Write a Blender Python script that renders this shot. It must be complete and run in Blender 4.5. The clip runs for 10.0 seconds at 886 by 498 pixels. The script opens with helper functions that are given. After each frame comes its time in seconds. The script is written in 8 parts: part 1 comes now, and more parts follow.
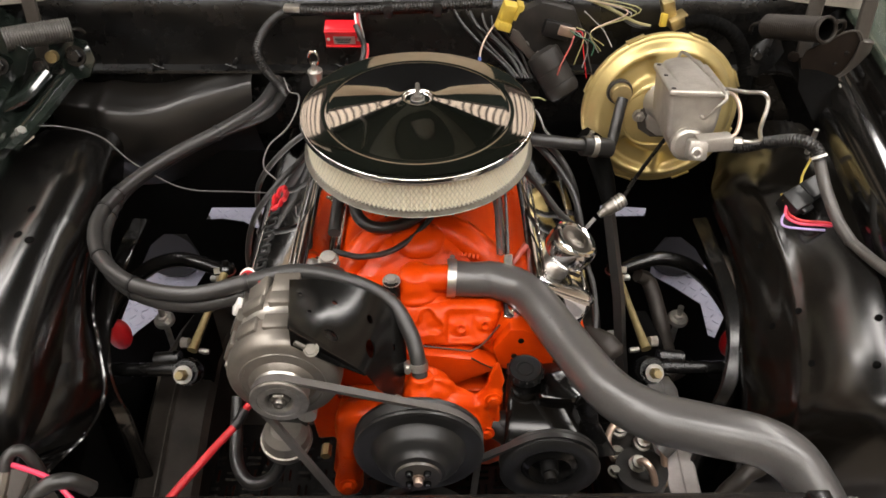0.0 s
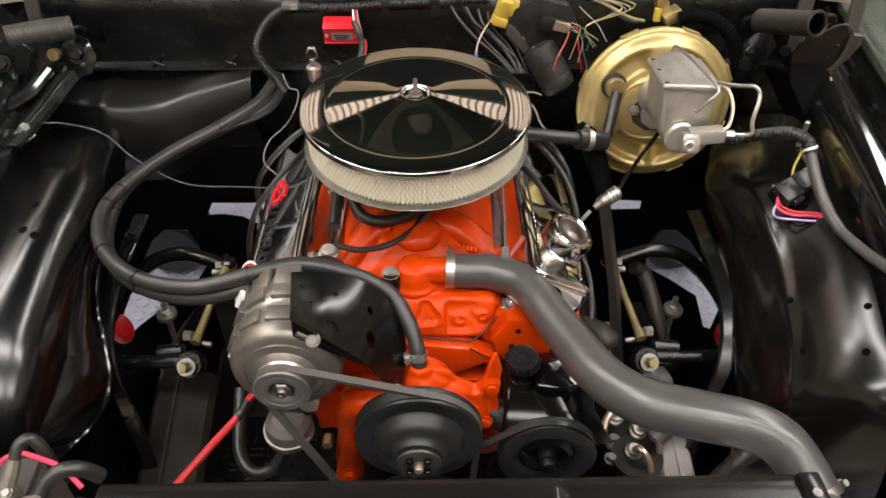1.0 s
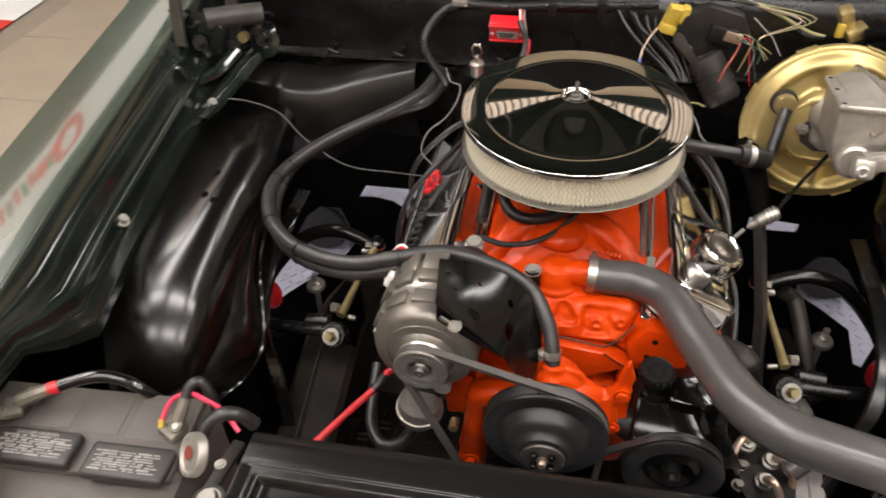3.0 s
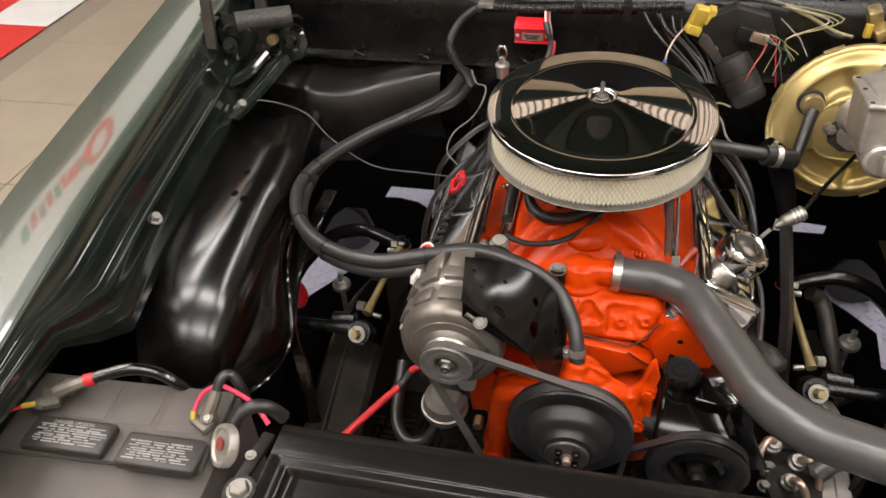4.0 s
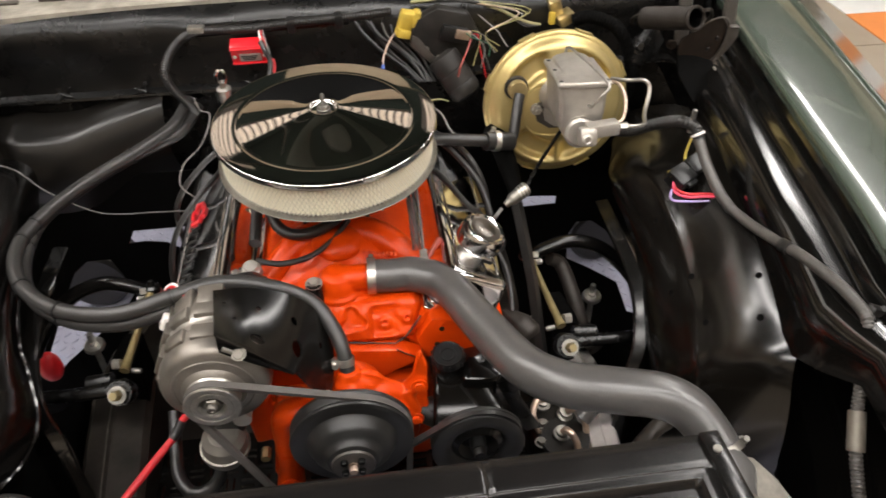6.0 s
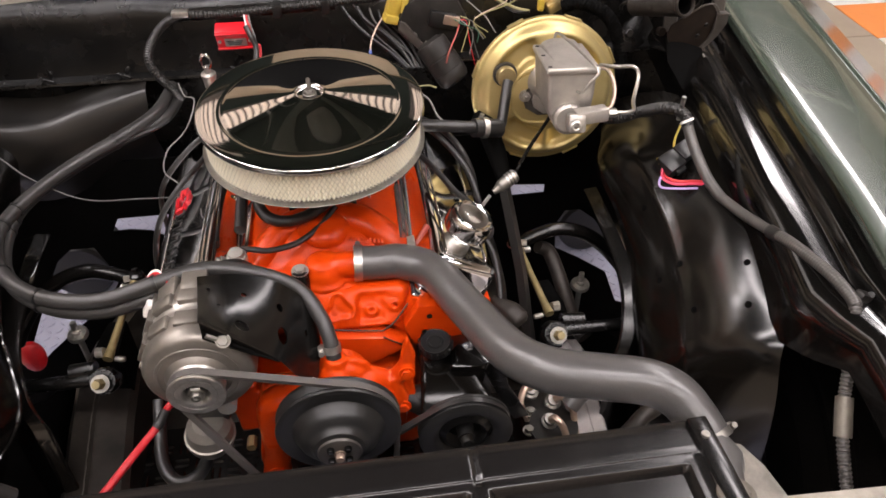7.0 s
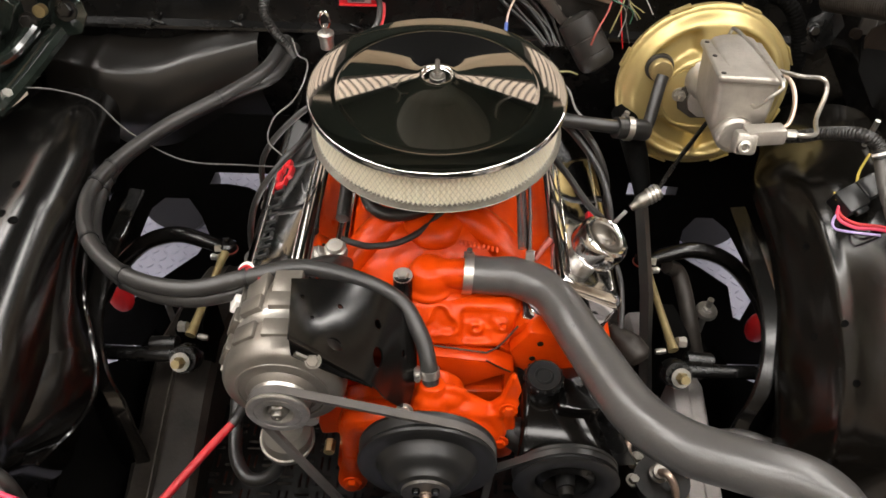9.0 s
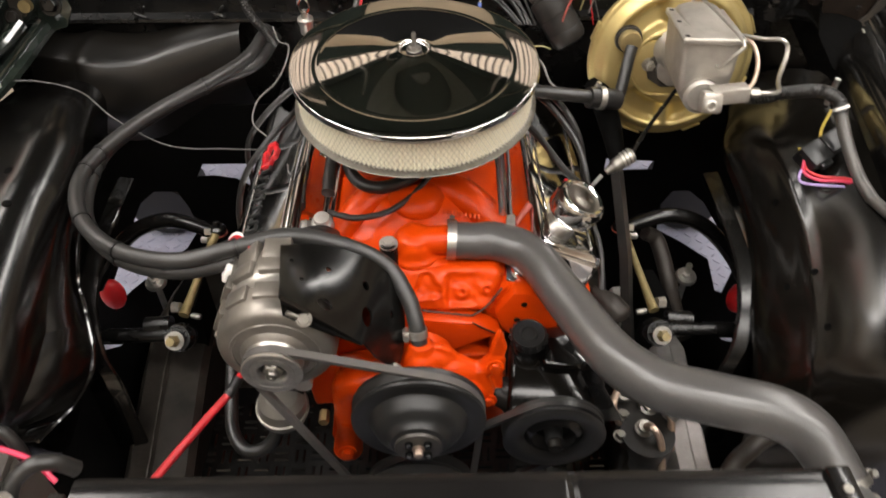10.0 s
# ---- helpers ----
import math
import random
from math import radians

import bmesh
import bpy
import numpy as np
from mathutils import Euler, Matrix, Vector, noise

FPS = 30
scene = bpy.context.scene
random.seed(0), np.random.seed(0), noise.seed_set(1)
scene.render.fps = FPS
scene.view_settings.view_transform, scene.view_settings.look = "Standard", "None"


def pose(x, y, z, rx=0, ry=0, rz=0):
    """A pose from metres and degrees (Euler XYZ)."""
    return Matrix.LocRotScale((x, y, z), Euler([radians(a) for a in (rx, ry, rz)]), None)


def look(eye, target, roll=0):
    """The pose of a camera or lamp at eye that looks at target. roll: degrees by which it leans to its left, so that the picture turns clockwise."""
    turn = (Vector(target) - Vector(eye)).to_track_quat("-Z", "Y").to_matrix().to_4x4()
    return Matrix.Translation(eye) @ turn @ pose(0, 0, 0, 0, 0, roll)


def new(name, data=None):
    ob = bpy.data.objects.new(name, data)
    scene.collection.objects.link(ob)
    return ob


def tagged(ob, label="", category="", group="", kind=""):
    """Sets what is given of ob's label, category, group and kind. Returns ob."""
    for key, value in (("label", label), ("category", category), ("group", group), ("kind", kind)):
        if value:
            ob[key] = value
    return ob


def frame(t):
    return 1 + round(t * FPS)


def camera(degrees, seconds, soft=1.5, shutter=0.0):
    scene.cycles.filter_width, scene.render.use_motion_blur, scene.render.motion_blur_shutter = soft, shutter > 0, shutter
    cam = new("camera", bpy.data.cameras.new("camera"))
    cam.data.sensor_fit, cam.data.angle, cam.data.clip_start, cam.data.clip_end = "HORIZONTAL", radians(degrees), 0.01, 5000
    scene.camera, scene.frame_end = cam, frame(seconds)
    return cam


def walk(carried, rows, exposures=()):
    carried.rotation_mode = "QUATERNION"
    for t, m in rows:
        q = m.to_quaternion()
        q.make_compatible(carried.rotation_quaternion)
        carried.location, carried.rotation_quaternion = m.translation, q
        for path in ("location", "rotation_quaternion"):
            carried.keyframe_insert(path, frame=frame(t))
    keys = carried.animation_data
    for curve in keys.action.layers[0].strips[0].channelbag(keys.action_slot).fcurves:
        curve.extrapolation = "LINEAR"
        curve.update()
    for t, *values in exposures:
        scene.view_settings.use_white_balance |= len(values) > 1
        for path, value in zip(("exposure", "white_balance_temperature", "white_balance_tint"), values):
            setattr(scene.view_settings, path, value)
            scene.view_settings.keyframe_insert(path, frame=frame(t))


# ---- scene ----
cam = camera(61.8, 10.0, soft=1.6, shutter=0.5)
PATH = [
    (0, (0.025, -0.953, 1.546), (0.046, 0.573, 0.253), 0.4),
    (0.5, (0.024, -0.964, 1.549), (0.049, 0.558, 0.252), 0.3),
    (1, (0.024, -0.971, 1.555), (0.051, 0.548, 0.253), 0.2),
    (1.5, (0.03, -0.969, 1.57), (0.038, 0.546, 0.263), 0.2),
    (2, (0.029, -0.967, 1.569), (-0.025, 0.546, 0.262), -0.0),
    (2.5, (0.014, -0.976, 1.568), (-0.189, 0.522, 0.258), -1.7),
    (3, (0.003, -0.994, 1.572), (-0.316, 0.488, 0.268), -2.3),
    (3.2, (0.0, -1.002, 1.573), (-0.356, 0.476, 0.273), -2.5),
    (4.3, (0.001, -1.01, 1.573), (-0.374, 0.473, 0.284), -3.6),
    (4.5, (0.006, -1.008, 1.573), (-0.3, 0.491, 0.286), -3.1),
    (5, (0.028, -1.004, 1.582), (-0.111, 0.521, 0.296), -2.5),
    (5.5, (0.036, -1.007, 1.58), (0.083, 0.525, 0.295), -1.5),
    (6, (0.055, -1.01, 1.575), (0.243, 0.513, 0.292), -0.7),
    (6.2, (0.055, -1.011, 1.571), (0.281, 0.506, 0.289), -0.3),
    (7.3, (0.058, -1.004, 1.562), (0.257, 0.49, 0.248), 0.6),
    (7.5, (0.049, -0.997, 1.565), (0.224, 0.488, 0.236), 1.0),
    (8, (0.03, -0.928, 1.572), (0.115, 0.525, 0.2), 1.2),
    (8.5, (0.022, -0.851, 1.55), (0.04, 0.568, 0.141), 1.3),
    (9, (0.02, -0.835, 1.546), (0.008, 0.574, 0.127), 1.4),
    (9.5, (0.023, -0.838, 1.547), (0.007, 0.573, 0.129), 0.8),
    (10, (0.028, -0.902, 1.527), (0.045, 0.528, 0.129), -0.1),
]
walk(cam, [(t, look(eye, target, roll)) for t, eye, target, roll in PATH],
     exposures=((0.0, 0.06, 6500, 9), (2.5, 0.06, 6500, 9), (3.0, 0.02, 6500, 10), (4.3, 0.0, 6500, 10), (5.5, 0.06, 6420, 8), (6.2, 0.06, 6420, 9), (7.4, 0.08, 6400, 18), (8.2, 0.08, 6420, 15), (9.0, 0.07, 6500, 8)))

# ---- light ----
world = bpy.data.worlds.new("world")
scene.world = world
world.use_nodes = True
world.node_tree.nodes["Background"].inputs[0].default_value = (0.55, 0.6, 0.7, 1)
world.node_tree.nodes["Background"].inputs[1].default_value = 0.01
LAMP = 24.0  # radiance of the ceiling lights

# ---- materials ----
def mat(name, color, rough=0.4, metal=0.0, coat=0.0, noise_scale=0.0, noise_mix=0.0, dark=None, bump=0.0, bump_scale=200.0,
        rough_var=0.0, emit=0.0, spec=0.5, detail=6.0):
    """A Principled material with colour and roughness variation at two scales and a fine bump."""
    m = bpy.data.materials.new(name)
    m.use_nodes = True
    nt = m.node_tree
    b = nt.nodes["Principled BSDF"]
    b.inputs["Base Color"].default_value = (*color, 1)
    b.inputs["Roughness"].default_value = rough
    b.inputs["Metallic"].default_value = metal
    b.inputs["Coat Weight"].default_value = coat
    b.inputs["Coat Roughness"].default_value = 0.05
    b.inputs["Specular IOR Level"].default_value = spec
    if emit:
        b.inputs["Emission Color"].default_value = (*color, 1)
        b.inputs["Emission Strength"].default_value = emit
    tc = nt.nodes.new("ShaderNodeTexCoord")
    if noise_scale:
        n1 = nt.nodes.new("ShaderNodeTexNoise")
        n1.inputs["Scale"].default_value = noise_scale
        n1.inputs["Detail"].default_value = detail
        n1.inputs["Roughness"].default_value = 0.65
        nt.links.new(tc.outputs["Object"], n1.inputs["Vector"])
        if noise_mix:
            ramp = nt.nodes.new("ShaderNodeValToRGB")
            ramp.color_ramp.elements[0].position, ramp.color_ramp.elements[1].position = 0.35, 0.68
            nt.links.new(n1.outputs["Fac"], ramp.inputs["Fac"])
            mx = nt.nodes.new("ShaderNodeMix")
            mx.data_type = "RGBA"
            mul = nt.nodes.new("ShaderNodeMath")
            mul.operation = "MULTIPLY"
            mul.inputs[1].default_value = noise_mix
            nt.links.new(ramp.outputs["Color"], mul.inputs[0])
            nt.links.new(mul.outputs[0], mx.inputs["Factor"])
            mx.inputs["A"].default_value = (*color, 1)
            mx.inputs["B"].default_value = (*(dark or tuple(c * 0.5 for c in color)), 1)
            nt.links.new(mx.outputs["Result"], b.inputs["Base Color"])
        if rough_var:
            mr = nt.nodes.new("ShaderNodeMapRange")
            mr.inputs["To Min"].default_value = max(rough - rough_var, 0.02)
            mr.inputs["To Max"].default_value = min(rough + rough_var, 1)
            nt.links.new(n1.outputs["Fac"], mr.inputs["Value"])
            nt.links.new(mr.outputs["Result"], b.inputs["Roughness"])
    if bump:
        n2 = nt.nodes.new("ShaderNodeTexNoise")
        n2.inputs["Scale"].default_value = bump_scale
        n2.inputs["Detail"].default_value = 4
        nt.links.new(tc.outputs["Object"], n2.inputs["Vector"])
        bp = nt.nodes.new("ShaderNodeBump")
        bp.inputs["Strength"].default_value = bump
        bp.inputs["Distance"].default_value = 0.002
        nt.links.new(n2.outputs["Fac"], bp.inputs["Height"])
        nt.links.new(bp.outputs["Normal"], b.inputs["Normal"])
    return m


M_BLACK = mat("gloss_black_paint", (0.0022, 0.0021, 0.002), 0.15, coat=0.5, noise_scale=9, noise_mix=0.5, dark=(0.006, 0.005, 0.0042), bump=0.05, bump_scale=14, rough_var=0.07)
M_HOUSING = mat("gloss_black_housing_paint", (0.0018, 0.0016, 0.0015), 0.21, noise_scale=7, noise_mix=0.5, dark=(0.004, 0.0034, 0.0028), bump=0.04, bump_scale=10, rough_var=0.05, spec=0.6)
M_HEATER = mat("black_heater_hose_rubber", (0.024, 0.0232, 0.0224), 0.38, noise_scale=35, noise_mix=0.6, dark=(0.021, 0.0195, 0.018), bump=0.1, bump_scale=220, rough_var=0.1)
M_CASE = mat("weathered_alternator_casting", (0.20, 0.182, 0.158), 0.36, 0.6, noise_scale=30, noise_mix=0.7, dark=(0.13, 0.115, 0.098), bump=0.12, bump_scale=260, rough_var=0.1)
M_HINGE = mat("worn_grey_hinge_steel", (0.075, 0.068, 0.06), 0.4, 0.3, noise_scale=22, noise_mix=0.8, dark=(0.04, 0.033, 0.027), bump=0.15, rough_var=0.12)
M_POLISH = mat("polished_chrome_cover", (0.80, 0.80, 0.81), 0.07, 1.0, noise_scale=20, rough_var=0.03)
M_DUST = mat("soft_gloss_black_shelf_paint", (0.0045, 0.004, 0.0034), 0.3, noise_scale=9, noise_mix=0.7, dark=(0.010, 0.0085, 0.007), bump=0.06, bump_scale=40, rough_var=0.06)
M_WORNRED = mat("worn_red_sleeve", (0.30, 0.045, 0.03), 0.4, noise_scale=60, noise_mix=0.6, dark=(0.16, 0.05, 0.04))
M_STRAP = mat("gloss_black_strap_paint", (0.0028, 0.0026, 0.0024), 0.22, noise_scale=12, noise_mix=0.6, dark=(0.006, 0.0052, 0.0046), bump=0.06, rough_var=0.07, spec=0.45)
M_COIL = mat("oiled_spring_steel", (0.035, 0.030, 0.026), 0.45, 0.3, noise_scale=40, noise_mix=0.8, dark=(0.016, 0.013, 0.011), rough_var=0.1, spec=0.25)
M_LEAD = mat("dull_lead_clamp", (0.17, 0.152, 0.125), 0.5, 0.35, noise_scale=45, noise_mix=0.7, dark=(0.09, 0.08, 0.063), bump=0.2, bump_scale=160, rough_var=0.12)
# Browner and lighter than the left housing: tan wall reflection put into the colour.
M_HOUSING_R = mat("housing_paint_tan_reflection", (0.0026, 0.0022, 0.0018), 0.17, noise_scale=6, noise_mix=0.6, dark=(0.006, 0.005, 0.004), bump=0.06, bump_scale=9, rough_var=0.05, spec=0.5)
M_CHROMEW = mat("hazed_chrome", (0.72, 0.71, 0.70), 0.13, 1.0, noise_scale=40, rough_var=0.06)
M_BRK = mat("worn_black_bracket_paint", (0.0024, 0.0022, 0.002), 0.19, noise_scale=14, noise_mix=0.6, dark=(0.006, 0.0055, 0.005), rough_var=0.06, spec=0.45)
M_GREASE = mat("greasy_black_pump_paint", (0.0028, 0.0025, 0.0022), 0.12, noise_scale=18, noise_mix=0.8, dark=(0.006, 0.005, 0.004), bump=0.03, bump_scale=60, rough_var=0.05, spec=0.22)
M_HBROWN = mat("oily_brown_black_steel", (0.014, 0.0105, 0.0085), 0.42, noise_scale=26, noise_mix=0.8, dark=(0.026, 0.019, 0.014), bump=0.1, bump_scale=90, rough_var=0.12, spec=0.12)
M_ADJ = mat("matte_gold_chromate", (0.22, 0.17, 0.075), 0.45, 0.4, noise_scale=60, noise_mix=0.7, dark=(0.13, 0.10, 0.042), rough_var=0.1)
M_OLIVE = mat("olive_yellow_wire", (0.26, 0.24, 0.11), 0.5)
M_MOTOR = mat("dusty_dark_plastic", (0.014, 0.013, 0.012), 0.42, noise_scale=25, noise_mix=0.8, dark=(0.032, 0.029, 0.026), bump=0.12, bump_scale=140, rough_var=0.12, spec=0.15)
M_PRINT = mat("worn_white_print", (0.30, 0.285, 0.265), 0.6, noise_scale=90, noise_mix=0.7, dark=(0.15, 0.14, 0.13))
# Near black; the shade of deep, crowded places is put into this colour.
M_DEEP = mat("flat_black_with_shade", (0.0010, 0.0010, 0.0009), 0.8, noise_scale=20, noise_mix=0.6, dark=(0.0025, 0.0022, 0.002), bump=0.3, bump_scale=150, spec=0.06)
M_HOSE = mat("weathered_grey_rubber", (0.056, 0.053, 0.051), 0.29, noise_scale=26, noise_mix=0.4, dark=(0.075, 0.071, 0.067), bump=0.12, bump_scale=220, rough_var=0.04, spec=0.65)
M_TRAY = mat("black_tread_plate", (0.004, 0.0038, 0.0035), 0.24, noise_scale=25, noise_mix=0.7, dark=(0.007, 0.006, 0.0055), bump=0.12, bump_scale=150, spec=0.5)
M_LOOM = mat("dusty_loom_plastic", (0.055, 0.051, 0.047), 0.36, noise_scale=40, noise_mix=0.6, dark=(0.09, 0.083, 0.075), rough_var=0.1)
M_ZINC = mat("dull_zinc", (0.26, 0.245, 0.22), 0.42, 0.9, noise_scale=80, noise_mix=0.7, dark=(0.16, 0.15, 0.13), rough_var=0.12)
M_DARKWIRE = mat("dark_grey_wire", (0.07, 0.067, 0.063), 0.5, noise_scale=60, noise_mix=0.4)
M_SPRING = mat("phosphate_grey_spring", (0.085, 0.08, 0.075), 0.38, 0.2, noise_scale=40, noise_mix=0.5)
M_SATIN = mat("satin_black_paint", (0.0025, 0.0025, 0.0025), 0.27, noise_scale=14, noise_mix=0.6, dark=(0.008, 0.0072, 0.0065), bump=0.08, bump_scale=90, rough_var=0.12, spec=0.35)
M_DIRTY = mat("dusty_black_steel", (0.0035, 0.0032, 0.003), 0.42, noise_scale=22, noise_mix=0.8, dark=(0.017, 0.014, 0.011), bump=0.25, bump_scale=120, rough_var=0.15, spec=0.3)
M_ORANGE = mat("orange_engine_paint", (0.55, 0.047, 0.0017), 0.30, coat=0.05, noise_scale=24, noise_mix=0.55, dark=(0.46, 0.031, 0.0015), bump=0.3, bump_scale=95, rough_var=0.09, spec=0.16)
M_CHROME = mat("chrome", (0.86, 0.86, 0.87), 0.03, 1.0, noise_scale=30, rough_var=0.015)
M_ALU = mat("cast_aluminium", (0.45, 0.425, 0.385), 0.40, 0.65, noise_scale=40, noise_mix=0.6, dark=(0.31, 0.285, 0.25), bump=0.35, bump_scale=300, rough_var=0.1)
M_STEEL = mat("zinc_steel", (0.55, 0.53, 0.49), 0.36, 0.9, noise_scale=80, noise_mix=0.6, dark=(0.28, 0.26, 0.23), rough_var=0.12)
M_GOLD = mat("gold_zinc_plating", (0.56, 0.45, 0.20), 0.40, 0.75, noise_scale=18, noise_mix=0.5, dark=(0.46, 0.35, 0.135), bump=0.06, bump_scale=50, rough_var=0.1)
M_BRASS = mat("yellow_chromate_steel", (0.50, 0.40, 0.20), 0.40, 0.8, noise_scale=50, noise_mix=0.7, dark=(0.30, 0.22, 0.10), rough_var=0.1)
M_RUBBER = mat("black_rubber", (0.013, 0.0125, 0.012), 0.36, noise_scale=35, noise_mix=0.7, dark=(0.025, 0.0235, 0.022), bump=0.12, bump_scale=220, rough_var=0.1)
M_BELT = mat("worn_belt_rubber", (0.06, 0.054, 0.05), 0.6, noise_scale=60, noise_mix=0.5, dark=(0.09, 0.08, 0.07), bump=0.15, bump_scale=300)
M_PLASTIC = mat("black_plastic", (0.006, 0.006, 0.006), 0.38, noise_scale=30, rough_var=0.1, bump=0.06, bump_scale=300)
M_PULLEY = mat("semi_gloss_black_pulley", (0.011, 0.0107, 0.0103), 0.40, noise_scale=30, noise_mix=0.5, dark=(0.016, 0.0148, 0.0135), rough_var=0.1, bump=0.05)
M_PAPER = mat("filter_paper", (0.92, 0.88, 0.74), 0.85, noise_scale=40, noise_mix=0.25, dark=(0.80, 0.75, 0.60))
M_MESH = mat("pale_wire_mesh", (0.62, 0.59, 0.50), 0.5, 0.2)
M_RED = mat("red_anodised", (0.62, 0.012, 0.02), 0.3, coat=0.3, noise_scale=40, noise_mix=0.2)
M_REDWIRE = mat("red_wire", (0.50, 0.015, 0.022), 0.42, noise_scale=60, noise_mix=0.3)
M_PINK = mat("pink_wire", (0.56, 0.035, 0.085), 0.4)
M_PURPLE = mat("purple_wire", (0.36, 0.26, 0.50), 0.4)
M_YELLOW = mat("yellow_plastic", (0.50, 0.36, 0.05), 0.45, noise_scale=50, noise_mix=0.5, dark=(0.33, 0.24, 0.045))
M_WHITE = mat("off_white", (0.84, 0.81, 0.77), 0.5, noise_scale=60, noise_mix=0.3)
M_GREYWIRE = mat("grey_wire", (0.20, 0.19, 0.18), 0.5)
M_BLUE = mat("blue_wire", (0.03, 0.07, 0.30), 0.4)
M_GREENWIRE = mat("green_wire", (0.03, 0.10, 0.06), 0.4)
M_COPPER = mat("copper_nickel_tube", (0.55, 0.42, 0.33), 0.38, 0.8, noise_scale=50, noise_mix=0.5)
M_GREEN = mat("dark_green_car_paint", (0.045, 0.058, 0.044), 0.22, 0.0, coat=1.0, noise_scale=6, noise_mix=0.2, dark=(0.040, 0.052, 0.039), rough_var=0.03)
M_DKGREEN = mat("dark_green_jamb_paint", (0.0055, 0.008, 0.0065), 0.14, coat=0.6, noise_scale=14, noise_mix=0.7, dark=(0.015, 0.020, 0.016), bump=0.10, bump_scale=30, rough_var=0.07)
M_BATT = mat("dusty_grey_battery_case", (0.066, 0.057, 0.050), 0.55, noise_scale=20, noise_mix=0.6, dark=(0.088, 0.077, 0.067), bump=0.1, bump_scale=200)
M_CAP = mat("black_cap_plastic", (0.022, 0.020, 0.0185), 0.45, noise_scale=30, noise_mix=0.6, dark=(0.035, 0.031, 0.028), bump=0.1)
M_COWL = mat("dusty_primer_cowl", (0.33, 0.30, 0.25), 0.6, noise_scale=14, noise_mix=0.85, dark=(0.10, 0.09, 0.075), bump=0.1)
M_FRAME = mat("painted_frame_steel", (0.016, 0.0138, 0.012), 0.38, noise_scale=16, noise_mix=0.8, dark=(0.038, 0.032, 0.026), bump=0.2, bump_scale=150, rough_var=0.15, spec=0.2)
M_FRAMEGREY = mat("grey_frame_steel", (0.66, 0.62, 0.60), 0.5, 0.1, noise_scale=25, noise_mix=0.6, dark=(0.42, 0.39, 0.37), bump=0.2)
M_DECK = mat("aluminium_tread_plate", (0.31, 0.315, 0.40), 0.5, 0.2, noise_scale=7, noise_mix=0.5, dark=(0.26, 0.265, 0.34), bump=0.1)
M_FLOOR = mat("beige_concrete_tiles", (0.25, 0.21, 0.165), 0.5, noise_scale=2.5, noise_mix=0.5, dark=(0.24, 0.20, 0.16), bump=0.1, bump_scale=30)
M_REDTILE = mat("red_floor_tile", (0.62, 0.05, 0.04), 0.4, noise_scale=5, noise_mix=0.2)
M_ORTILE = mat("orange_floor_tile", (0.72, 0.25, 0.07), 0.4, noise_scale=5, noise_mix=0.2)
M_WHTILE = mat("white_floor_tile", (0.72, 0.71, 0.69), 0.4, noise_scale=5, noise_mix=0.2)
M_WALL = mat("cream_wall_paint", (0.58, 0.48, 0.33), 0.6, noise_scale=3, noise_mix=0.3, dark=(0.26, 0.21, 0.15))
M_WALLPALE = mat("pale_wall_paint", (0.78, 0.72, 0.63), 0.6, noise_scale=3, noise_mix=0.15, dark=(0.7, 0.64, 0.56))
M_WALLMID = mat("tan_wall_paint", (0.66, 0.57, 0.45), 0.6, noise_scale=1.2, noise_mix=0.5, dark=(0.54, 0.46, 0.36))
M_SLATGAP = mat("brown_slat_frame", (0.16, 0.095, 0.055), 0.5, noise_scale=5, noise_mix=0.3)
M_WALLDARK = mat("grey_brown_wall_paint", (0.26, 0.21, 0.16), 0.6, noise_scale=3, noise_mix=0.3)
M_WALLGAP = mat("dark_wall_frame", (0.075, 0.062, 0.052), 0.5, noise_scale=5, noise_mix=0.3)
M_TILE = mat("beige_stone_tile", (0.33, 0.275, 0.212), 0.45, noise_scale=3.5, noise_mix=0.6, dark=(0.26, 0.215, 0.165), bump=0.08, bump_scale=40)
M_RINGS = mat("grey_green_ring_paint", (0.05, 0.06, 0.05), 0.5, noise_scale=2, noise_mix=0.6, dark=(0.02, 0.026, 0.02))
M_CEIL = mat("dark_ceiling", (0.028, 0.037, 0.031), 0.9, noise_scale=3, noise_mix=0.15, spec=0.2)
M_LIGHT = mat("light_diffuser", (1.0, 0.945, 0.905), 0.5, emit=LAMP)
# Emission added so that the slats mirrored in the lid read bright enough.
M_GLOWSLAT = mat("glowing_slat", (0.70, 0.59, 0.47), 0.5, emit=0.26, noise_scale=3, noise_mix=0.2)
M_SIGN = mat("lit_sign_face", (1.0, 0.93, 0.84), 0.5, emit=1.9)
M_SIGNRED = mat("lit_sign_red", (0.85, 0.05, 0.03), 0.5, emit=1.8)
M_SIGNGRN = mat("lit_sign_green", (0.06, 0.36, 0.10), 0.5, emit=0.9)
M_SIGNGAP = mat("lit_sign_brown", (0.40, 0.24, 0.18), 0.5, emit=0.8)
M_PANEL = mat("gloss_black_panel_paint", (0.0055, 0.005, 0.005), 0.2, noise_scale=12, noise_mix=0.6, dark=(0.010, 0.009, 0.0085), bump=0.04, bump_scale=60, rough_var=0.06)
M_SHAFT = mat("dark_oiled_shaft_steel", (0.030, 0.028, 0.026), 0.36, 0.3, noise_scale=30, noise_mix=0.7, dark=(0.016, 0.0145, 0.013), rough_var=0.1)
M_REDBUSH = mat("red_polyurethane", (0.60, 0.01, 0.015), 0.4, noise_scale=50, noise_mix=0.2)


# ---- building helpers ----
ORIGIN = {}


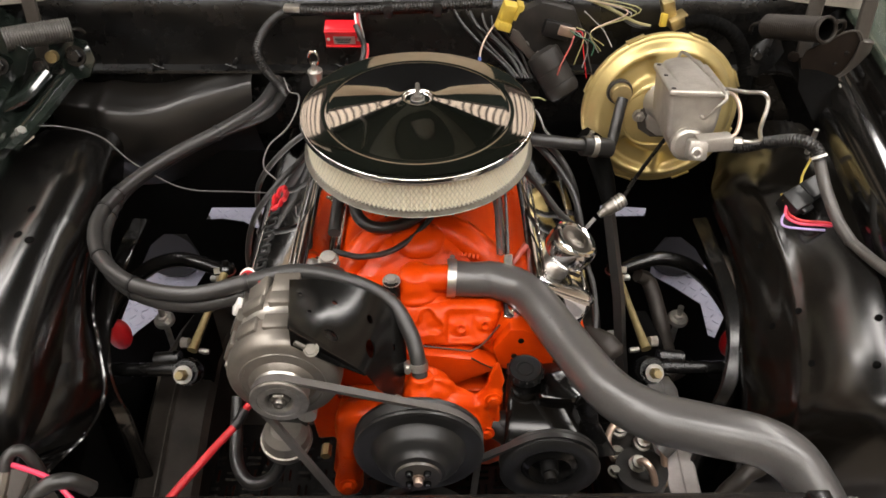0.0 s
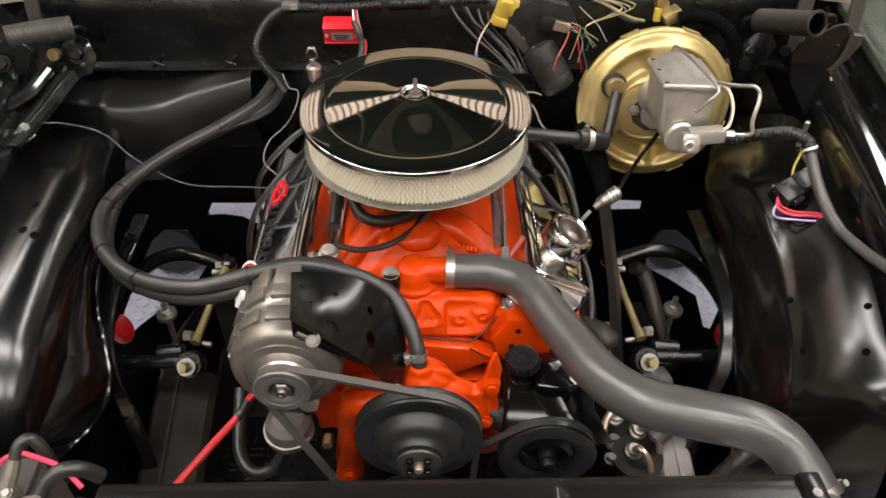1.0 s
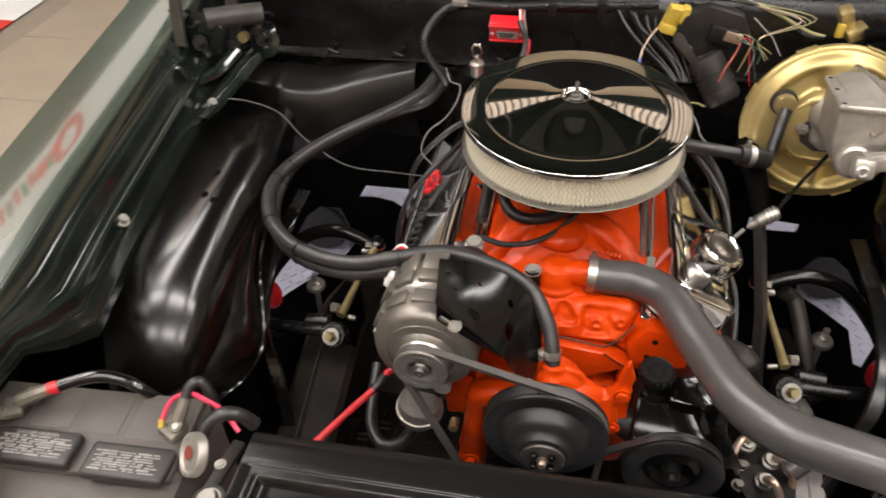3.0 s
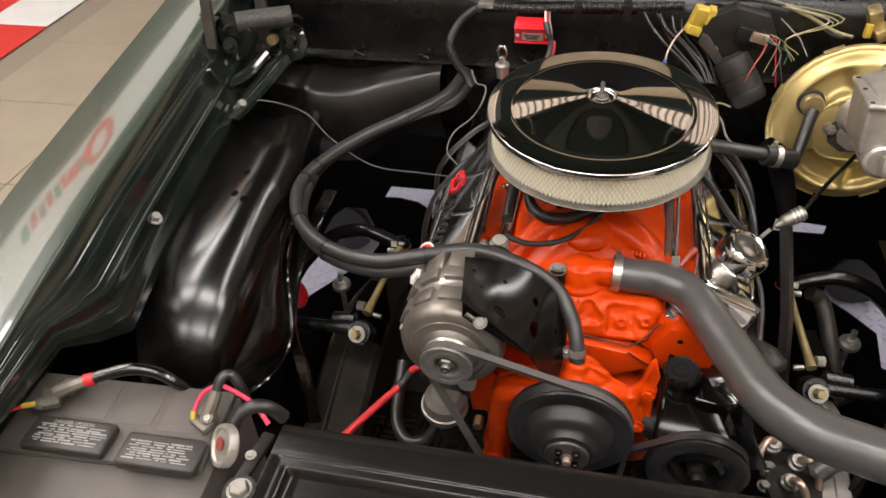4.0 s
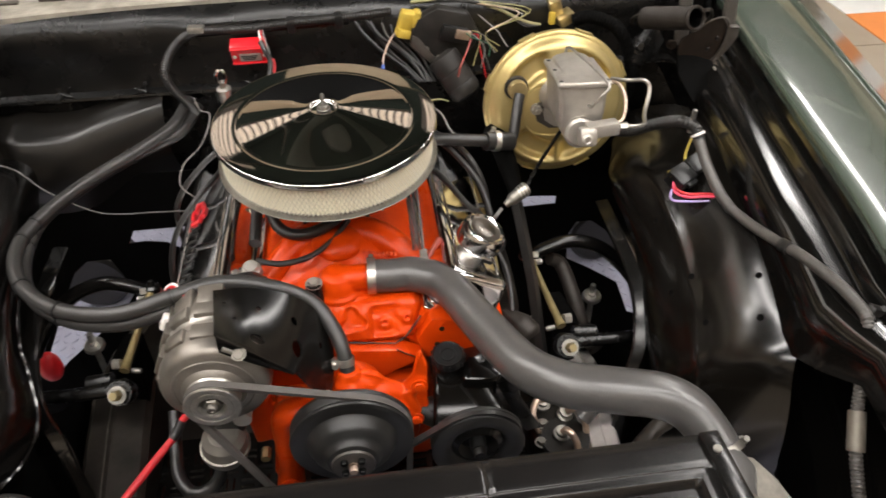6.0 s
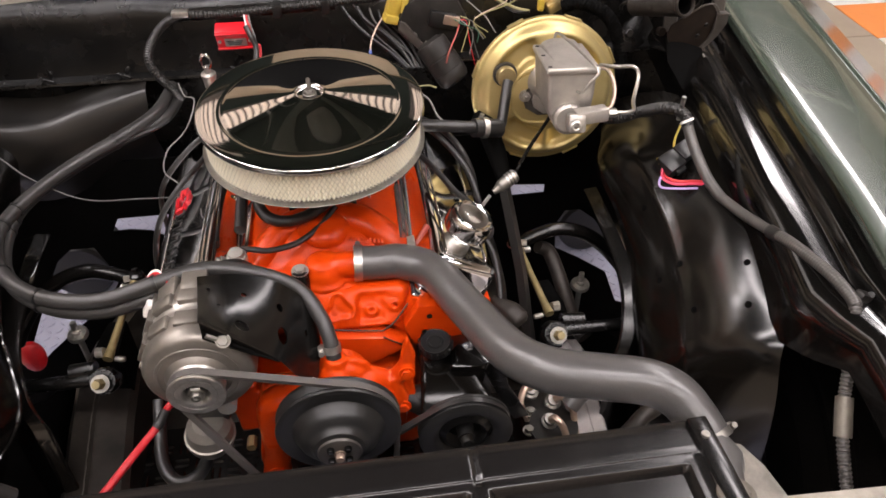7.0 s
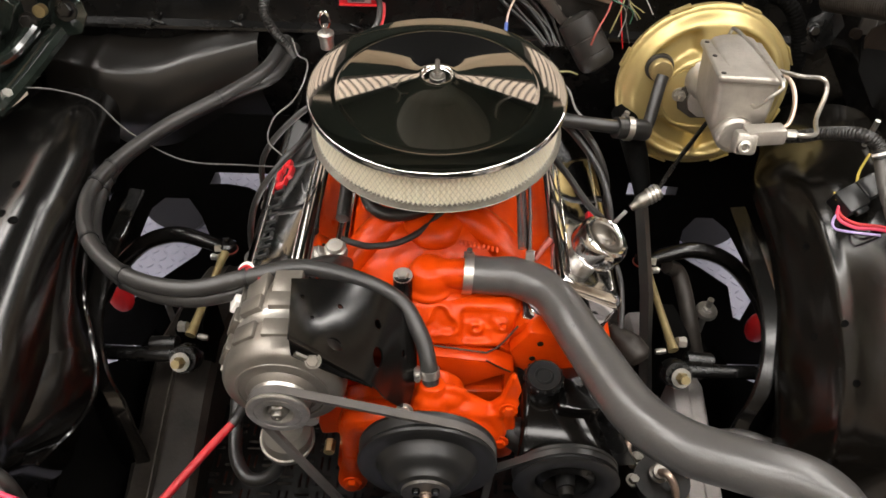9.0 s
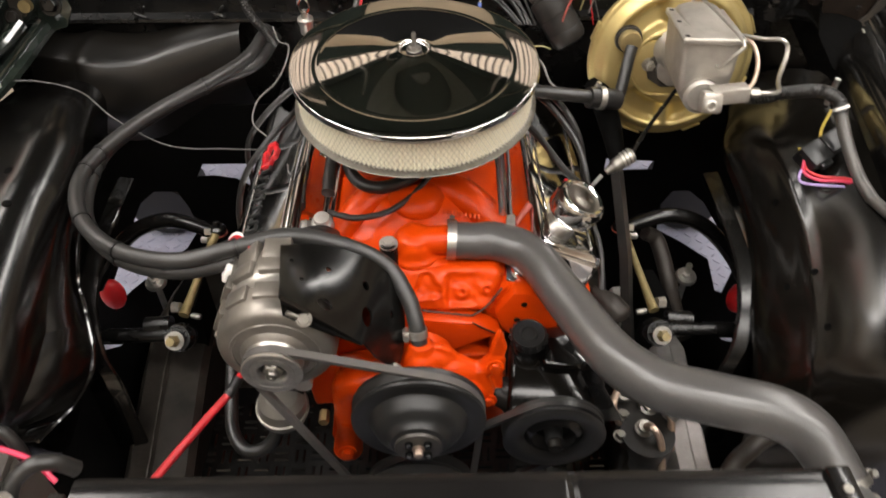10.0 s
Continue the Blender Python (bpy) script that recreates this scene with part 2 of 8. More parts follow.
def thing(name, base, label, category, group="", kind=""):
    """An Empty at the base of a thing; its parts hang under it."""
    ob = new(name)
    ob.location = base
    ob.empty_display_size = 0.05
    ORIGIN[ob] = Vector(base)
    return tagged(ob, label, category, group, kind)


def part(name, bm, material, parent=None, label="", sharp=35, category="", group="", kind=""):
    """One mesh object from a bmesh in world coordinates, under a thing or a part."""
    me = bpy.data.meshes.new(name)
    off = ORIGIN.get(parent, Vector((0, 0, 0)))
    if off.length:
        bmesh.ops.translate(bm, verts=bm.verts, vec=-off)
    bm.normal_update()
    bm.to_mesh(me)
    bm.free()
    me.materials.append(material)
    for p in me.polygons:
        p.use_smooth = True
    me.set_sharp_from_angle(angle=radians(sharp))
    ob = new(name, me)
    if parent:
        ob.parent = parent
    ORIGIN[ob] = off
    return tagged(ob, label, category, group, kind)


def solo(name, bm, material, label, category, group="", kind="", sharp=35):
    """A top-level thing that is one mesh, with its origin at its base."""
    lo = Vector((1e9,) * 3)
    hi = -lo
    for v in bm.verts:
        lo = Vector(map(min, lo, v.co))
        hi = Vector(map(max, hi, v.co))
    base = Vector(((lo.x + hi.x) / 2, (lo.y + hi.y) / 2, lo.z))
    bmesh.ops.translate(bm, verts=bm.verts, vec=-base)
    ob = part(name, bm, material, None, label, sharp, category, group, kind)
    ob.location = base
    ORIGIN[ob] = base
    return ob


def join(*bms):
    """Add the later bmeshes to the first."""
    first = bms[0]
    for b in bms[1:]:
        me = bpy.data.meshes.new("tmp")
        b.to_mesh(me)
        first.from_mesh(me)
        bpy.data.meshes.remove(me)
        b.free()
    return first


def spline(pts, n=8):
    """Points of a smooth curve through pts."""
    p = [Vector(q) for q in pts]
    p = [2 * p[0] - p[1]] + p + [2 * p[-1] - p[-2]]
    out = []
    for i in range(1, len(p) - 2):
        a, b, c, d = p[i - 1:i + 3]
        for k in range(n):
            t = k / n
            out.append(0.5 * (2 * b + (c - a) * t + (2 * a - 5 * b + 4 * c - d) * t * t + (3 * b - a - 3 * c + d) * t ** 3))
    return out + [p[-2]]


def frames_along(pts):
    """A frame of two normals at each point of a curve, with no twist."""
    tang = [(pts[min(i + 1, len(pts) - 1)] - pts[max(i - 1, 0)]).normalized() for i in range(len(pts))]
    up = Vector((0, 0, 1)) if abs(tang[0].z) < 0.9 else Vector((1, 0, 0))
    u = (up - tang[0] * up.dot(tang[0])).normalized()
    out = []
    for t in tang:
        u = (u - t * u.dot(t)).normalized()
        out.append((u, t.cross(u)))
    return out


def tube(pts, r, n=12, smooth=8, ripple=0.0, pitch=0.006, hole=0.0):
    """A hose or wire along pts. r: one radius or one for each point; ripple: corrugation depth."""
    c = spline(pts, smooth) if smooth else [Vector(p) for p in pts]
    if isinstance(r, (list, tuple)):
        xs = np.linspace(0, 1, len(r))
        rr = [float(np.interp(i / (len(c) - 1), xs, r)) for i in range(len(c))]
    else:
        rr = [r] * len(c)
    if ripple:
        d = [0.0]
        for a, b in zip(c, c[1:]):
            d.append(d[-1] + (b - a).length)
        m = max(int(d[-1] / pitch) * 4, 8)
        s = np.linspace(0, d[-1], m + 1)
        cols = [np.interp(s, d, [v[k] for v in c]) for k in range(3)]
        rad = np.interp(s, d, rr)
        c = [Vector((cols[0][i], cols[1][i], cols[2][i])) for i in range(m + 1)]
        rr = [float(rad[i]) - (ripple if i % 4 in (2, 3) else 0) for i in range(m + 1)]
    bm = bmesh.new()
    rings = []
    for p, (u, v), q in zip(c, frames_along(c), rr):
        rings.append([bm.verts.new(p + q * (u * math.cos(2 * math.pi * k / n) + v * math.sin(2 * math.pi * k / n))) for k in range(n)])
    for a, b in zip(rings, rings[1:]):
        for k in range(n):
            bm.faces.new((a[k], a[(k + 1) % n], b[(k + 1) % n], b[k]))
    if not hole:
        bm.faces.new(rings[0][::-1])
        bm.faces.new(rings[-1])
    bmesh.ops.recalc_face_normals(bm, faces=bm.faces)
    return bm


def align(axis):
    """A turn that brings z onto the axis."""
    return Vector(axis).to_track_quat("Z", "Y").to_matrix().to_4x4()


def lathe(profile, at=(0, 0, 0), axis=(0, 0, 1), n=32, closed=False):
    """A turned body: profile of (radius, height) along the axis."""
    bm = bmesh.new()
    rings = []
    for r, z in profile:
        if r < 1e-6:
            rings.append([bm.verts.new((0, 0, z))])
        else:
            rings.append([bm.verts.new((r * math.cos(2 * math.pi * k / n), r * math.sin(2 * math.pi * k / n), z)) for k in range(n)])
    pairs = list(zip(rings, rings[1:])) + ([(rings[-1], rings[0])] if closed else [])
    for a, b in pairs:
        for k in range(n):
            q = [a[k % len(a)], a[(k + 1) % len(a)], b[(k + 1) % len(b)], b[k % len(b)]]
            q = list(dict.fromkeys(q))
            if len(q) > 2:
                bm.faces.new(q)
    bmesh.ops.recalc_face_normals(bm, faces=bm.faces)
    bmesh.ops.transform(bm, matrix=Matrix.Translation(at) @ align(axis), verts=bm.verts)
    return bm


def box(size, at=(0, 0, 0), rot=(0, 0, 0), bevel=0.003, seg=2, taper=1.0):
    """A box with rounded edges; taper narrows its top."""
    bm = bmesh.new()
    bmesh.ops.create_cube(bm, size=1)
    for v in bm.verts:
        k = taper if v.co.z > 0 else 1
        v.co = Vector((v.co.x * size[0] * k, v.co.y * size[1] * k, v.co.z * size[2]))
    if bevel:
        bmesh.ops.bevel(bm, geom=list(bm.edges), offset=min(bevel, min(size) * 0.45), segments=seg, profile=0.5, affect="EDGES")
    bmesh.ops.transform(bm, matrix=pose(*at, *rot), verts=bm.verts)
    return bm


def loft(rows, thick=0.0, closed=False, caps=False):
    """A skin over rows of points, each row alike long."""
    bm = bmesh.new()
    vs = [[bm.verts.new(p) for p in row] for row in rows]
    for a, b in zip(vs, vs[1:]):
        m = len(a)
        for k in range(m if closed else m - 1):
            bm.faces.new((a[k], a[(k + 1) % m], b[(k + 1) % m], b[k]))
    if caps:
        bm.faces.new(vs[0][::-1])
        bm.faces.new(vs[-1])
    bmesh.ops.recalc_face_normals(bm, faces=bm.faces)
    if thick:
        geom = bmesh.ops.solidify(bm, geom=list(bm.faces), thickness=thick)
    return bm


def plate(outline, thick, m=None, holes=(), bevel=0.0):
    """A flat plate from an outline in x, y, with holes, thick along z, moved by m."""
    bm = bmesh.new()
    edges = []
    for ring in (outline, *holes):
        vs = [bm.verts.new((p[0], p[1], 0)) for p in ring]
        edges += [bm.edges.new((vs[i], vs[(i + 1) % len(vs)])) for i in range(len(vs))]
    bmesh.ops.triangle_fill(bm, use_beauty=True, use_dissolve=False, edges=edges)
    faces = list(bm.faces)
    ext = bmesh.ops.extrude_face_region(bm, geom=faces)
    bmesh.ops.translate(bm, verts=[g for g in ext["geom"] if isinstance(g, bmesh.types.BMVert)], vec=(0, 0, thick))
    bmesh.ops.recalc_face_normals(bm, faces=bm.faces)
    if bevel:
        sharp_edges = [e for e in bm.edges if len(e.link_faces) == 2 and e.calc_face_angle(0) > 0.8]
        bmesh.ops.bevel(bm, geom=sharp_edges, offset=bevel, segments=2, profile=0.5, affect="EDGES", clamp_overlap=True)
    if m is not None:
        bmesh.ops.transform(bm, matrix=m, verts=bm.verts)
    return bm


def ring(cx, cy, r, n=12, sx=1.0):
    return [(cx + r * sx * math.cos(2 * math.pi * k / n), cy + r * math.sin(2 * math.pi * k / n)) for k in range(n)]


def bolt(at, axis=(0, 0, 1), r=0.008, h=0.008, washer=1.6):
    """A hex bolt head on a washer."""
    bm = lathe([(0, 0), (r * washer, 0), (r * washer, 0.0025), (0, 0.0025)], at, axis, 18)
    hexa = lathe([(0, 0.0025), (r * 1.1, 0.0025), (r * 1.1, h * 0.85), (r * 0.95, h), (0, h)], at, axis, 6)
    return join(bm, hexa)


def blob(at, size, rot=(0, 0, 0), n=16, lumps=0.0, seed=0.0):
    """A cast, rounded lump."""
    bm = bmesh.new()
    bmesh.ops.create_uvsphere(bm, u_segments=n, v_segments=n // 2, radius=1)
    for v in bm.verts:
        k = 1 + lumps * noise.noise(v.co * 1.7 + Vector((seed, seed, 0)))
        v.co = Vector((v.co.x * size[0], v.co.y * size[1], v.co.z * size[2])) * k
    bmesh.ops.transform(bm, matrix=pose(*at, *rot), verts=bm.verts)
    return bm


def smooth_bm(bm, times=1, cuts=0):
    """Rounds a bmesh by subdividing and smoothing it."""
    for _ in range(times):
        bmesh.ops.subdivide_edges(bm, edges=list(bm.edges), cuts=1, use_grid_fill=True, smooth=0.0)
        for _ in range(2):
            bmesh.ops.smooth_vert(bm, verts=list(bm.verts), factor=0.5, use_axis_x=True, use_axis_y=True, use_axis_z=True)
    return bm


def clamp(at, axis, r, w=0.012):
    """A worm-drive hose clamp with its screw housing."""
    band = lathe([(r, -w / 2), (r + 0.0015, -w / 2), (r + 0.0015, w / 2), (r, w / 2)], at, axis, 28, closed=True)
    m = Matrix.Translation(at) @ align(axis)
    hous = box((0.008, 0.018, w * 1.1), (r + 0.004, 0, 0), bevel=0.0015)
    bmesh.ops.transform(hous, matrix=m, verts=hous.verts)
    screw = lathe([(0, 0), (0.0042, 0), (0.0042, 0.007), (0, 0.007)], (r + 0.004, 0.009, 0), (0, 1, 0), 6)
    bmesh.ops.transform(screw, matrix=m, verts=screw.verts)
    return join(band, hous, screw)

def xz(y, thick):
    """Lays a plate's outline (x, z) upright, its front face at y, thick towards the back."""
    return Matrix(((1, 0, 0, 0), (0, 0, 1, y), (0, 1, 0, 0), (0, 0, 0, 1)))


from mathutils.bvhtree import BVHTree

# ---- the hall ----
def slab(name, size, at, material, label, bevel=0.0):
    return tagged(part(name, box(size, at, bevel=bevel), material), label, name.split("_")[0], kind="structure")


floor = slab("floor", (13, 12.4, 0.2), (0, -0.5, -0.104), M_FLOOR, "beige stone floor tiles with fine joints")
slab("ceiling", (13, 12.4, 0.2), (0, -0.5, 6.3), M_CEIL, "high dark shop ceiling")
for nm, size, at in (("wall_west", (0.2, 12, 6.4), (-6.5, -0.5, 3.0)), ("wall_east", (0.2, 12, 6.4), (6.5, -0.5, 3.0)),
                     ("wall_north", (13, 0.2, 6.4), (0, 5.6, 3.0)), ("wall_south", (13, 0.2, 6.4), (0, -6.6, 3.0))):
    slab(nm, size, at, M_WALL if nm == "wall_north" else M_WALLMID, "plain cream painted shop wall")


def shared(bm, name, material):
    me = bpy.data.meshes.new(name)
    bm.to_mesh(me)
    bm.free()
    me.materials.append(material)
    return me


# dark trims and pipes high on the back wall, set for the lid's reflection
north = bpy.data.objects["wall_north"]
for s in (-1, 1):
    part("dark_trim", box((5.75, 0.04, 0.72), (s * 3.525, 5.475, 4.02), bevel=0.004), M_CEIL, north, "dark wall trim")
    part("conduit", tube([(s * 1.2, 5.42, 5.45), (s * 3.0, 5.42, 5.45), (s * 6.2, 5.42, 5.45)], 0.03, 10, 0), M_WALLPALE, north, "pale pipe along the wall")
part("dark_trim", box((12.8, 0.04, 0.95), (0, 5.475, 4.89), bevel=0.004), M_CEIL, north, "dark wall trim")
part("upper_band", box((12.8, 0.05, 0.80), (0, 5.475, 5.80), bevel=0.004), M_CEIL, north, "dark upper wall band")
for s, wall in ((-1, "wall_west"), (1, "wall_east")):
    part("panel_frame", box((0.04, 5.6, 1.2), (s * 6.375, 0.5, 3.7), bevel=0.004), M_SLATGAP, bpy.data.objects[wall])

# dark cladding on the lower walls, unseen and set for the reflections
for nm, size, at in (("wall_west", (0.03, 12, 3.0), (-6.38, -0.5, 1.5)), ("wall_east", (0.03, 12, 3.0), (6.38, -0.5, 1.5)), ("wall_north", (12.8, 0.03, 2.55), (0, 5.48, 1.27)), ("wall_south", (12.8, 0.03, 3.0), (0, -6.48, 1.5))):
    part("cladding", box(size, at, bevel=0.005), M_CEIL if nm == "wall_north" else M_WALLDARK, bpy.data.objects[nm], "dark lower wall cladding")

# two stand-in panels of pale slats before the back wall; their glow is added
slat_mesh = shared(box((0.040, 0.03, 1.0), bevel=0.004), "slat", M_GLOWSLAT)
for s in (-1, 1):
    sc = thing("window_blind", (s * 1.6, 4.0, 3.52), "hanging stand-in panel of glowing pale leaning slats in a dark frame", "blind", "window blinds")
    x0 = 0.90 if s < 0 else 0.64
    part("frame", plate([(s * (x0 - 0.04), 3.56), (s * (x0 - 0.04), 4.00), (s * 1.55, 4.56), (s * 2.45, 4.56), (s * 2.45, 3.56)], 0.03, xz(4.05, 0.03)), M_WALLGAP, sc, "dark slat frame")
    for k in range(22 if s < 0 else 26):
        x = x0 + 0.062 * k
        tall = float(np.interp(x, [x0, x0 + 0.6, 2.2], [0.44, 0.84, 0.88]))
        ob = new("slat", slat_mesh)
        ob.parent, ob.location = sc, (s * (x + 0.09 * tall - 1.6), -0.005, 0.08 + tall / 2)
        ob.rotation_euler, ob.scale = (0, s * radians(10), 0), (1, 1, tall)
    for x in (1.6, 2.3):
        part("hanger", tube([(s * x, 4.035, 4.53), (s * x, 4.035, 6.21)], 0.01, 8, smooth=0), M_STEEL, sc)

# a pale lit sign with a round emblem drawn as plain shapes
# Out of view: place and glow are set for the left fender's reflection.
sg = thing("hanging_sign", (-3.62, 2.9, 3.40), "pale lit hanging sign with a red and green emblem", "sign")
part("case", box((0.08, 3.5, 1.30), (-3.645, 2.95, 4.07), bevel=0.01), M_STEEL, sg)
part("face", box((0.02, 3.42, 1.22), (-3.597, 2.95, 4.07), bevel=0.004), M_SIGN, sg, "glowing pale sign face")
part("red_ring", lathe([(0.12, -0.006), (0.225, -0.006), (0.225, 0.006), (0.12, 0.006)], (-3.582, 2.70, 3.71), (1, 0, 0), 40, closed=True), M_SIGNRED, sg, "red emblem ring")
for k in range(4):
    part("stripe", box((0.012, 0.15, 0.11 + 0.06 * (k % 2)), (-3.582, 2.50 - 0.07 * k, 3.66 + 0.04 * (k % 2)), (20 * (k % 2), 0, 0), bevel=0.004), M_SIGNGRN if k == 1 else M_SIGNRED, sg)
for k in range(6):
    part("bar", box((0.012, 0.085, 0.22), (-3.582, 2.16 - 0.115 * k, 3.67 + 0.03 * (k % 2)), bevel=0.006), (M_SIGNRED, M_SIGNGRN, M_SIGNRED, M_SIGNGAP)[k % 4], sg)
for y in (1.6, 4.3):
    part("hanger", tube([(-3.645, y, 4.70), (-3.645, y, 6.21)], 0.012, 8, smooth=0), M_STEEL, sg)


def ceiling_light(at, turn):
    t = thing("ceiling_light", at, "broad white ceiling light panel with a glowing diffuser", "ceiling light", "ceiling lights")
    x, y, z = at
    sx, sy = (2.8, 0.62) if not turn else (0.62, 2.8)
    part("housing", box((sx, sy, 0.06), (x, y, z + 0.03), bevel=0.01), M_WHITE, t)
    part("diffuser", box((sx - 0.06, sy - 0.06, 0.03), (x, y, z - 0.012), bevel=0.008), M_LIGHT, t, "glowing white diffuser")
    part("hanger", tube([(x, y, z + 0.05), (x, y, 6.21)], 0.012, 8, smooth=0), M_STEEL, t)
    return t


for at in ((-3.4, -1.7), (0, -1.9), (3.4, -1.7), (-3.4, -4.2), (0, -4.2), (3.4, -4.2), (-4.7, 1.5)):
    ceiling_light((at[0], at[1], 5.2), False)
for at in ((-2.6, 0.4), (2.6, 0.4), (3.9, 3.5)):
    ceiling_light((at[0], at[1], 5.2), True)

# unseen round ceiling rings, added to shape the arch that the lid mirrors
ov = thing("ceiling_outlet", (0, 4.0, 6.15), "added round grey-green ceiling rings", "air outlet")
for r0, r1, z0 in ((0.95, 1.40, 6.14), (0.30, 0.62, 6.09)):
    part("cone_ring", lathe([(r0, 0.0), (r0 + 0.12, -0.03), (r1 - 0.12, -0.01), (r1, 0.05), (r1, 0.07), (r0, 0.02)], (0, 4.0, z0), (0, 0, 1), 48, closed=True), M_RINGS, ov)

# floor tiles near the car, and a chequered band on both sides
beige = shared(box((0.594, 0.594, 0.006), bevel=0.0015, seg=1), "tile", M_TILE)
for s in (-1, 1):
    for i in range(3):
        for j in range(7):
            ob = new("tile", beige)
            ob.location, ob.parent = (s * (1.30 + 0.6 * i), -0.6 + 0.6 * j, 0.0), floor
chk = [shared(box((0.396, 0.396, 0.006), bevel=0.0015, seg=1), "tile", m) for m in (M_WHTILE, M_REDTILE, M_ORTILE)]
for i in range(4):
    for j in range(9):
        for s, x0, y0, hot in ((-1, 3.16, 0.86, 1), (1, 2.83, 0.66, 2)):
            ob = new("tile", chk[hot if (i + j) % 2 == 0 else 0])
            ob.location, ob.parent = (s * (x0 + 0.4 * i), y0 + 0.4 * j - (0.4 if s < 0 else 0), 0.006), floor

# tread plate under the car
deck = thing("tread_plate_deck", (0, 0, 0), "pale aluminium tread plate deck under the car", "deck", kind="structure")
part("plate", box((2.0, 3.4, 0.012), (0, 0.5, 0.004), bevel=0.002), M_DECK, deck)


def lugs(x0, x1, y0, y1, z, step=0.028, size=1.0):
    """Raised lozenges of tread plate, every other one turned a quarter."""
    vs, fs = [], []
    i = 0
    for a in range(int((x1 - x0) / step)):
        for b in range(int((y1 - y0) / step)):
            cx, cy = x0 + a * step, y0 + b * step
            ang = radians(45 if (a + b) % 2 else -45)
            c, s = math.cos(ang) * size, math.sin(ang) * size
            pts = [(-0.014, 0, 0), (0, -0.0045, 0), (0.014, 0, 0), (0, 0.0045, 0), (-0.007, 0, 0.0025), (0.007, 0, 0.0025)]
            vs += [(cx + c * x - s * y, cy + s * x + c * y, z + q) for x, y, q in pts]
            fs += [[i + k for k in f] for f in ((0, 1, 4), (1, 5, 4), (1, 2, 5), (2, 3, 5), (3, 4, 5), (3, 0, 4))]
            i += 6
    me = bpy.data.meshes.new("lugs")
    me.from_pydata(vs, [], fs)
    return me


lm = lugs(-0.96, 0.96, 0.25, 1.5, 0.0099)
lm.materials.append(M_DECK)
lo = new("lugs", lm)
lo.parent = deck
tagged(lo, "raised lozenge tread", kind="stuff")

# ---- the car body ----
body = thing("car_body", (0, 0, 0), "dark green car front with gloss black engine bay, hood removed", "car")


def fender_line(y, s):
    """x and z of the hood-side edge of the fender at y on side s."""
    x = float(np.interp(y, [-0.75, -0.45, -0.277, 0.30, 0.5], [0.66, 0.712, 0.735, 0.792, 0.812]))
    return x - (0.043 if s < 0 else 0.024), float(np.interp(y, [-0.75, -0.45, -0.277, 0.30, 0.5], [0.945, 0.962, 0.978, 1.018, 1.03]))


def channel_profile(x, z, s, shelf=0.0):
    """Steps and rolled beads of the hood channel, from the fender edge inwards, with a level shelf on the right."""
    if s < 0:
        steps = ((-0.003, -0.006), (0.001, -0.010), (0.008, -0.023), (0.016, -0.0345), (0.0195, -0.0355), (0.0215, -0.0325), (0.0245, -0.0325), (0.0265, -0.036), (0.031, -0.050), (0.036, -0.0585), (0.039, -0.0600),
                 (0.051, -0.0590), (0.0535, -0.061), (0.0545, -0.068), (0.0535, -0.079), (0.055, -0.0835), (0.058, -0.0835), (0.0595, -0.086), (0.061, -0.096), (0.066, -0.108), (0.067, -0.114), (0.060, -0.14))
    else:
        steps = [(-0.003, -0.006), (0.001, -0.026), (0.004, -0.031), (0.009, -0.032), (0.013, -0.028), (0.016, -0.0270), (0.019, -0.030), (0.021, -0.042), (0.026, -0.048), (0.031, -0.048), (0.034, -0.045)]
        steps += [(0.034 + shelf * q / 4, -0.0455 - 0.0003 * q) for q in range(1, 5)] + [(0.034 + shelf + (0.056 - shelf) * math.sin(radians(7.5 * q)), -0.102 + 0.0545 * math.cos(radians(7.5 * q))) for q in range(13)] + [(0.0905, -0.15)]
    return [(x - a, z + b) for a, b in steps]


SKINS = {}
YS = [-0.75 + 0.05 * k for k in range(27)]
LEFT_RIM = []  # foot of the left housing's dome, from back to front


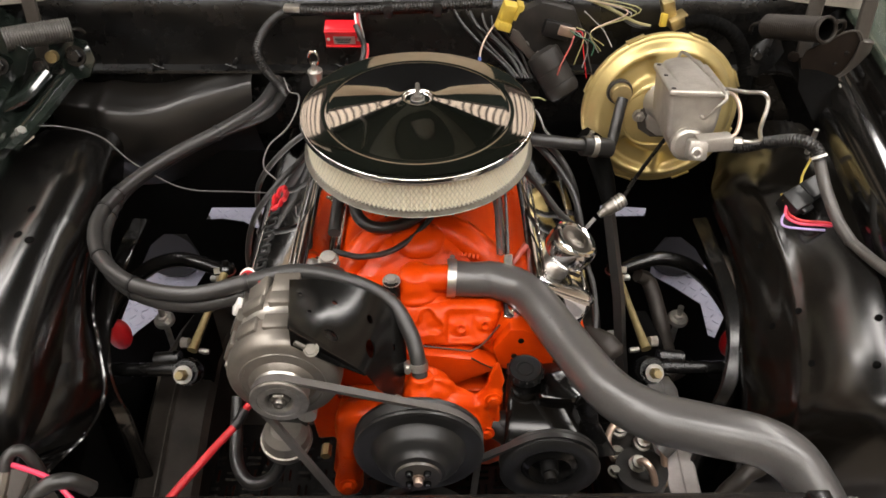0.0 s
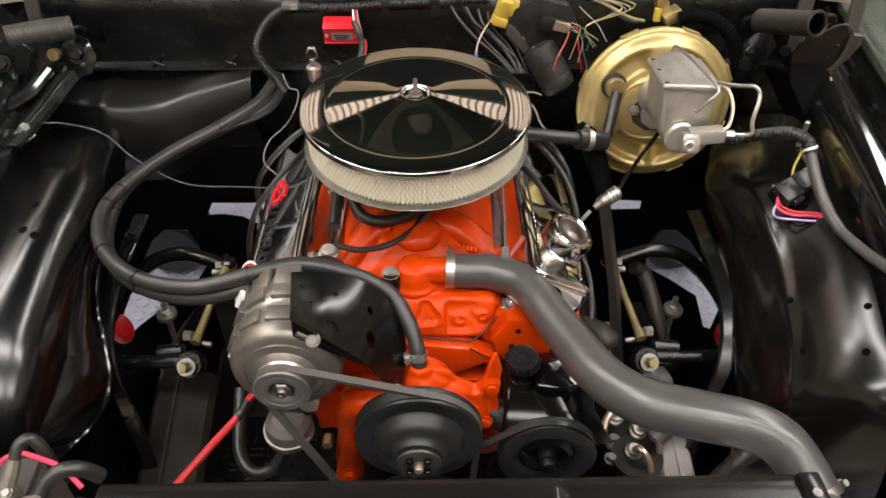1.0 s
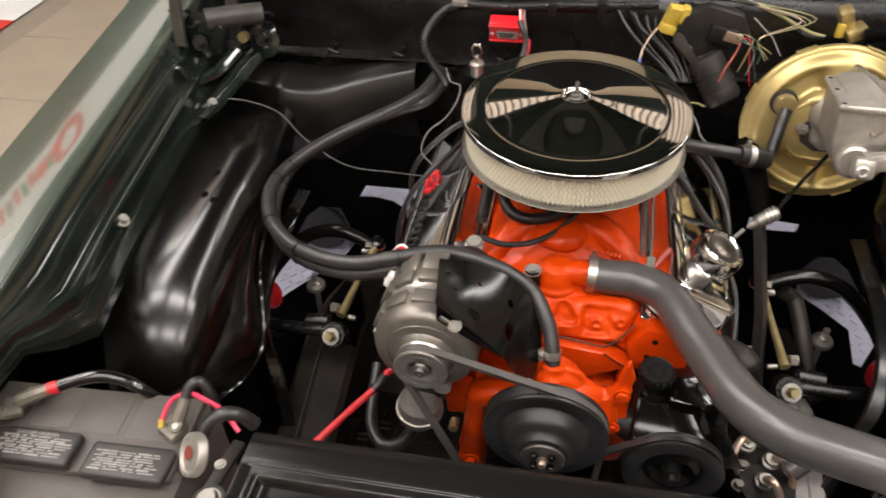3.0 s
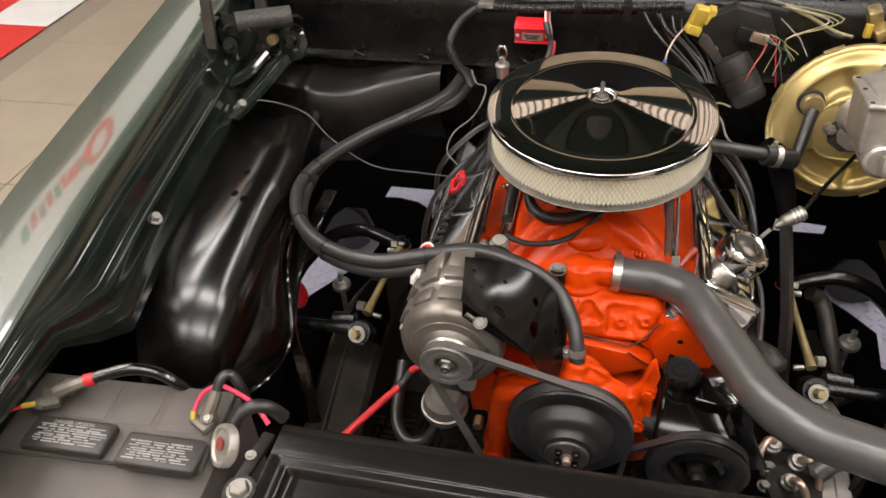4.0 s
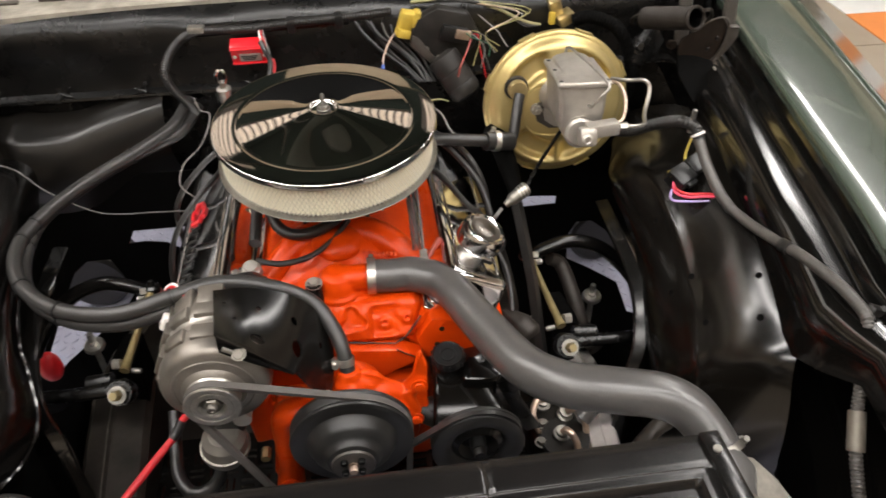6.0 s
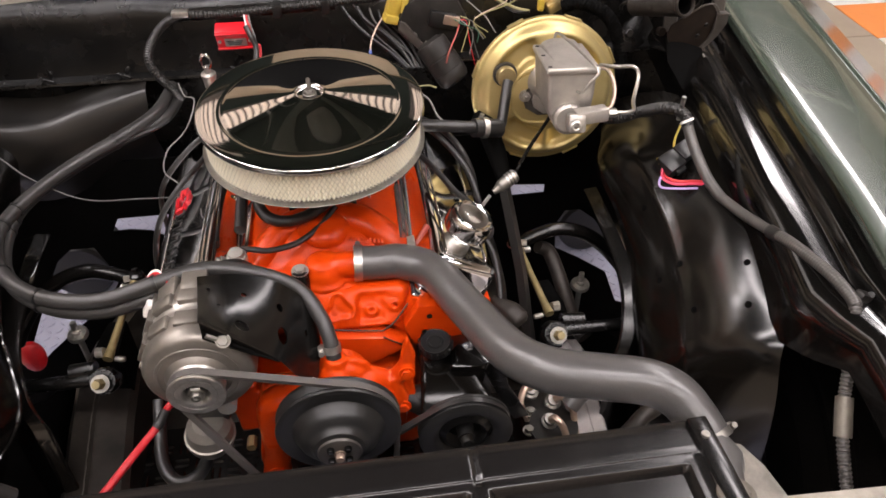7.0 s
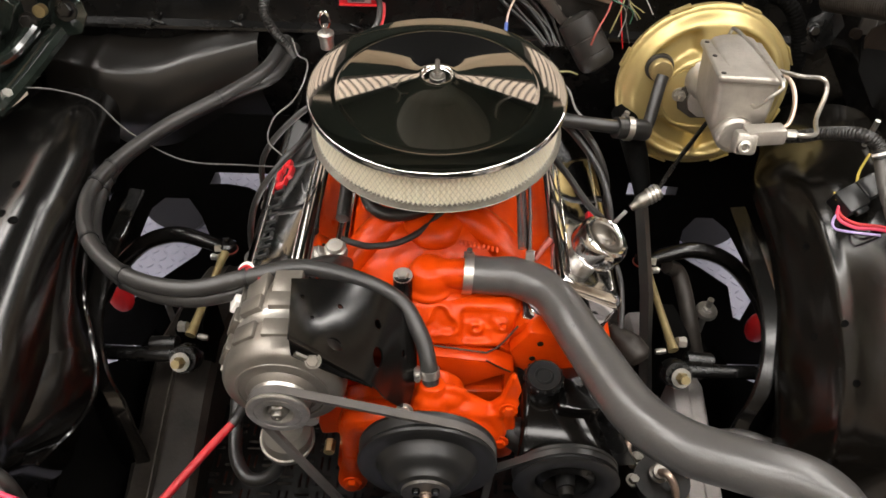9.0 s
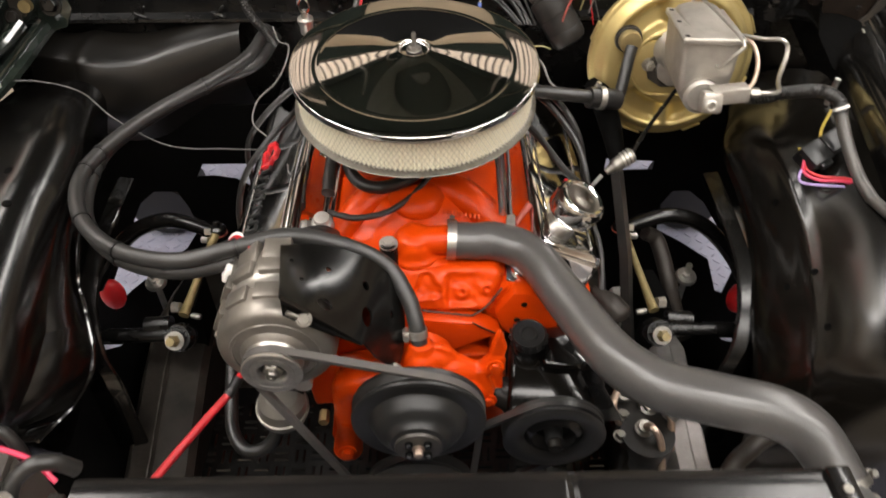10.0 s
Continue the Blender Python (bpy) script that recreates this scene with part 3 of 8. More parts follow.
def left_housing():
    """A dome between its outer flange and the inner foot, rounded at the front and turned under."""
    rows = []
    y0, length, m = -0.10, 0.315, 3.6

    def flange_x(y):
        return float(np.interp(y, [-0.42, -0.344, -0.277, -0.175, 0.07, 0.2], [0.628, 0.650, 0.660, 0.664, 0.664, 0.664]))

    def top_z(y):
        return float(np.interp(y, [-0.42, -0.30, -0.15, 0.0, 0.1, 0.2], [0.828, 0.845, 0.861, 0.874, 0.868, 0.848]))

    def foot_z(y):
        return float(np.interp(y, [-0.42, -0.28, -0.13, 0.02, 0.11, 0.2], [0.700, 0.748, 0.792, 0.832, 0.83, 0.79]))

    def row(width, dx, dy, ya):
        out = []
        for j in range(-3, 29):
            th = math.pi / 2 * max(j, 0) / 28 * (1 - 0.24 * dx * dx * max(0.0, 1 - 2 * dy))
            p = 4.2 - 2.1 * dy ** 1.5
            k, c = math.sin(th) ** (2 / p), max(math.cos(th), 0) ** (2 / p)
            y = ya - length * dy * k
            x = flange_x(y) - width * dx * k
            z = foot_z(y) + (top_z(y) - foot_z(y)) * c
            z += 0.024 * math.sin(math.pi * min(1, k) ** 2.1) * (1 - 0.75 * dy * k) * float(np.interp(y, [-0.42, -0.1, 0.08, 0.2], [0.75, 1.0, 0.9, 0.5]))
            if j < 0:  # rolled outer flange
                x, z = x + (0.0, 0.005, 0.008)[-j - 1], z + (0.0015, 0.004, 0.0)[-j - 1]
            out.append((-x, y, z))
        x, y, z = out[-1]
        LEFT_RIM.append(Vector((x, y, z)))
        ix, iy = 0.012 * dx, -0.012 * dy
        out += [(x + ix * 0.1, y + iy * 0.1, z - 0.012), (x - ix * 0.4, y - iy * 0.6, z - 0.04), (x - ix * 2.0, y - iy * 4, z - 0.10), (x - ix * 3, y - iy * 8, z - 0.20)]
        return out
    for k in range(17):
        y = 0.20 + (y0 - 0.20) * k / 16
        width = float(np.interp(y, [-0.13, 0.02, 0.11, 0.2], [0.172, 0.164, 0.146, 0.126]))
        rows.append(row(width, 1, 0, y))
    for k in range(1, 33):
        a = math.pi / 2 * k / 32
        c, q = math.cos(a), math.sin(a)
        n = (c ** m + q ** m) ** (1 / m)
        rows.append(row(0.168, max(c, 0) / n, q / n, y0))
    return loft(rows)


def right_housing():
    """A crowned skin between its outer flange and its inner edge, running down to the front."""
    outer = [(0.650, 0.13, 0.90), (0.655, 0.05, 0.905), (0.66, -0.05, 0.897), (0.66, -0.15, 0.888), (0.66, -0.243, 0.878), (0.648, -0.32, 0.855), (0.630, -0.372, 0.828), (0.612, -0.406, 0.788),
             (0.612, -0.432, 0.72), (0.618, -0.444, 0.62), (0.625, -0.446, 0.50)]
    inner = [(0.55, 0.26, 0.79), (0.53, 0.16, 0.805), (0.50, 0.075, 0.80), (0.508, -0.02, 0.772), (0.512, -0.09, 0.735), (0.502, -0.163, 0.70), (0.492, -0.24, 0.665), (0.480, -0.32, 0.62), (0.50, -0.362, 0.55), (0.52, -0.385, 0.47), (0.53, -0.395, 0.40)]
    rows = []
    for a, b in zip(spline(outer, 5), spline(inner, 5)):
        row = []
        for j in range(31):
            t = math.sin(math.pi / 2 * j / 30) ** 0.9
            q = a.lerp(b, t)
            h = (1 - t ** 1.7) ** 0.78
            crease = math.exp(-((t - 0.72) / 0.035) ** 2) * min(1, max(0, (0.05 - q.y) / 0.1))
            lift = 0.0035 * math.sin(math.pi * t) * math.sin(q.y * 19 + 0.5) - 0.006 * math.exp(-((q.y + 0.14) / 0.07) ** 2 - ((t - 0.6) / 0.25) ** 2) + 0.005 * crease
            row.append((q.x, q.y - 0.15 * lift, b.z + (a.z - b.z) * h + lift))
        deep = float(np.interp(b.y, [-0.3, -0.05, 0.10], [1.0, 0.9, 0.3]))
        tuck = float(np.interp(b.y, [-0.30, -0.18, 0.0], [0.0, 1.0, 1.0]))
        row += [(b.x - 0.002, b.y, b.z - 0.010), (b.x + 0.006 + 0.06 * tuck, b.y, b.z - 0.012 - (0.10 - 0.04 * tuck) * deep), (b.x + 0.02 + 0.16 * tuck, b.y + 0.02, b.z - 0.015 - (0.28 - 0.14 * tuck) * deep)]
        rows.append(row)
    return loft(rows)


for s, side in ((-1, "left"), (1, "right")):
    rows = []
    for y in YS:
        x, z = fender_line(y, s)
        out = (0.905 if s < 0 else 0.985) + 0.10 * (y + 0.1)
        rows.append([(s * q[0], y, q[1]) for q in ((x + 0.004, z - 0.05), (x, z - 0.004), (x + 0.0012, z - 0.0012), (x + 0.004, z), (x + 0.03, z + 0.0006), (x + 0.06, z + 0.001), (x + 0.10, z + 0.0006), (x + 0.13, z - 0.001), (out - 0.106, z - 0.009), (out - 0.103, z - 0.006), (out - 0.099, z - 0.006), (out - 0.094, z - 0.011), (out - 0.03, z - 0.04), (out, z - 0.075), (out + 0.012, z - 0.2), (out + 0.0, z - 0.34), (out - 0.02, z - 0.42))])
    part("fender", loft(rows), M_GREEN, body, "dark green glossy fender", sharp=50)
    # stepped channel below the fender edge
    rows = []
    for y in YS:
        x, z = fender_line(y, s)
        w = float(np.interp(y, [-0.75, -0.50, -0.41], [0.50, 0.60, 1.0] if s > 0 else [0.15, 0.45, 1.0]))
        rows.append([(s * (x + (q[0] - x) * w), y, z + (q[1] - z) * w) for q in channel_profile(x, z, s, float(np.interp(y, [-0.34, -0.19, -0.03, 0.11, 0.2], [0.020, 0.030, 0.017, 0.008, 0.004])))])
    part("fender_channel", loft(rows), M_DKGREEN if s < 0 else M_BLACK, body, "painted hood channel beside the fender", sharp=40)
    # wheel housing
    skin = left_housing() if s < 0 else right_housing()
    SKINS[s] = BVHTree.FromBMesh(skin)
    part("inner_fender", skin, M_HOUSING if s < 0 else M_HOUSING_R, body, "gloss black inner fender wheel housing", sharp=60)
    # curved strap along the wheel opening
    mid = spline([(0.497, 0.09, 0.735), (0.492, 0.0, 0.742), (0.498, -0.09, 0.722), (0.496, -0.16, 0.690), (0.482, -0.21, 0.645), (0.462, -0.235, 0.60), (0.456, -0.25, 0.53), (0.45, -0.26, 0.45)], 5)
    rows = [[(s * (p.x - 0.010), p.y + 0.004, p.z - 0.012), (s * (p.x - 0.011), p.y, p.z - 0.003), (s * (p.x - 0.008), p.y - 0.002, p.z), (s * (p.x + 0.011), p.y - 0.004, p.z + 0.004), (s * (p.x + 0.016), p.y - 0.001, p.z - 0.002), (s * (p.x + 0.05), p.y + 0.012, p.z - 0.02)] for p in mid]
    part("wheel_opening_strap", loft(rows), M_STRAP if s > 0 else M_BLACK, body)
    # splash shield below the housing; its black includes the shade there
    rows = []
    for k in range(13):
        y = 0.04 - 0.06 * k
        zi = float(np.interp(y, [-0.7, -0.3, -0.20, -0.15, -0.10, -0.04, 0.02], [0.5, 0.52, 0.60, 0.54, 0.48, 0.44, 0.40]))
        rows.append([(s * 0.545, y + 0.02, zi), (s * 0.51, y, zi - 0.1), (s * 0.49, y, min(0.40, zi - 0.11)), (s * 0.46, y, 0.28)])
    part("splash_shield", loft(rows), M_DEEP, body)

# rolled lip and skirt under the left wheel housing
lip = spline([(-0.505, -0.06, 0.79), (-0.495, -0.12, 0.775), (-0.486, -0.17, 0.752), (-0.477, -0.20, 0.717), (-0.464, -0.24, 0.687), (-0.466, -0.27, 0.664), (-0.486, -0.30, 0.639), (-0.505, -0.33, 0.634), (-0.515, -0.36, 0.641)], 6)
part("housing_lip", tube(lip, 0.0042, 10, 0), M_BLACK, body)
rim = [v for v in LEFT_RIM if v.y < -0.05 and v.x > -0.60]
top = [rim[round(k * (len(rim) - 1) / (len(lip) - 1))] for k in range(len(lip))]
part("housing_skirt", loft([[a.lerp(b, t) + Vector((0.007 * math.sin(math.pi * t), -0.003 * math.sin(math.pi * t), 0.007 * math.sin(math.pi * t))) for t in (0, 0.15, 0.3, 0.45, 0.6, 0.8, 0.92, 1)] for a, b in zip(top, lip)]), M_HOUSING, body, sharp=60)

# apron behind the wheels, with the openings through which the deck shows
M_Y = Matrix(((1, 0, 0, 0), (0, 0, 1, 0.30), (0, 1, 0, 0), (0, 0, 0, 1)))
hole_b = [(-0.627, 0.451), (-0.60, 0.497), (-0.564, 0.528), (-0.515, 0.528), (-0.50, 0.48), (-0.494, 0.42), (-0.535, 0.36), (-0.62, 0.29), (-0.70, 0.222), (-0.756, 0.165), (-0.752, 0.22)]
hole_a = [(-0.446, 0.60), (-0.305, 0.60), (-0.325, 0.479), (-0.345, 0.53), (-0.387, 0.560), (-0.43, 0.568), (-0.465, 0.566)]
hole_d = [(0.517, 0.405), (0.512, 0.48), (0.53, 0.517), (0.565, 0.517), (0.603, 0.485), (0.66, 0.40), (0.725, 0.27), (0.72, 0.19), (0.70, 0.20), (0.657, 0.308), (0.58, 0.365)]
hole_c = [(0.375, 0.605), (0.475, 0.597), (0.475, 0.574), (0.375, 0.572)]
# Coloured near black for the shade of the crowded space behind.
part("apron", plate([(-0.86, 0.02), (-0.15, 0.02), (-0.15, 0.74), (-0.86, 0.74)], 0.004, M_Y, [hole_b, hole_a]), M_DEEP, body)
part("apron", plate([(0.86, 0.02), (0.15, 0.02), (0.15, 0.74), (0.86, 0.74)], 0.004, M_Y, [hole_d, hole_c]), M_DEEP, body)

# firewall
rows = []
for k in range(65):
    x = -0.80 + 0.025 * k
    bow = 0.10 * (abs(x) / 0.8) ** 3
    dent = 0.006 * math.sin(x * 23) * math.sin(x * 7)
    prof = [(0.435 - bow, 1.035), (0.40 - bow * 0.6, 1.02), (0.385 - bow * 0.4 + dent, 0.99), (0.378 + dent, 0.95), (0.375, 0.91), (0.37, 0.893), (0.352, 0.889), (0.350, 0.884), (0.354, 0.880), (0.366, 0.878), (0.37, 0.80), (0.36, 0.62)]
    rows.append([(x, a, b) for a, b in prof])
part("firewall", loft(rows), M_SATIN, body, "black painted firewall with a pressed bead", sharp=50)
for x in (-0.50, -0.36, -0.15, 0.06):
    part("firewall_clip", join(blob((x, 0.351, 0.897), (0.015, 0.005, 0.004), (0, 25, 0)), blob((x + 0.006, 0.353, 0.906), (0.004, 0.004, 0.010), (0, 30, 0)), blob((x - 0.008, 0.351, 0.894), (0.010, 0.004, 0.003), (0, -40, 0))), M_SATIN, body)
# stepped heater shelf below the bead
front = [(-0.70, 0.30, 0.850), (-0.63, 0.285, 0.846), (-0.598, 0.268, 0.852), (-0.56, 0.268, 0.846), (-0.50, 0.275, 0.846), (-0.442, 0.29, 0.860), (-0.38, 0.31, 0.872), (-0.325, 0.33, 0.878)]
rows = []
for p in spline(front, 4):
    rows.append([(p.x, 0.368, p.z + 0.010), (p.x, p.y + 0.020, p.z + 0.004), (p.x, p.y + 0.005, p.z + 0.001), (p.x, p.y + 0.001, p.z - 0.001), (p.x, p.y - 0.002, p.z - 0.005), (p.x, p.y - 0.010, p.z - 0.022), (p.x, p.y - 0.018, p.z - 0.045), (p.x, p.y - 0.022, p.z - 0.068), (p.x, p.y - 0.021, p.z - 0.088), (p.x, p.y - 0.012, p.z - 0.11), (p.x, p.y + 0.04, p.z - 0.20)])
part("heater_shelf", loft(rows), M_DUST, body, "pressed black shelf on the firewall", sharp=60)
# cowl
rows = []
for k in range(65):
    x = -0.80 + 0.025 * k
    bow = 0.10 * (abs(x) / 0.8) ** 3
    rows.append([(x, a, b) for a, b in ((0.425 - bow, 1.02), (0.426 - bow, 1.038), (0.43 - bow, 1.04), (0.47 - bow, 1.035), (0.52, 1.03), (0.62, 1.05), (0.70, 1.07))])
part("cowl", loft(rows), M_COWL, body, "dusty bare cowl panel", sharp=50)
# Dark boxes laid on the cowl, coloured for the shade inside its slots.
for k in range(15):
    part("cowl_slot", box((0.05, 0.012, 0.006), (-0.6 + 0.085 * k, 0.50 - 0.10 * (abs(-0.6 + 0.085 * k) / 0.8) ** 3 * 0.6, 1.036), (8, 0, 0), bevel=0.002), M_WALLGAP, body)
# cabin behind the cowl: a dark screen frame
part("windscreen_base", box((1.5, 0.04, 0.25), (0, 0.72, 1.17), (-35, 0, 0), bevel=0.01), M_DEEP, body)

# radiator support panel
sup = thing("radiator_support", (0, -0.65, 0.3), "black radiator support top panel with pressed ribs", "radiator support")
def pan_depth(x, y):
    """Depth of the pressed pans and beads in the top panel."""
    d = 0.0
    for x0, x1 in ((-0.30, 0.146), (0.166, 0.386)):
        q = min(x - x0, x1 - x, -0.594 - y)
        d += 0.011 * min(1, max(0, q / 0.007)) ** 1.3
        q = min(x - x0 + 0.012, x1 + 0.010 - x, -0.583 - y)
        d += 0.0022 * min(1, max(0, q / 0.002))
    d += 0.003 * math.exp(-((x - 0.156) / 0.004) ** 2) * (y > -0.59)
    return d


pan_x = sorted([-0.322 + 0.724 * k / 90 for k in range(91)] + [c + q for c in (-0.30, 0.146, 0.166, 0.386) for q in (-0.010, -0.008, -0.002, 0.0015, 0.0035, 0.0055)])
pan_y = [-0.542, -0.5435, -0.546, -0.560, -0.575, -0.5828, -0.5835, -0.5845, -0.5855, -0.590, -0.5938, -0.5950, -0.5965, -0.598, -0.5995, -0.601, -0.603, -0.61, -0.64, -0.68, -0.72, -0.76]
rows = [[(x, y + 0.003 * max(0, x) - 0.02 * max(0, -x - 0.30), 0.872 - pan_depth(x, y) - 0.0025 * max(0, (y + 0.546) / 0.004)) for y in pan_y] for x in pan_x]
part("top_panel", loft(rows, thick=0.003), M_PANEL, sup, "gloss black panel with pressed pans", sharp=40)
part("rear_lip", box((0.724, 0.004, 0.045), (0.040, -0.5415, 0.846), (0, 0, 0.15), bevel=0.0015), M_PANEL, sup)
part("core", box((0.66, 0.05, 0.46), (0.02, -0.63, 0.62), bevel=0.004), M_DIRTY, sup, "dark radiator core")
part("side_tank", plate([(0.412, -0.535), (0.430, -0.522), (0.466, -0.512), (0.483, -0.557), (0.470, -0.582), (0.448, -0.66), (0.412, -0.66)], 0.045, Matrix.Translation((0, 0, 0.776)), bevel=0.012), M_HOSE, sup, "grey radiator side tank")
part("filler_neck", lathe([(0.017, -0.030), (0.017, -0.006), (0.0205, -0.005), (0.0215, 0.0), (0.0205, 0.004), (0.013, 0.006), (0.011, 0.009), (0, 0.009)], (0.419, -0.636, 0.868), (0.1, 0.1, 1), 28), M_LEAD, sup, "dull metal radiator cap")
part("side_bracket", box((0.024, 0.12, 0.010), (0.414, -0.602, 0.874), (0, 0, 2), bevel=0.003), M_PANEL, sup)

part("bracket_bolt", bolt((0.412, -0.568, 0.879), r=0.003, h=0.003), M_ZINC, sup)
# Pale colour stands in for a bright reflection beside the hose end.
part("headlight_panel", loft([[(0.488, -0.517, 0.768), (0.498, -0.514, 0.770), (0.508, -0.516, 0.768)], [(0.485, -0.548, 0.767), (0.504, -0.546, 0.770), (0.524, -0.549, 0.767)], [(0.478, -0.605, 0.762), (0.505, -0.605, 0.765), (0.538, -0.605, 0.762)], [(0.46, -0.70, 0.75), (0.505, -0.70, 0.754), (0.56, -0.70, 0.75)]], thick=0.004), M_COWL, sup, "pale panel in place of a bright reflection", sharp=50)
# front headlight panel
part("header_panel", box((0.34, 0.14, 0.012), (0.60, -0.715, 0.858), (0, 0, -2), bevel=0.004), M_COWL, sup, "pale dusty header panel")

# frame rails
fr = thing("chassis_frame", (0, 0, 0.2), "dusty black steel chassis frame with one grey rail", "chassis")
rail = loft([[(-0.48, y, 0.30), (-0.475, y, 0.44 + d), (-0.465, y, 0.452 + d), (-0.43, y, 0.455 + d), (-0.425, y, 0.459 + d), (-0.42, y, 0.455 + d), (-0.375, y, 0.452 + d), (-0.365, y, 0.44 + d), (-0.36, y, 0.30)] for y, d in ((-0.78, -0.03), (-0.5, -0.03), (-0.3, 0.0), (-0.15, 0.05), (-0.05, 0.07), (0.06, 0.04), (0.2, -0.02))], caps=True)
part("frame_rail", rail, M_FRAME, fr, "dusty black rail with a weld seam")
rail = loft([[(0.386 + e, y, 0.30), (0.392 + e, y, z - 0.014), (0.398 + e, y, z - 0.003), (0.420 + e, y, z), (0.4215 + e, y, z - 0.004), (0.423 + e, y, z), (0.444 + e, y, z - 0.002), (0.450 + e, y, z - 0.012), (0.453 + e, y, 0.30)] for y, z, e in ((-0.78, 0.47, 0.0), (-0.5, 0.48, 0.0), (-0.3, 0.498, 0.0), (-0.20, 0.502, 0.005), (-0.10, 0.502, 0.012), (-0.06, 0.48, 0.014), (-0.02, 0.36, 0.016), (0.2, 0.33, 0.016))], caps=True)
part("frame_rail", rail, M_FRAMEGREY, fr, "worn grey rail")
bead = []
for k in range(60):
    y = -0.10 - 0.0085 * k
    z = float(np.interp(y, [-0.78, -0.5, -0.3, -0.15, -0.05], [0.426, 0.426, 0.456, 0.506, 0.526]))
    bead.append((-0.434 + 0.0003 * math.sin(k * 2.1), y, z + 0.0006))
part("weld_seam", tube(bead, [0.0010 + 0.0005 * (k % 3 == 0) for k in range(60)], 6, 1), M_HINGE, fr, "rough weld bead")
part("cross_member", box((0.80, 0.26, 0.08), (0, 0.0, 0.34), bevel=0.03, seg=3), M_FRAME, fr)
def tread_bars(x0, x1, y0, y1, z, step):
    """Raised tread in pairs of short bars, every other pair turned a quarter."""
    vs, fs = [], []
    for a in range(int((x1 - x0) / step)):
        for b in range(int((y1 - y0) / step)):
            for d in (-0.0062, 0.0062):
                pts = [(-0.012, d - 0.0022, 0), (0.012, d - 0.0022, 0), (0.012, d + 0.0022, 0), (-0.012, d + 0.0022, 0), (-0.010, d, 0.0022), (0.010, d, 0.0022)]
                n0 = len(vs)
                vs += [(x0 + a * step + (p if (a + b) % 2 else q), y0 + b * step + (q if (a + b) % 2 else p), z + h) for p, q, h in pts]
                fs += [[n0 + k for k in f] for f in ((0, 1, 5, 4), (1, 2, 5), (2, 3, 4, 5), (3, 0, 4))]
    me = bpy.data.meshes.new("tread")
    me.from_pydata(vs, [], fs)
    return me


tray = tread_bars(-0.36, 0.36, -0.53, -0.12, 0.4065, 0.031)
tray.materials.append(M_TRAY)
part("skid_tray", box((0.76, 0.44, 0.012), (0, -0.33, 0.40), bevel=0.003), M_TRAY, fr, "dark tread plate tray under the engine")
tl = new("tread", tray)
tl.parent, tl.location = fr, (0, 0, -0.2)
tagged(tl, kind="stuff")

# ---- the engine ----


eng = thing("engine", (0, 0, 0.35), "orange painted V8 engine with chrome valve covers", "engine")
part("engine_block", box((0.30, 0.50, 0.30), (0, 0.04, 0.55), bevel=0.03, taper=0.85), M_ORANGE, eng)
for s in (-1, 1):
    part("cylinder_head", box((0.15, 0.51, 0.10), (s * 0.172, 0.055, 0.695), (0, s * 25, 0), bevel=0.010), M_ORANGE, eng)
    part("exhaust_manifold", join(tube([(s * 0.27, -0.12, 0.62), (s * 0.29, 0.0, 0.60), (s * 0.29, 0.15, 0.60), (s * 0.27, 0.28, 0.55)], 0.03, 14), *[tube([(s * 0.22, y, 0.66), (s * 0.28, y, 0.62)], 0.022, 12, smooth=0) for y in (-0.1, 0.02, 0.14, 0.26)]), M_DIRTY, eng, "dull dark exhaust manifold")
part("head_face", plate([(0.110, 0.725), (0.134, 0.768), (0.155, 0.766), (0.222, 0.728), (0.222, 0.645), (0.200, 0.638), (0.172, 0.634), (0.150, 0.66), (0.12, 0.695)], 0.03, xz(-0.215, 0.03), bevel=0.004), M_ORANGE, eng)
# Flat dark discs; the shade inside the holes is their colour.
for x, z in ((0.150, 0.745), (0.142, 0.712), (0.205, 0.70)):
    part("threaded_hole", lathe([(0.0, -0.0006), (0.0045, -0.0006), (0.0045, 0.001), (0, 0.001)], (x, -0.2155, z), (0, 1, 0), 14), M_DIRTY, eng)
# intake manifold
secs = []
for y, zc, w1, w2, zs, w3, ze in ((0.24, 0.80, 0.06, 0.11, 0.775, 0.15, 0.73), (0.10, 0.812, 0.06, 0.115, 0.782, 0.155, 0.735), (0.0, 0.822, 0.058, 0.118, 0.785, 0.158, 0.738),
                                   (-0.06, 0.820, 0.055, 0.112, 0.785, 0.158, 0.738), (-0.085, 0.812, 0.052, 0.105, 0.782, 0.152, 0.737), (-0.10, 0.797, 0.05, 0.098, 0.778, 0.148, 0.735),
                                   (-0.125, 0.786, 0.05, 0.092, 0.772, 0.14, 0.733), (-0.160, 0.789, 0.05, 0.088, 0.772, 0.13, 0.735), (-0.178, 0.782, 0.048, 0.085, 0.766, 0.125, 0.73), (-0.195, 0.758, 0.046, 0.083, 0.75, 0.12, 0.725), (-0.205, 0.735, 0.046, 0.083, 0.73, 0.12, 0.70)):
    half = [(w1 * 0.5, zc), (w1, zc - 0.006), (w1 + 0.012, (zc + zs) / 2), (w2, zs), (w2 + 0.012, zs - 0.012), (w3, ze)]
    row = [(-a, y, b) for a, b in half[::-1]] + [(0, y, zc + 0.001)] + [(a, y, b) for a, b in half]
    secs.append(row)
man = loft(secs)
smooth_bm(man, 1)
part("intake_manifold", man, M_ORANGE, eng, sharp=70)
SLOPE = Matrix(((1, 0, 0, 0), (0, 0.58, 0.81, -0.217), (0, 0.81, -0.58, 0.735), (0, 0, 0, 1)))


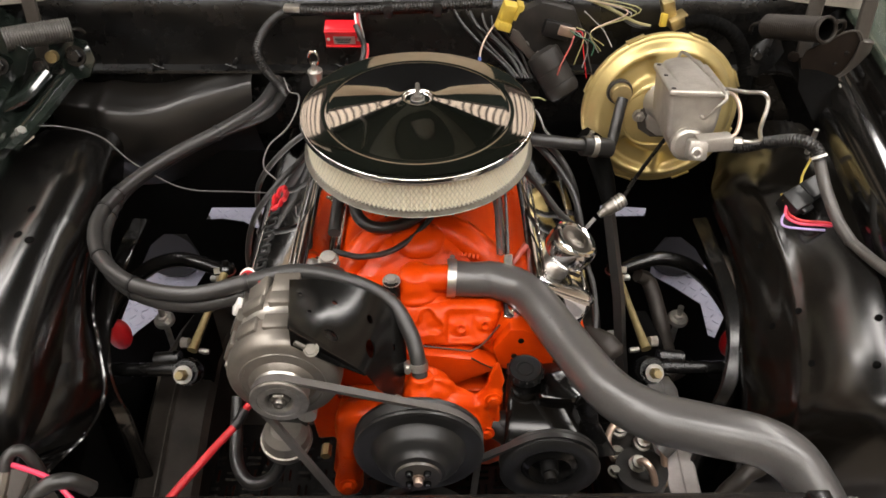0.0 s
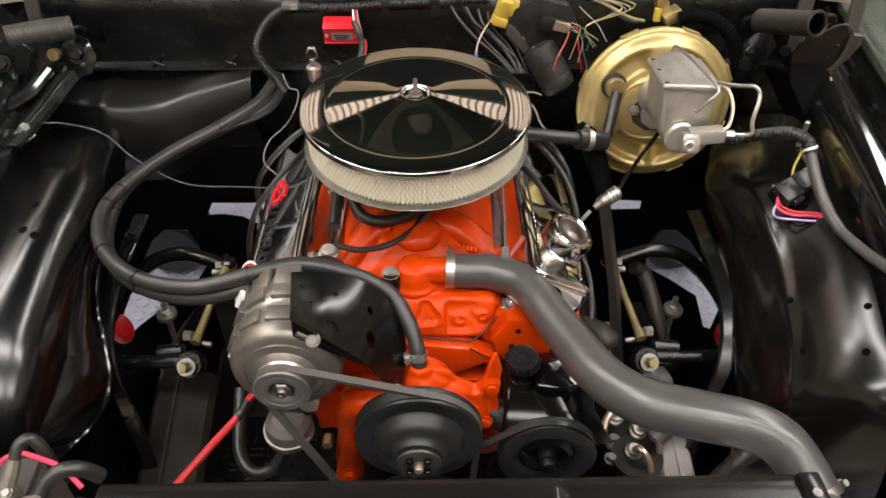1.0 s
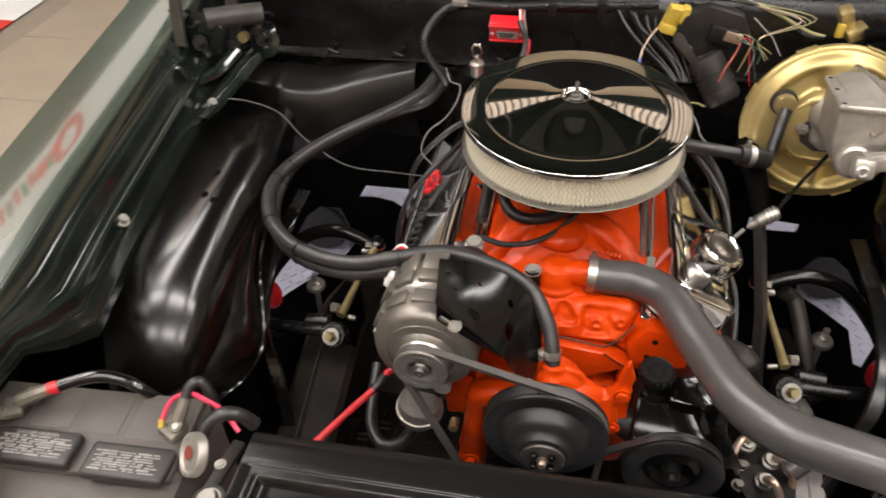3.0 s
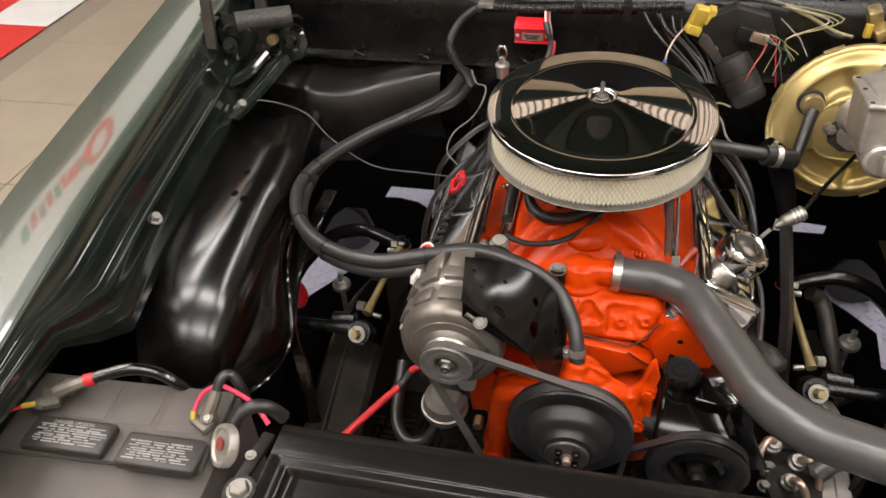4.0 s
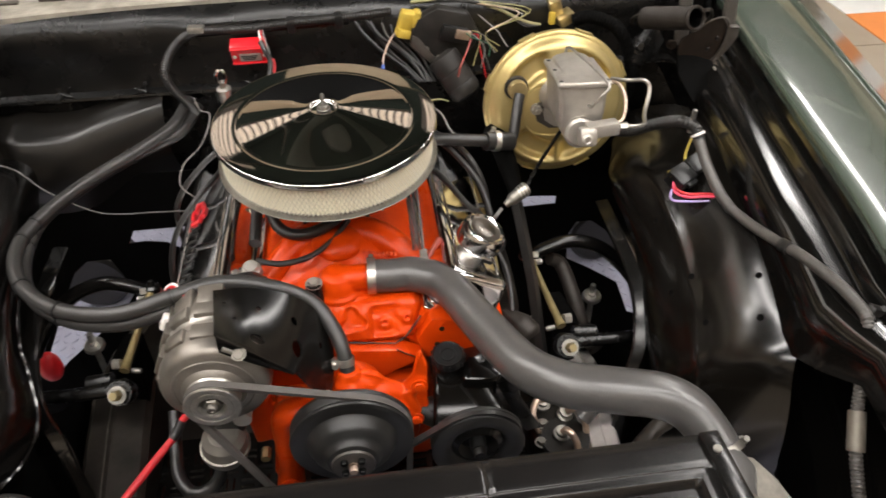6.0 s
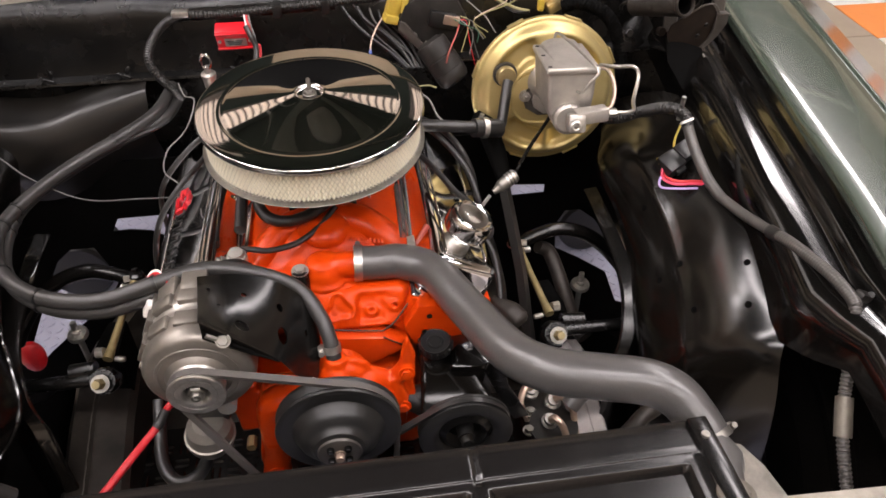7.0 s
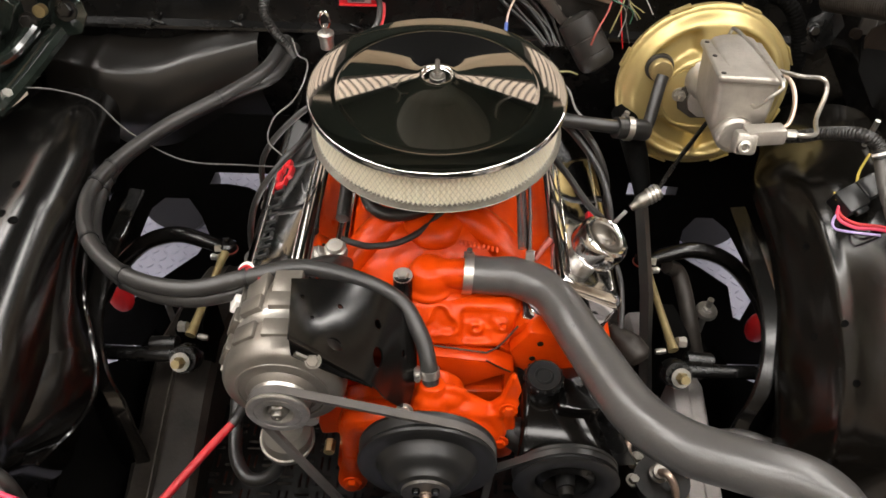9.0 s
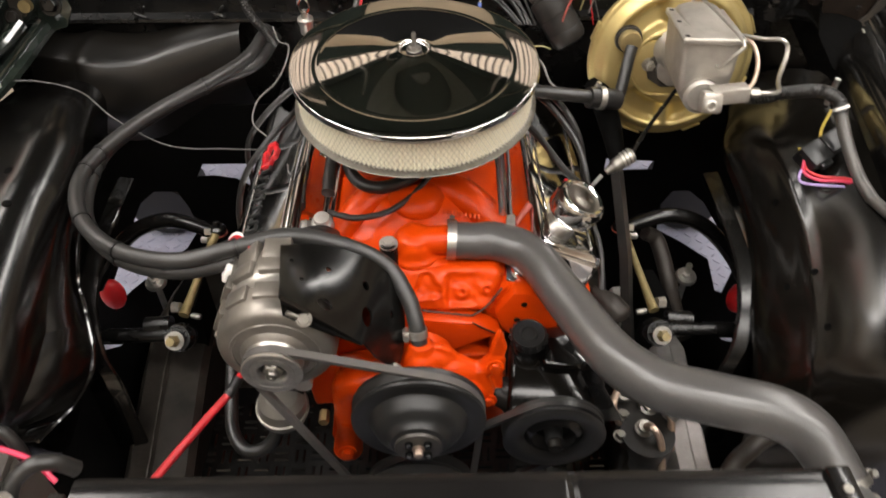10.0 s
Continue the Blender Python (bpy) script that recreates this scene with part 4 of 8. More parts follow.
def on_slope(bm):
    """Lays a body, made in x and height with depth inwards, on the sloping front of the manifold."""
    bmesh.ops.transform(bm, matrix=SLOPE, verts=bm.verts)
    return bm


def casting_depth(x, h):
    """Depth of the cast front at x and height h: a rounded dent, a square pocket, two bosses and rolled edges."""
    def gate(q, w):
        return 1 / (1 + math.exp(-max(-40, min(40, q / w))))
    dx, dh = x - 0.014, h - 0.034
    r, a_ = math.hypot(dx, dh), math.atan2(dh, dx)
    r0 = 0.0205 + 0.0035 * math.cos(3 * a_ + 1.2)
    d = -0.0028 * math.exp(-((r - r0) / 0.0045) ** 2) + 0.0036 * gate(r0 - 0.004 - r, 0.002)
    d += 0.0075 * gate(x - 0.042, 0.0012) * gate(0.083 - x, 0.0025) * gate(h - 0.008, 0.0022) * gate(0.051 - h, 0.002)
    d += 0.004 * gate(x - 0.085, 0.002) * gate(0.110 - x, 0.003) * gate(h - 0.014, 0.003) * gate(0.048 - h, 0.003)
    for bx, bh, br in ((0.063, 0.026, 0.0095), (0.098, 0.031, 0.0088)):
        q = math.hypot(x - bx, h - bh)
        d += -0.0065 * gate(br - q, 0.0014) + 0.006 * gate(0.0032 - q, 0.0005)
    d += 0.0022 * noise.noise(Vector((x * 42, h * 42, 3.1))) + 0.0008 * noise.noise(Vector((x * 130, h * 130, 1.7)))
    d += 0.016 * (math.exp(-(x + 0.05) / 0.005) + math.exp(-(0.124 - 0.35 * abs(h - 0.05) - x) / 0.005) + math.exp(-(h + 0.002) / 0.0025) + math.exp(-(0.068 - h) / 0.006))
    return min(d, 0.03)


front_rows = [[(-0.05 + 0.174 * i / 84, -0.002 + 0.070 * j / 44, casting_depth(-0.05 + 0.174 * i / 84, -0.002 + 0.070 * j / 44)) for j in range(45)] for i in range(85)]
part("manifold_front", on_slope(loft(front_rows)), M_ORANGE, eng, sharp=70)
for k in range(9):
    part("cast_mark", box((0.004, 0.0075, 0.002), (0.040 + 0.0062 * k, -0.088 - 0.0013 * k, 0.8080 - 0.0003 * k), (35, 0, -8 + 5 * (k % 3)), bevel=0.0009), M_ORANGE, eng)
for x, y in ((-0.128, -0.03), (-0.132, 0.06), (0.134, -0.10), (0.138, -0.02), (0.138, 0.07)):
    part("manifold_bolt", bolt((x, y, 0.758), (0.4 if x > 0 else -0.4, 0, 1), 0.007, 0.009), M_ORANGE, eng)
# gasket seams
for pts in (((-0.03, -0.214, 0.745), (0.0, -0.217, 0.738), (0.077, -0.222, 0.730)), ((0.077, -0.222, 0.730), (0.096, -0.216, 0.741), (0.119, -0.200, 0.763)), ((0.077, -0.233, 0.728), (0.092, -0.233, 0.716), (0.112, -0.233, 0.703))):
    part("gasket_seam", tube(pts, 0.0013, 6, 4), M_DIRTY, eng, "thin dark gasket edge")
part("manifold_runner", join(tube([(0.012, -0.02, 0.812), (0.070, -0.050, 0.803), (0.110, -0.082, 0.785), (0.136, -0.112, 0.757)], [0.026, 0.027, 0.024, 0.018], 20), tube([(-0.012, -0.02, 0.812), (-0.065, -0.045, 0.800), (-0.105, -0.080, 0.780), (-0.128, -0.112, 0.757)], [0.026, 0.026, 0.023, 0.016], 20),
                              blob((0.0, -0.055, 0.808), (0.045, 0.045, 0.024), n=28, lumps=0.06)), M_ORANGE, eng, "cast intake runners", sharp=80)
part("block_front", plate([(-0.12, 0.74), (-0.02, 0.736), (0.08, 0.722), (0.118, 0.70), (0.122, 0.66), (0.11, 0.56), (0.06, 0.46), (-0.06, 0.46), (-0.15, 0.54), (-0.155, 0.66)], 0.03, xz(-0.231, 0.03), [[(0.045, 0.650), (0.105, 0.650), (0.104, 0.692), (0.050, 0.662)]], bevel=0.004), M_ORANGE, eng)
part("timing_cover", lathe([(0.11, 0.0), (0.105, -0.02), (0.06, -0.03), (0.03, -0.04)], (0, -0.235, 0.56), (0, 1, 0), 32), M_ORANGE, eng)
# water pump, a lumpy sand casting


def casting(name, bm, voxel=0.0022, soft=5):
    """Closed bodies melted into one rough cast surface."""
    ob = part(name, bm, M_ORANGE, eng)
    m = ob.modifiers.new("melt", "REMESH")
    m.mode, m.voxel_size, m.use_smooth_shade = "VOXEL", voxel, True
    m = ob.modifiers.new("soften", "SMOOTH")
    m.factor, m.iterations = 0.5, soft
    return ob


casting("water_pump", join(
    plate([(-0.012, 0.735), (0.006, 0.762), (0.030, 0.768), (0.048, 0.758), (0.055, 0.746), (0.081, 0.729), (0.094, 0.746), (0.102, 0.789), (0.109, 0.799), (0.119, 0.762), (0.113, 0.726), (0.118, 0.675), (0.094, 0.655), (0.04, 0.65), (-0.01, 0.66)], 0.011, xz(-0.308, 0.011), bevel=0.003),
    lathe([(0, -0.075), (0.026, -0.075), (0.028, -0.04), (0.042, -0.03), (0.046, -0.012), (0.046, 0.03), (0, 0.03)], (0.003, -0.29, 0.700), (0, 1, 0), 32),
    lathe([(0, 0.0), (0.0165, 0.0), (0.0175, -0.012), (0.023, -0.020), (0.028, -0.034), (0.028, -0.05), (0, -0.05)], (0.006, -0.300, 0.770), (0.05, 0.25, 1), 24),
    tube([(0.004, -0.306, 0.728), (0.045, -0.312, 0.728), (0.082, -0.308, 0.716), (0.104, -0.306, 0.732)], [0.020, 0.015, 0.010, 0.012], 14),
    tube([(0.012, -0.318, 0.712), (0.052, -0.324, 0.706), (0.088, -0.310, 0.676)], [0.020, 0.020, 0.016], 14),
    tube([(0.082, -0.308, 0.724), (0.090, -0.312, 0.700), (0.096, -0.308, 0.670)], [0.010, 0.010, 0.012], 12),
    blob((0.020, -0.306, 0.744), (0.030, 0.016, 0.018), (0, 14, 0), 20, 0.10, 1.3),
    blob((0.104, -0.304, 0.735), (0.015, 0.010, 0.015), n=16)))
casting("thermostat_housing", join(
    lathe([(0, -0.006), (0.038, -0.006), (0.039, 0.004), (0.033, 0.010), (0.030, 0.022), (0.024, 0.034), (0.012, 0.040), (0, 0.041)], (-0.004, -0.143, 0.782), (0, 0, 1), 32),
    lathe([(0, -0.012), (0.020, -0.012), (0.0205, 0.03), (0.0215, 0.055), (0, 0.055)], (0.0, -0.144, 0.803), (1, -0.04, 0.06), 24),
    box((0.10, 0.05, 0.014), (-0.004, -0.143, 0.783), (0, 0, 8), bevel=0.006)))
part("pump_bolt", bolt((0.104, -0.314, 0.735), (0, -1, 0.1), 0.0075, 0.006), M_ORANGE, eng)
part("pump_bolt", bolt((0.096, -0.320, 0.668), (0, -1, 0), 0.008, 0.007), M_ORANGE, eng)
casting("pump_leg", join(
    tube([(-0.02, -0.300, 0.690), (-0.065, -0.300, 0.690), (-0.096, -0.296, 0.676), (-0.104, -0.292, 0.62), (-0.106, -0.290, 0.55), (-0.114, -0.287, 0.49)], [0.026, 0.024, 0.022, 0.019, 0.019, 0.024], 14),
    plate([(-0.03, 0.70), (-0.082, 0.702), (-0.110, 0.694), (-0.120, 0.64), (-0.128, 0.58), (-0.138, 0.51), (-0.128, 0.485), (-0.10, 0.49), (-0.086, 0.534), (-0.084, 0.62), (-0.04, 0.65)], 0.024, xz(-0.280, 0.024), bevel=0.004),
    plate([(-0.165, 0.66), (-0.12, 0.68), (-0.11, 0.58), (-0.158, 0.57)], 0.03, xz(-0.262, 0.03), bevel=0.004)), 0.0026)
part("pump_bolt", bolt((-0.110, -0.309, 0.520), (0, -1, 0), 0.009, 0.010), M_ORANGE, eng)
part("drain_plug", lathe([(0, -0.01), (0.008, -0.01), (0.008, 0.01), (0, 0.01)], (-0.145, -0.275, 0.56), (0, 1, 0), 6), M_BRASS, eng)
part("pump_elbow", join(tube([(0.10, -0.30, 0.665), (0.13, -0.31, 0.65), (0.14, -0.32, 0.63)], 0.018, 14), blob((0.125, -0.30, 0.66), (0.025, 0.02, 0.02))), M_DIRTY, eng)
# valve covers
def cover_body():
    """A pressed cover: upright sides on a stepped foot, a rolled shoulder and a slightly crowned top."""
    rows = []
    for half_w, half_l, r, z in ((0.0625, 0.2465, 0.016, 0.006), (0.0620, 0.2460, 0.016, 0.013), (0.0600, 0.2440, 0.015, 0.0155), (0.0575, 0.2415, 0.014, 0.0165), (0.0560, 0.2400, 0.014, 0.019), (0.0545, 0.2385, 0.014, 0.045), (0.0535, 0.2375, 0.014, 0.062),
                                 (0.0525, 0.2365, 0.013, 0.0675), (0.0500, 0.2340, 0.012, 0.0715), (0.0460, 0.2300, 0.010, 0.0737), (0.0380, 0.2220, 0.008, 0.0745), (0.0180, 0.2020, 0.004, 0.0752)):
        pts = []
        for cx, cy, a0 in ((half_w - r, half_l - r, 0), (r - half_w, half_l - r, 90), (r - half_w, r - half_l, 180), (half_w - r, r - half_l, 270)):
            for q in range(7):
                a = radians(a0 + 15 * q)
                pts.append((cx + r * math.cos(a), cy + r * math.sin(a), z))
        rows.append(pts)
    return loft(rows, closed=True, caps=True)


for s in (-1, 1):
    m = pose(s * 0.185, 0.06, 0.752 if s < 0 else 0.738, 0, s * 25, 0)
    c = join(box((0.136, 0.504, 0.006), (0, 0, 0.004), bevel=0.0025, seg=3), cover_body())
    bmesh.ops.transform(c, matrix=m, verts=c.verts)
    vc = part("valve_cover", c, M_POLISH, eng, "polished chrome valve cover")
    for k in range(2):
        b = box((0.004, 0.43, 0.003), (-0.034 + 0.068 * k, 0.0, 0.0755), bevel=0.002)
        bmesh.ops.transform(b, matrix=m, verts=b.verts)
        part("rib", b, M_CHROMEW, vc)
    # raised lettering drawn as plain bars, and a plain red emblem outline
    for k in range(9):
        b = join(box((0.017, 0.004, 0.004), (s * 0.02, -0.19 + 0.017 * k, 0.0755), bevel=0.001), box((0.004, 0.012, 0.004), (s * (0.013 + 0.012 * (k % 2)), -0.186 + 0.017 * k, 0.0755), bevel=0.001))
        bmesh.ops.transform(b, matrix=m, verts=b.verts)
        part("raised_bar", b, M_PLASTIC, vc, "black raised lettering bar")
    ey = -0.015 if s < 0 else -0.10
    cross = [(-0.011, -0.030), (0.004, -0.030), (0.006, -0.012), (0.012, -0.010), (0.014, 0.012), (0.008, 0.013), (0.007, 0.030), (-0.008, 0.030), (-0.008, 0.012), (-0.014, 0.010), (-0.013, -0.012), (-0.009, -0.013)]
    e = plate(cross, 0.005, Matrix.Translation((s * 0.018, ey, 0.0745)), [[(a * 0.55, b * 0.72) for a, b in cross]], bevel=0.001)
    bmesh.ops.transform(e, matrix=m, verts=e.verts)
    part("emblem", e, M_RED, vc, "red outlined emblem")
    for y in ((-0.16, 0.0, 0.16) if s < 0 else ()):
        b = join(lathe([(0, 0), (0.010, 0), (0.010, 0.006), (0.006, 0.009), (0.006, 0.02), (0, 0.02)], (-s * 0.058, y, 0.010), (0, 0, 1), 16), box((0.03, 0.005, 0.012), (-s * 0.058, y, 0.028), (0, 0, 40), bevel=0.002))
        bmesh.ops.transform(b, matrix=m, verts=b.verts)
        part("wing_bolt", b, M_CHROMEW, vc)
# oil filler cap
N25 = Vector((math.sin(radians(25)), -0.12, math.cos(radians(25)))).normalized()
OC = Vector((0.214, -0.112, 0.815))
oc = thing("oil_filler_cap", OC, "chrome oil filler cap on a chrome neck", "oil cap")
part("neck", lathe([(0.0225, -0.055), (0.0225, 0.016)], OC, N25, 40), M_STEEL, oc)
part("grommet", lathe([(0.0225, -0.030), (0.0275, -0.030), (0.029, -0.027), (0.0275, -0.024), (0.0225, -0.024)], OC, N25, 40), M_RUBBER, oc, "black rubber grommet")
part("cap", lathe([(0.020, 0.014), (0.0355, 0.014), (0.0375, 0.0165), (0.0378, 0.021), (0.0372, 0.034), (0.0362, 0.042), (0.0335, 0.0465), (0.030, 0.048), (0.027, 0.0465), (0.0245, 0.0455), (0.012, 0.0475), (0, 0.048)], OC, N25, 64), M_CHROMEW, oc, "dished chrome cap")
# carburettor under the air cleaner
cb = thing("carburetor", (0, 0, 0.82), "dull metal carburetor under the air cleaner", "carburetor")
part("body", box((0.10, 0.12, 0.09), (0, 0.03, 0.875), bevel=0.012), M_ALU, cb)
part("throttle_lever", plate(ring(0, 0, 0.02, 14), 0.004, pose(0.075, 0.0, 0.845, 0, 90, 0), bevel=0.001), M_STEEL, cb)
part("base_plate", box((0.11, 0.12, 0.012), (0, 0.03, 0.827), bevel=0.004), M_SATIN, cb)
# throttle return spring and rod
solo("return_spring", join(tube([(0.123 + 0.0055 * math.cos(k * 1.2), -0.018 - 0.00068 * k, 0.852 - 0.0002 * k + 0.0055 * math.sin(k * 1.2)) for k in range(140)], 0.0009, 6, 2)), M_SPRING, "thin steel throttle return spring", "spring")
lk = thing("throttle_linkage", (0.135, -0.13, 0.78), "steel throttle linkage with a red sleeve", "linkage")
part("rod", tube([(0.137, 0.02, 0.855), (0.136, -0.05, 0.838), (0.134, -0.118, 0.818), (0.132, -0.135, 0.80)], 0.0024, 8), M_SPRING, lk)
part("arm", plate([(-0.008, 0), (0.008, 0), (0.006, 0.06), (-0.006, 0.06)], 0.004, pose(0.134, -0.135, 0.775, 80, 0, 10), bevel=0.001), M_STEEL, lk)
part("sleeve", tube([(0.141, -0.122, 0.812), (0.153, -0.106, 0.820), (0.163, -0.094, 0.825)], [0.003, 0.0045, 0.0055], 10), M_WORNRED, lk, "worn red sleeve")
# temperature sender on the manifold
ts = thing("sender", (-0.135, -0.117, 0.76), "grey knurled sender plug on the manifold", "sender")
part("plug", lathe([(0.011, -0.045), (0.011, -0.008), (0.0155, -0.006), (0.0165, 0.0), (0.0155, 0.010), (0.0125, 0.012), (0.011, 0.018), (0, 0.019)], (-0.135, -0.115, 0.808), (0, -0.15, 1), 28), M_ALU, ts)
part("collar", lathe([(0.02, -0.05), (0.02, -0.03), (0.012, -0.028)], (-0.135, -0.115, 0.808), (0, -0.15, 1), 6), M_STEEL, ts)
# pulleys
wp = thing("water_pump_pulley", (0.003, -0.385, 0.62), "semi-gloss black water pump pulley", "pulley")
part("sheave", lathe([(0, -0.032), (0.030, -0.032), (0.0345, -0.030), (0.038, -0.024), (0.043, -0.020), (0.050, -0.0175), (0.055, -0.012), (0.059, -0.003), (0.063, 0.0005), (0.072, 0.0005), (0.077, -0.001), (0.082, -0.001), (0.0852, 0.0), (0.086, 0.003), (0.079, 0.0115), (0.086, 0.020), (0.086, 0.024), (0.06, 0.03), (0, 0.03)], (0.003, -0.385, 0.714), (0, 1, 0), 64), M_PULLEY, wp)
part("hub", lathe([(0, -0.0345), (0.029, -0.0345), (0.030, -0.033), (0.030, -0.030)], (0.003, -0.386, 0.712), (0, 1, 0), 30), M_HINGE, wp, "worn bare steel hub face")
part("shaft_nut", lathe([(0, -0.044), (0.0055, -0.044), (0.006, -0.042), (0.006, -0.036), (0.008, -0.036), (0.008, -0.032), (0, -0.032)], (0.003, -0.387, 0.712), (0, 1, 0), 8), M_COPPER, wp)
for k in range(4):
    a = math.pi / 4 + k * math.pi / 2
    part("hub_bolt", bolt((0.003 + 0.0165 * math.cos(a), -0.4205, 0.712 + 0.0165 * math.sin(a)), (0, -1, 0), 0.0042, 0.006, 1.2), M_SATIN, wp)
cp = thing("crank_pulley", (0, -0.385, 0.44), "black crankshaft pulley below the pump", "pulley")
part("sheave", lathe([(0, -0.02), (0.03, -0.02), (0.04, -0.004), (0.07, 0.0), (0.078, 0.0), (0.07, 0.010), (0.078, 0.020), (0.07, 0.03), (0.078, 0.04), (0, 0.04)], (0.0, -0.385, 0.50), (0, 1, 0), 48), M_PULLEY, cp)


def belt(circles, y, w=0.0105, h=0.007):
    """A V-belt round pulleys (x, z, r) in the plane at y."""
    pts = sorted((round(cx + r * math.cos(2 * math.pi * k / 72), 6), round(cz + r * math.sin(2 * math.pi * k / 72), 6)) for cx, cz, r in circles for k in range(72))

    def half(seq):
        out = []
        for p in seq:
            while len(out) > 1 and (out[-1][0] - out[-2][0]) * (p[1] - out[-2][1]) - (out[-1][1] - out[-2][1]) * (p[0] - out[-2][0]) <= 0:
                out.pop()
            out.append(p)
        return out[:-1]
    hull = half(pts) + half(pts[::-1])
    n = len(hull)
    rows = []
    for i, (x, z) in enumerate(hull):
        t = Vector((hull[(i + 1) % n][0] - hull[i - 1][0], 0, hull[(i + 1) % n][1] - hull[i - 1][1])).normalized()
        o = Vector((t.z, 0, -t.x))
        p = Vector((x, y, z))
        rows.append([p + o * 0.001 + Vector((0, -w / 2, 0)), p + o * 0.001 + Vector((0, w / 2, 0)), p - o * h + Vector((0, w * 0.3, 0)), p - o * h - Vector((0, w * 0.3, 0))])
    rows.append(rows[0])
    return loft(rows, closed=True)


solo("drive_belt", belt(((-0.166, 0.818, 0.0355), (0.003, 0.714, 0.0845), (0.0, 0.50, 0.076)), -0.3735), M_BELT, "worn grey V-belt round alternator and pump", "belt")
solo("drive_belt", belt(((0.184, 0.645, 0.068), (0.0, 0.50, 0.076)), -0.3555), M_RUBBER, "worn grey V-belt to the steering pump", "belt")

# air cleaner
ac = thing("air_cleaner", (0, 0, 0.93), "round chrome air cleaner with white pleated filter", "air cleaner")
AIR = Matrix.Translation((0, 0.006, 1.003)) @ Matrix.Rotation(radians(2.6), 4, "X")


def on_air(bm):
    """Lays a body, made round the lid's rim centre, on the forward-tilted carburetor."""
    bmesh.ops.transform(bm, matrix=AIR, verts=bm.verts)
    return bm


part("lid", on_air(lathe([(0.0, 0.0150), (0.0180, 0.0150), (0.0192, 0.0154), (0.0200, 0.0190), (0.0212, 0.0199), (0.0235, 0.0198), (0.027, 0.0188), (0.058, 0.0134), (0.096, 0.0069), (0.1290, 0.00145), (0.1315, 0.00103), (0.1330, 0.0006), (0.1348, 0.0004), (0.1366, 0.0004), (0.1382, 0.0007), (0.1396, 0.0008), (0.1410, 0.0008), (0.152, 0.0007),
                          (0.162, 0.0006), (0.1690, 0.0004), (0.1705, 0.0003), (0.1711, -0.0001), (0.1715, -0.0008), (0.1717, -0.0042), (0.1716, -0.0062), (0.1722, -0.0070), (0.1721, -0.0080), (0.170, -0.0082), (0.16, -0.004)], n=160)), M_CHROME, ac, "mirror chrome lid", sharp=75)
part("stud", on_air(join(lathe([(0, 0.01), (0.0032, 0.01), (0.0032, 0.040), (0.002, 0.042), (0, 0.042)], n=12), lathe([(0, 0.0165), (0.0068, 0.0165), (0.0068, 0.0235), (0, 0.0235)], n=6), lathe([(0, 0.0167), (0.0105, 0.0167), (0.0105, 0.0183), (0, 0.0183)], n=24))), M_ZINC, ac, "threaded stud and nut")
part("base_pan", on_air(lathe([(0.0, -0.072), (0.10, -0.072), (0.13, -0.064), (0.165, -0.0655), (0.1712, -0.0648), (0.1717, -0.0643), (0.1717, -0.0634), (0.1712, -0.0630), (0.168, -0.0632), (0.158, -0.0595)], n=128)), M_ZINC, ac, "chrome base pan", sharp=30)
part("seal_ring", on_air(lathe([(0.158, -0.011), (0.1665, -0.011), (0.1672, -0.0095), (0.1665, -0.0075), (0.158, -0.006)], n=96)), M_PAPER, ac)
n = 170
bm = bmesh.new()
lower, upper = [], []
for k in range(n * 2):
    a = math.pi * k / n
    r = 0.1650 if k % 2 else 0.1605
    lower.append(bm.verts.new((r * math.cos(a), r * math.sin(a), -0.0585)))
    upper.append(bm.verts.new((r * math.cos(a), r * math.sin(a), -0.0105)))
for k in range(n * 2):
    j = (k + 1) % (n * 2)
    bm.faces.new((lower[k], lower[j], upper[j], upper[k]))
part("filter_element", on_air(bm), M_PAPER, ac, "off-white pleated paper filter", sharp=20)
# diamond wire mesh round the filter
vs, fs = [], []
rm, nz, na = 0.1664, 8, 150
for k in range(na):
    for j in range(nz):
        for d in (1, -1):
            a0, z0 = 2 * math.pi * (k + 0.5 * (j % 2)) / na, -0.0585 + 0.048 * j / nz
            a1, z1 = a0 + d * math.pi / na, z0 + 0.048 / nz
            i = len(vs)
            for a, z, w in ((a0, z0, 0.0005), (a0, z0, -0.0005), (a1, z1, -0.0005), (a1, z1, 0.0005)):
                vs.append(tuple(AIR @ Vector((rm * math.cos(a + w / rm), rm * math.sin(a + w / rm), z)) - Vector((0, 0, 0.93))))
            fs.append((i, i + 1, i + 2, i + 3))
mm = bpy.data.meshes.new("wire_mesh")
mm.from_pydata(vs, [], fs)
mm.materials.append(M_MESH)
mo = new("wire_mesh", mm)
mo.parent = ac
tagged(mo, "fine diamond wire mesh", kind="stuff")

# alternator
al = thing("alternator", (-0.164, -0.30, 0.74), "bare cast aluminium alternator with belt pulley", "alternator")
AX = (-0.166, -0.30, 0.818)
AXC = (-0.166, -0.317, 0.818)
part("front_housing", lathe([(0.0, -0.046), (0.034, -0.046), (0.038, -0.043), (0.042, -0.0385), (0.050, -0.0372), (0.0505, -0.0385), (0.0545, -0.038), (0.055, -0.0365), (0.064, -0.0345), (0.0685, -0.0315), (0.0715, -0.0255), (0.0730, -0.015), (0.0732, 0.000), (0.0732, 0.008), (0.0715, 0.0095)], AXC, (0, 1, 0), 72), M_CASE, al)
part("stator_band", lathe([(0.0715, 0.009), (0.0702, 0.011), (0.0702, 0.030), (0.0715, 0.032)], AXC, (0, 1, 0), 72), M_STEEL, al)
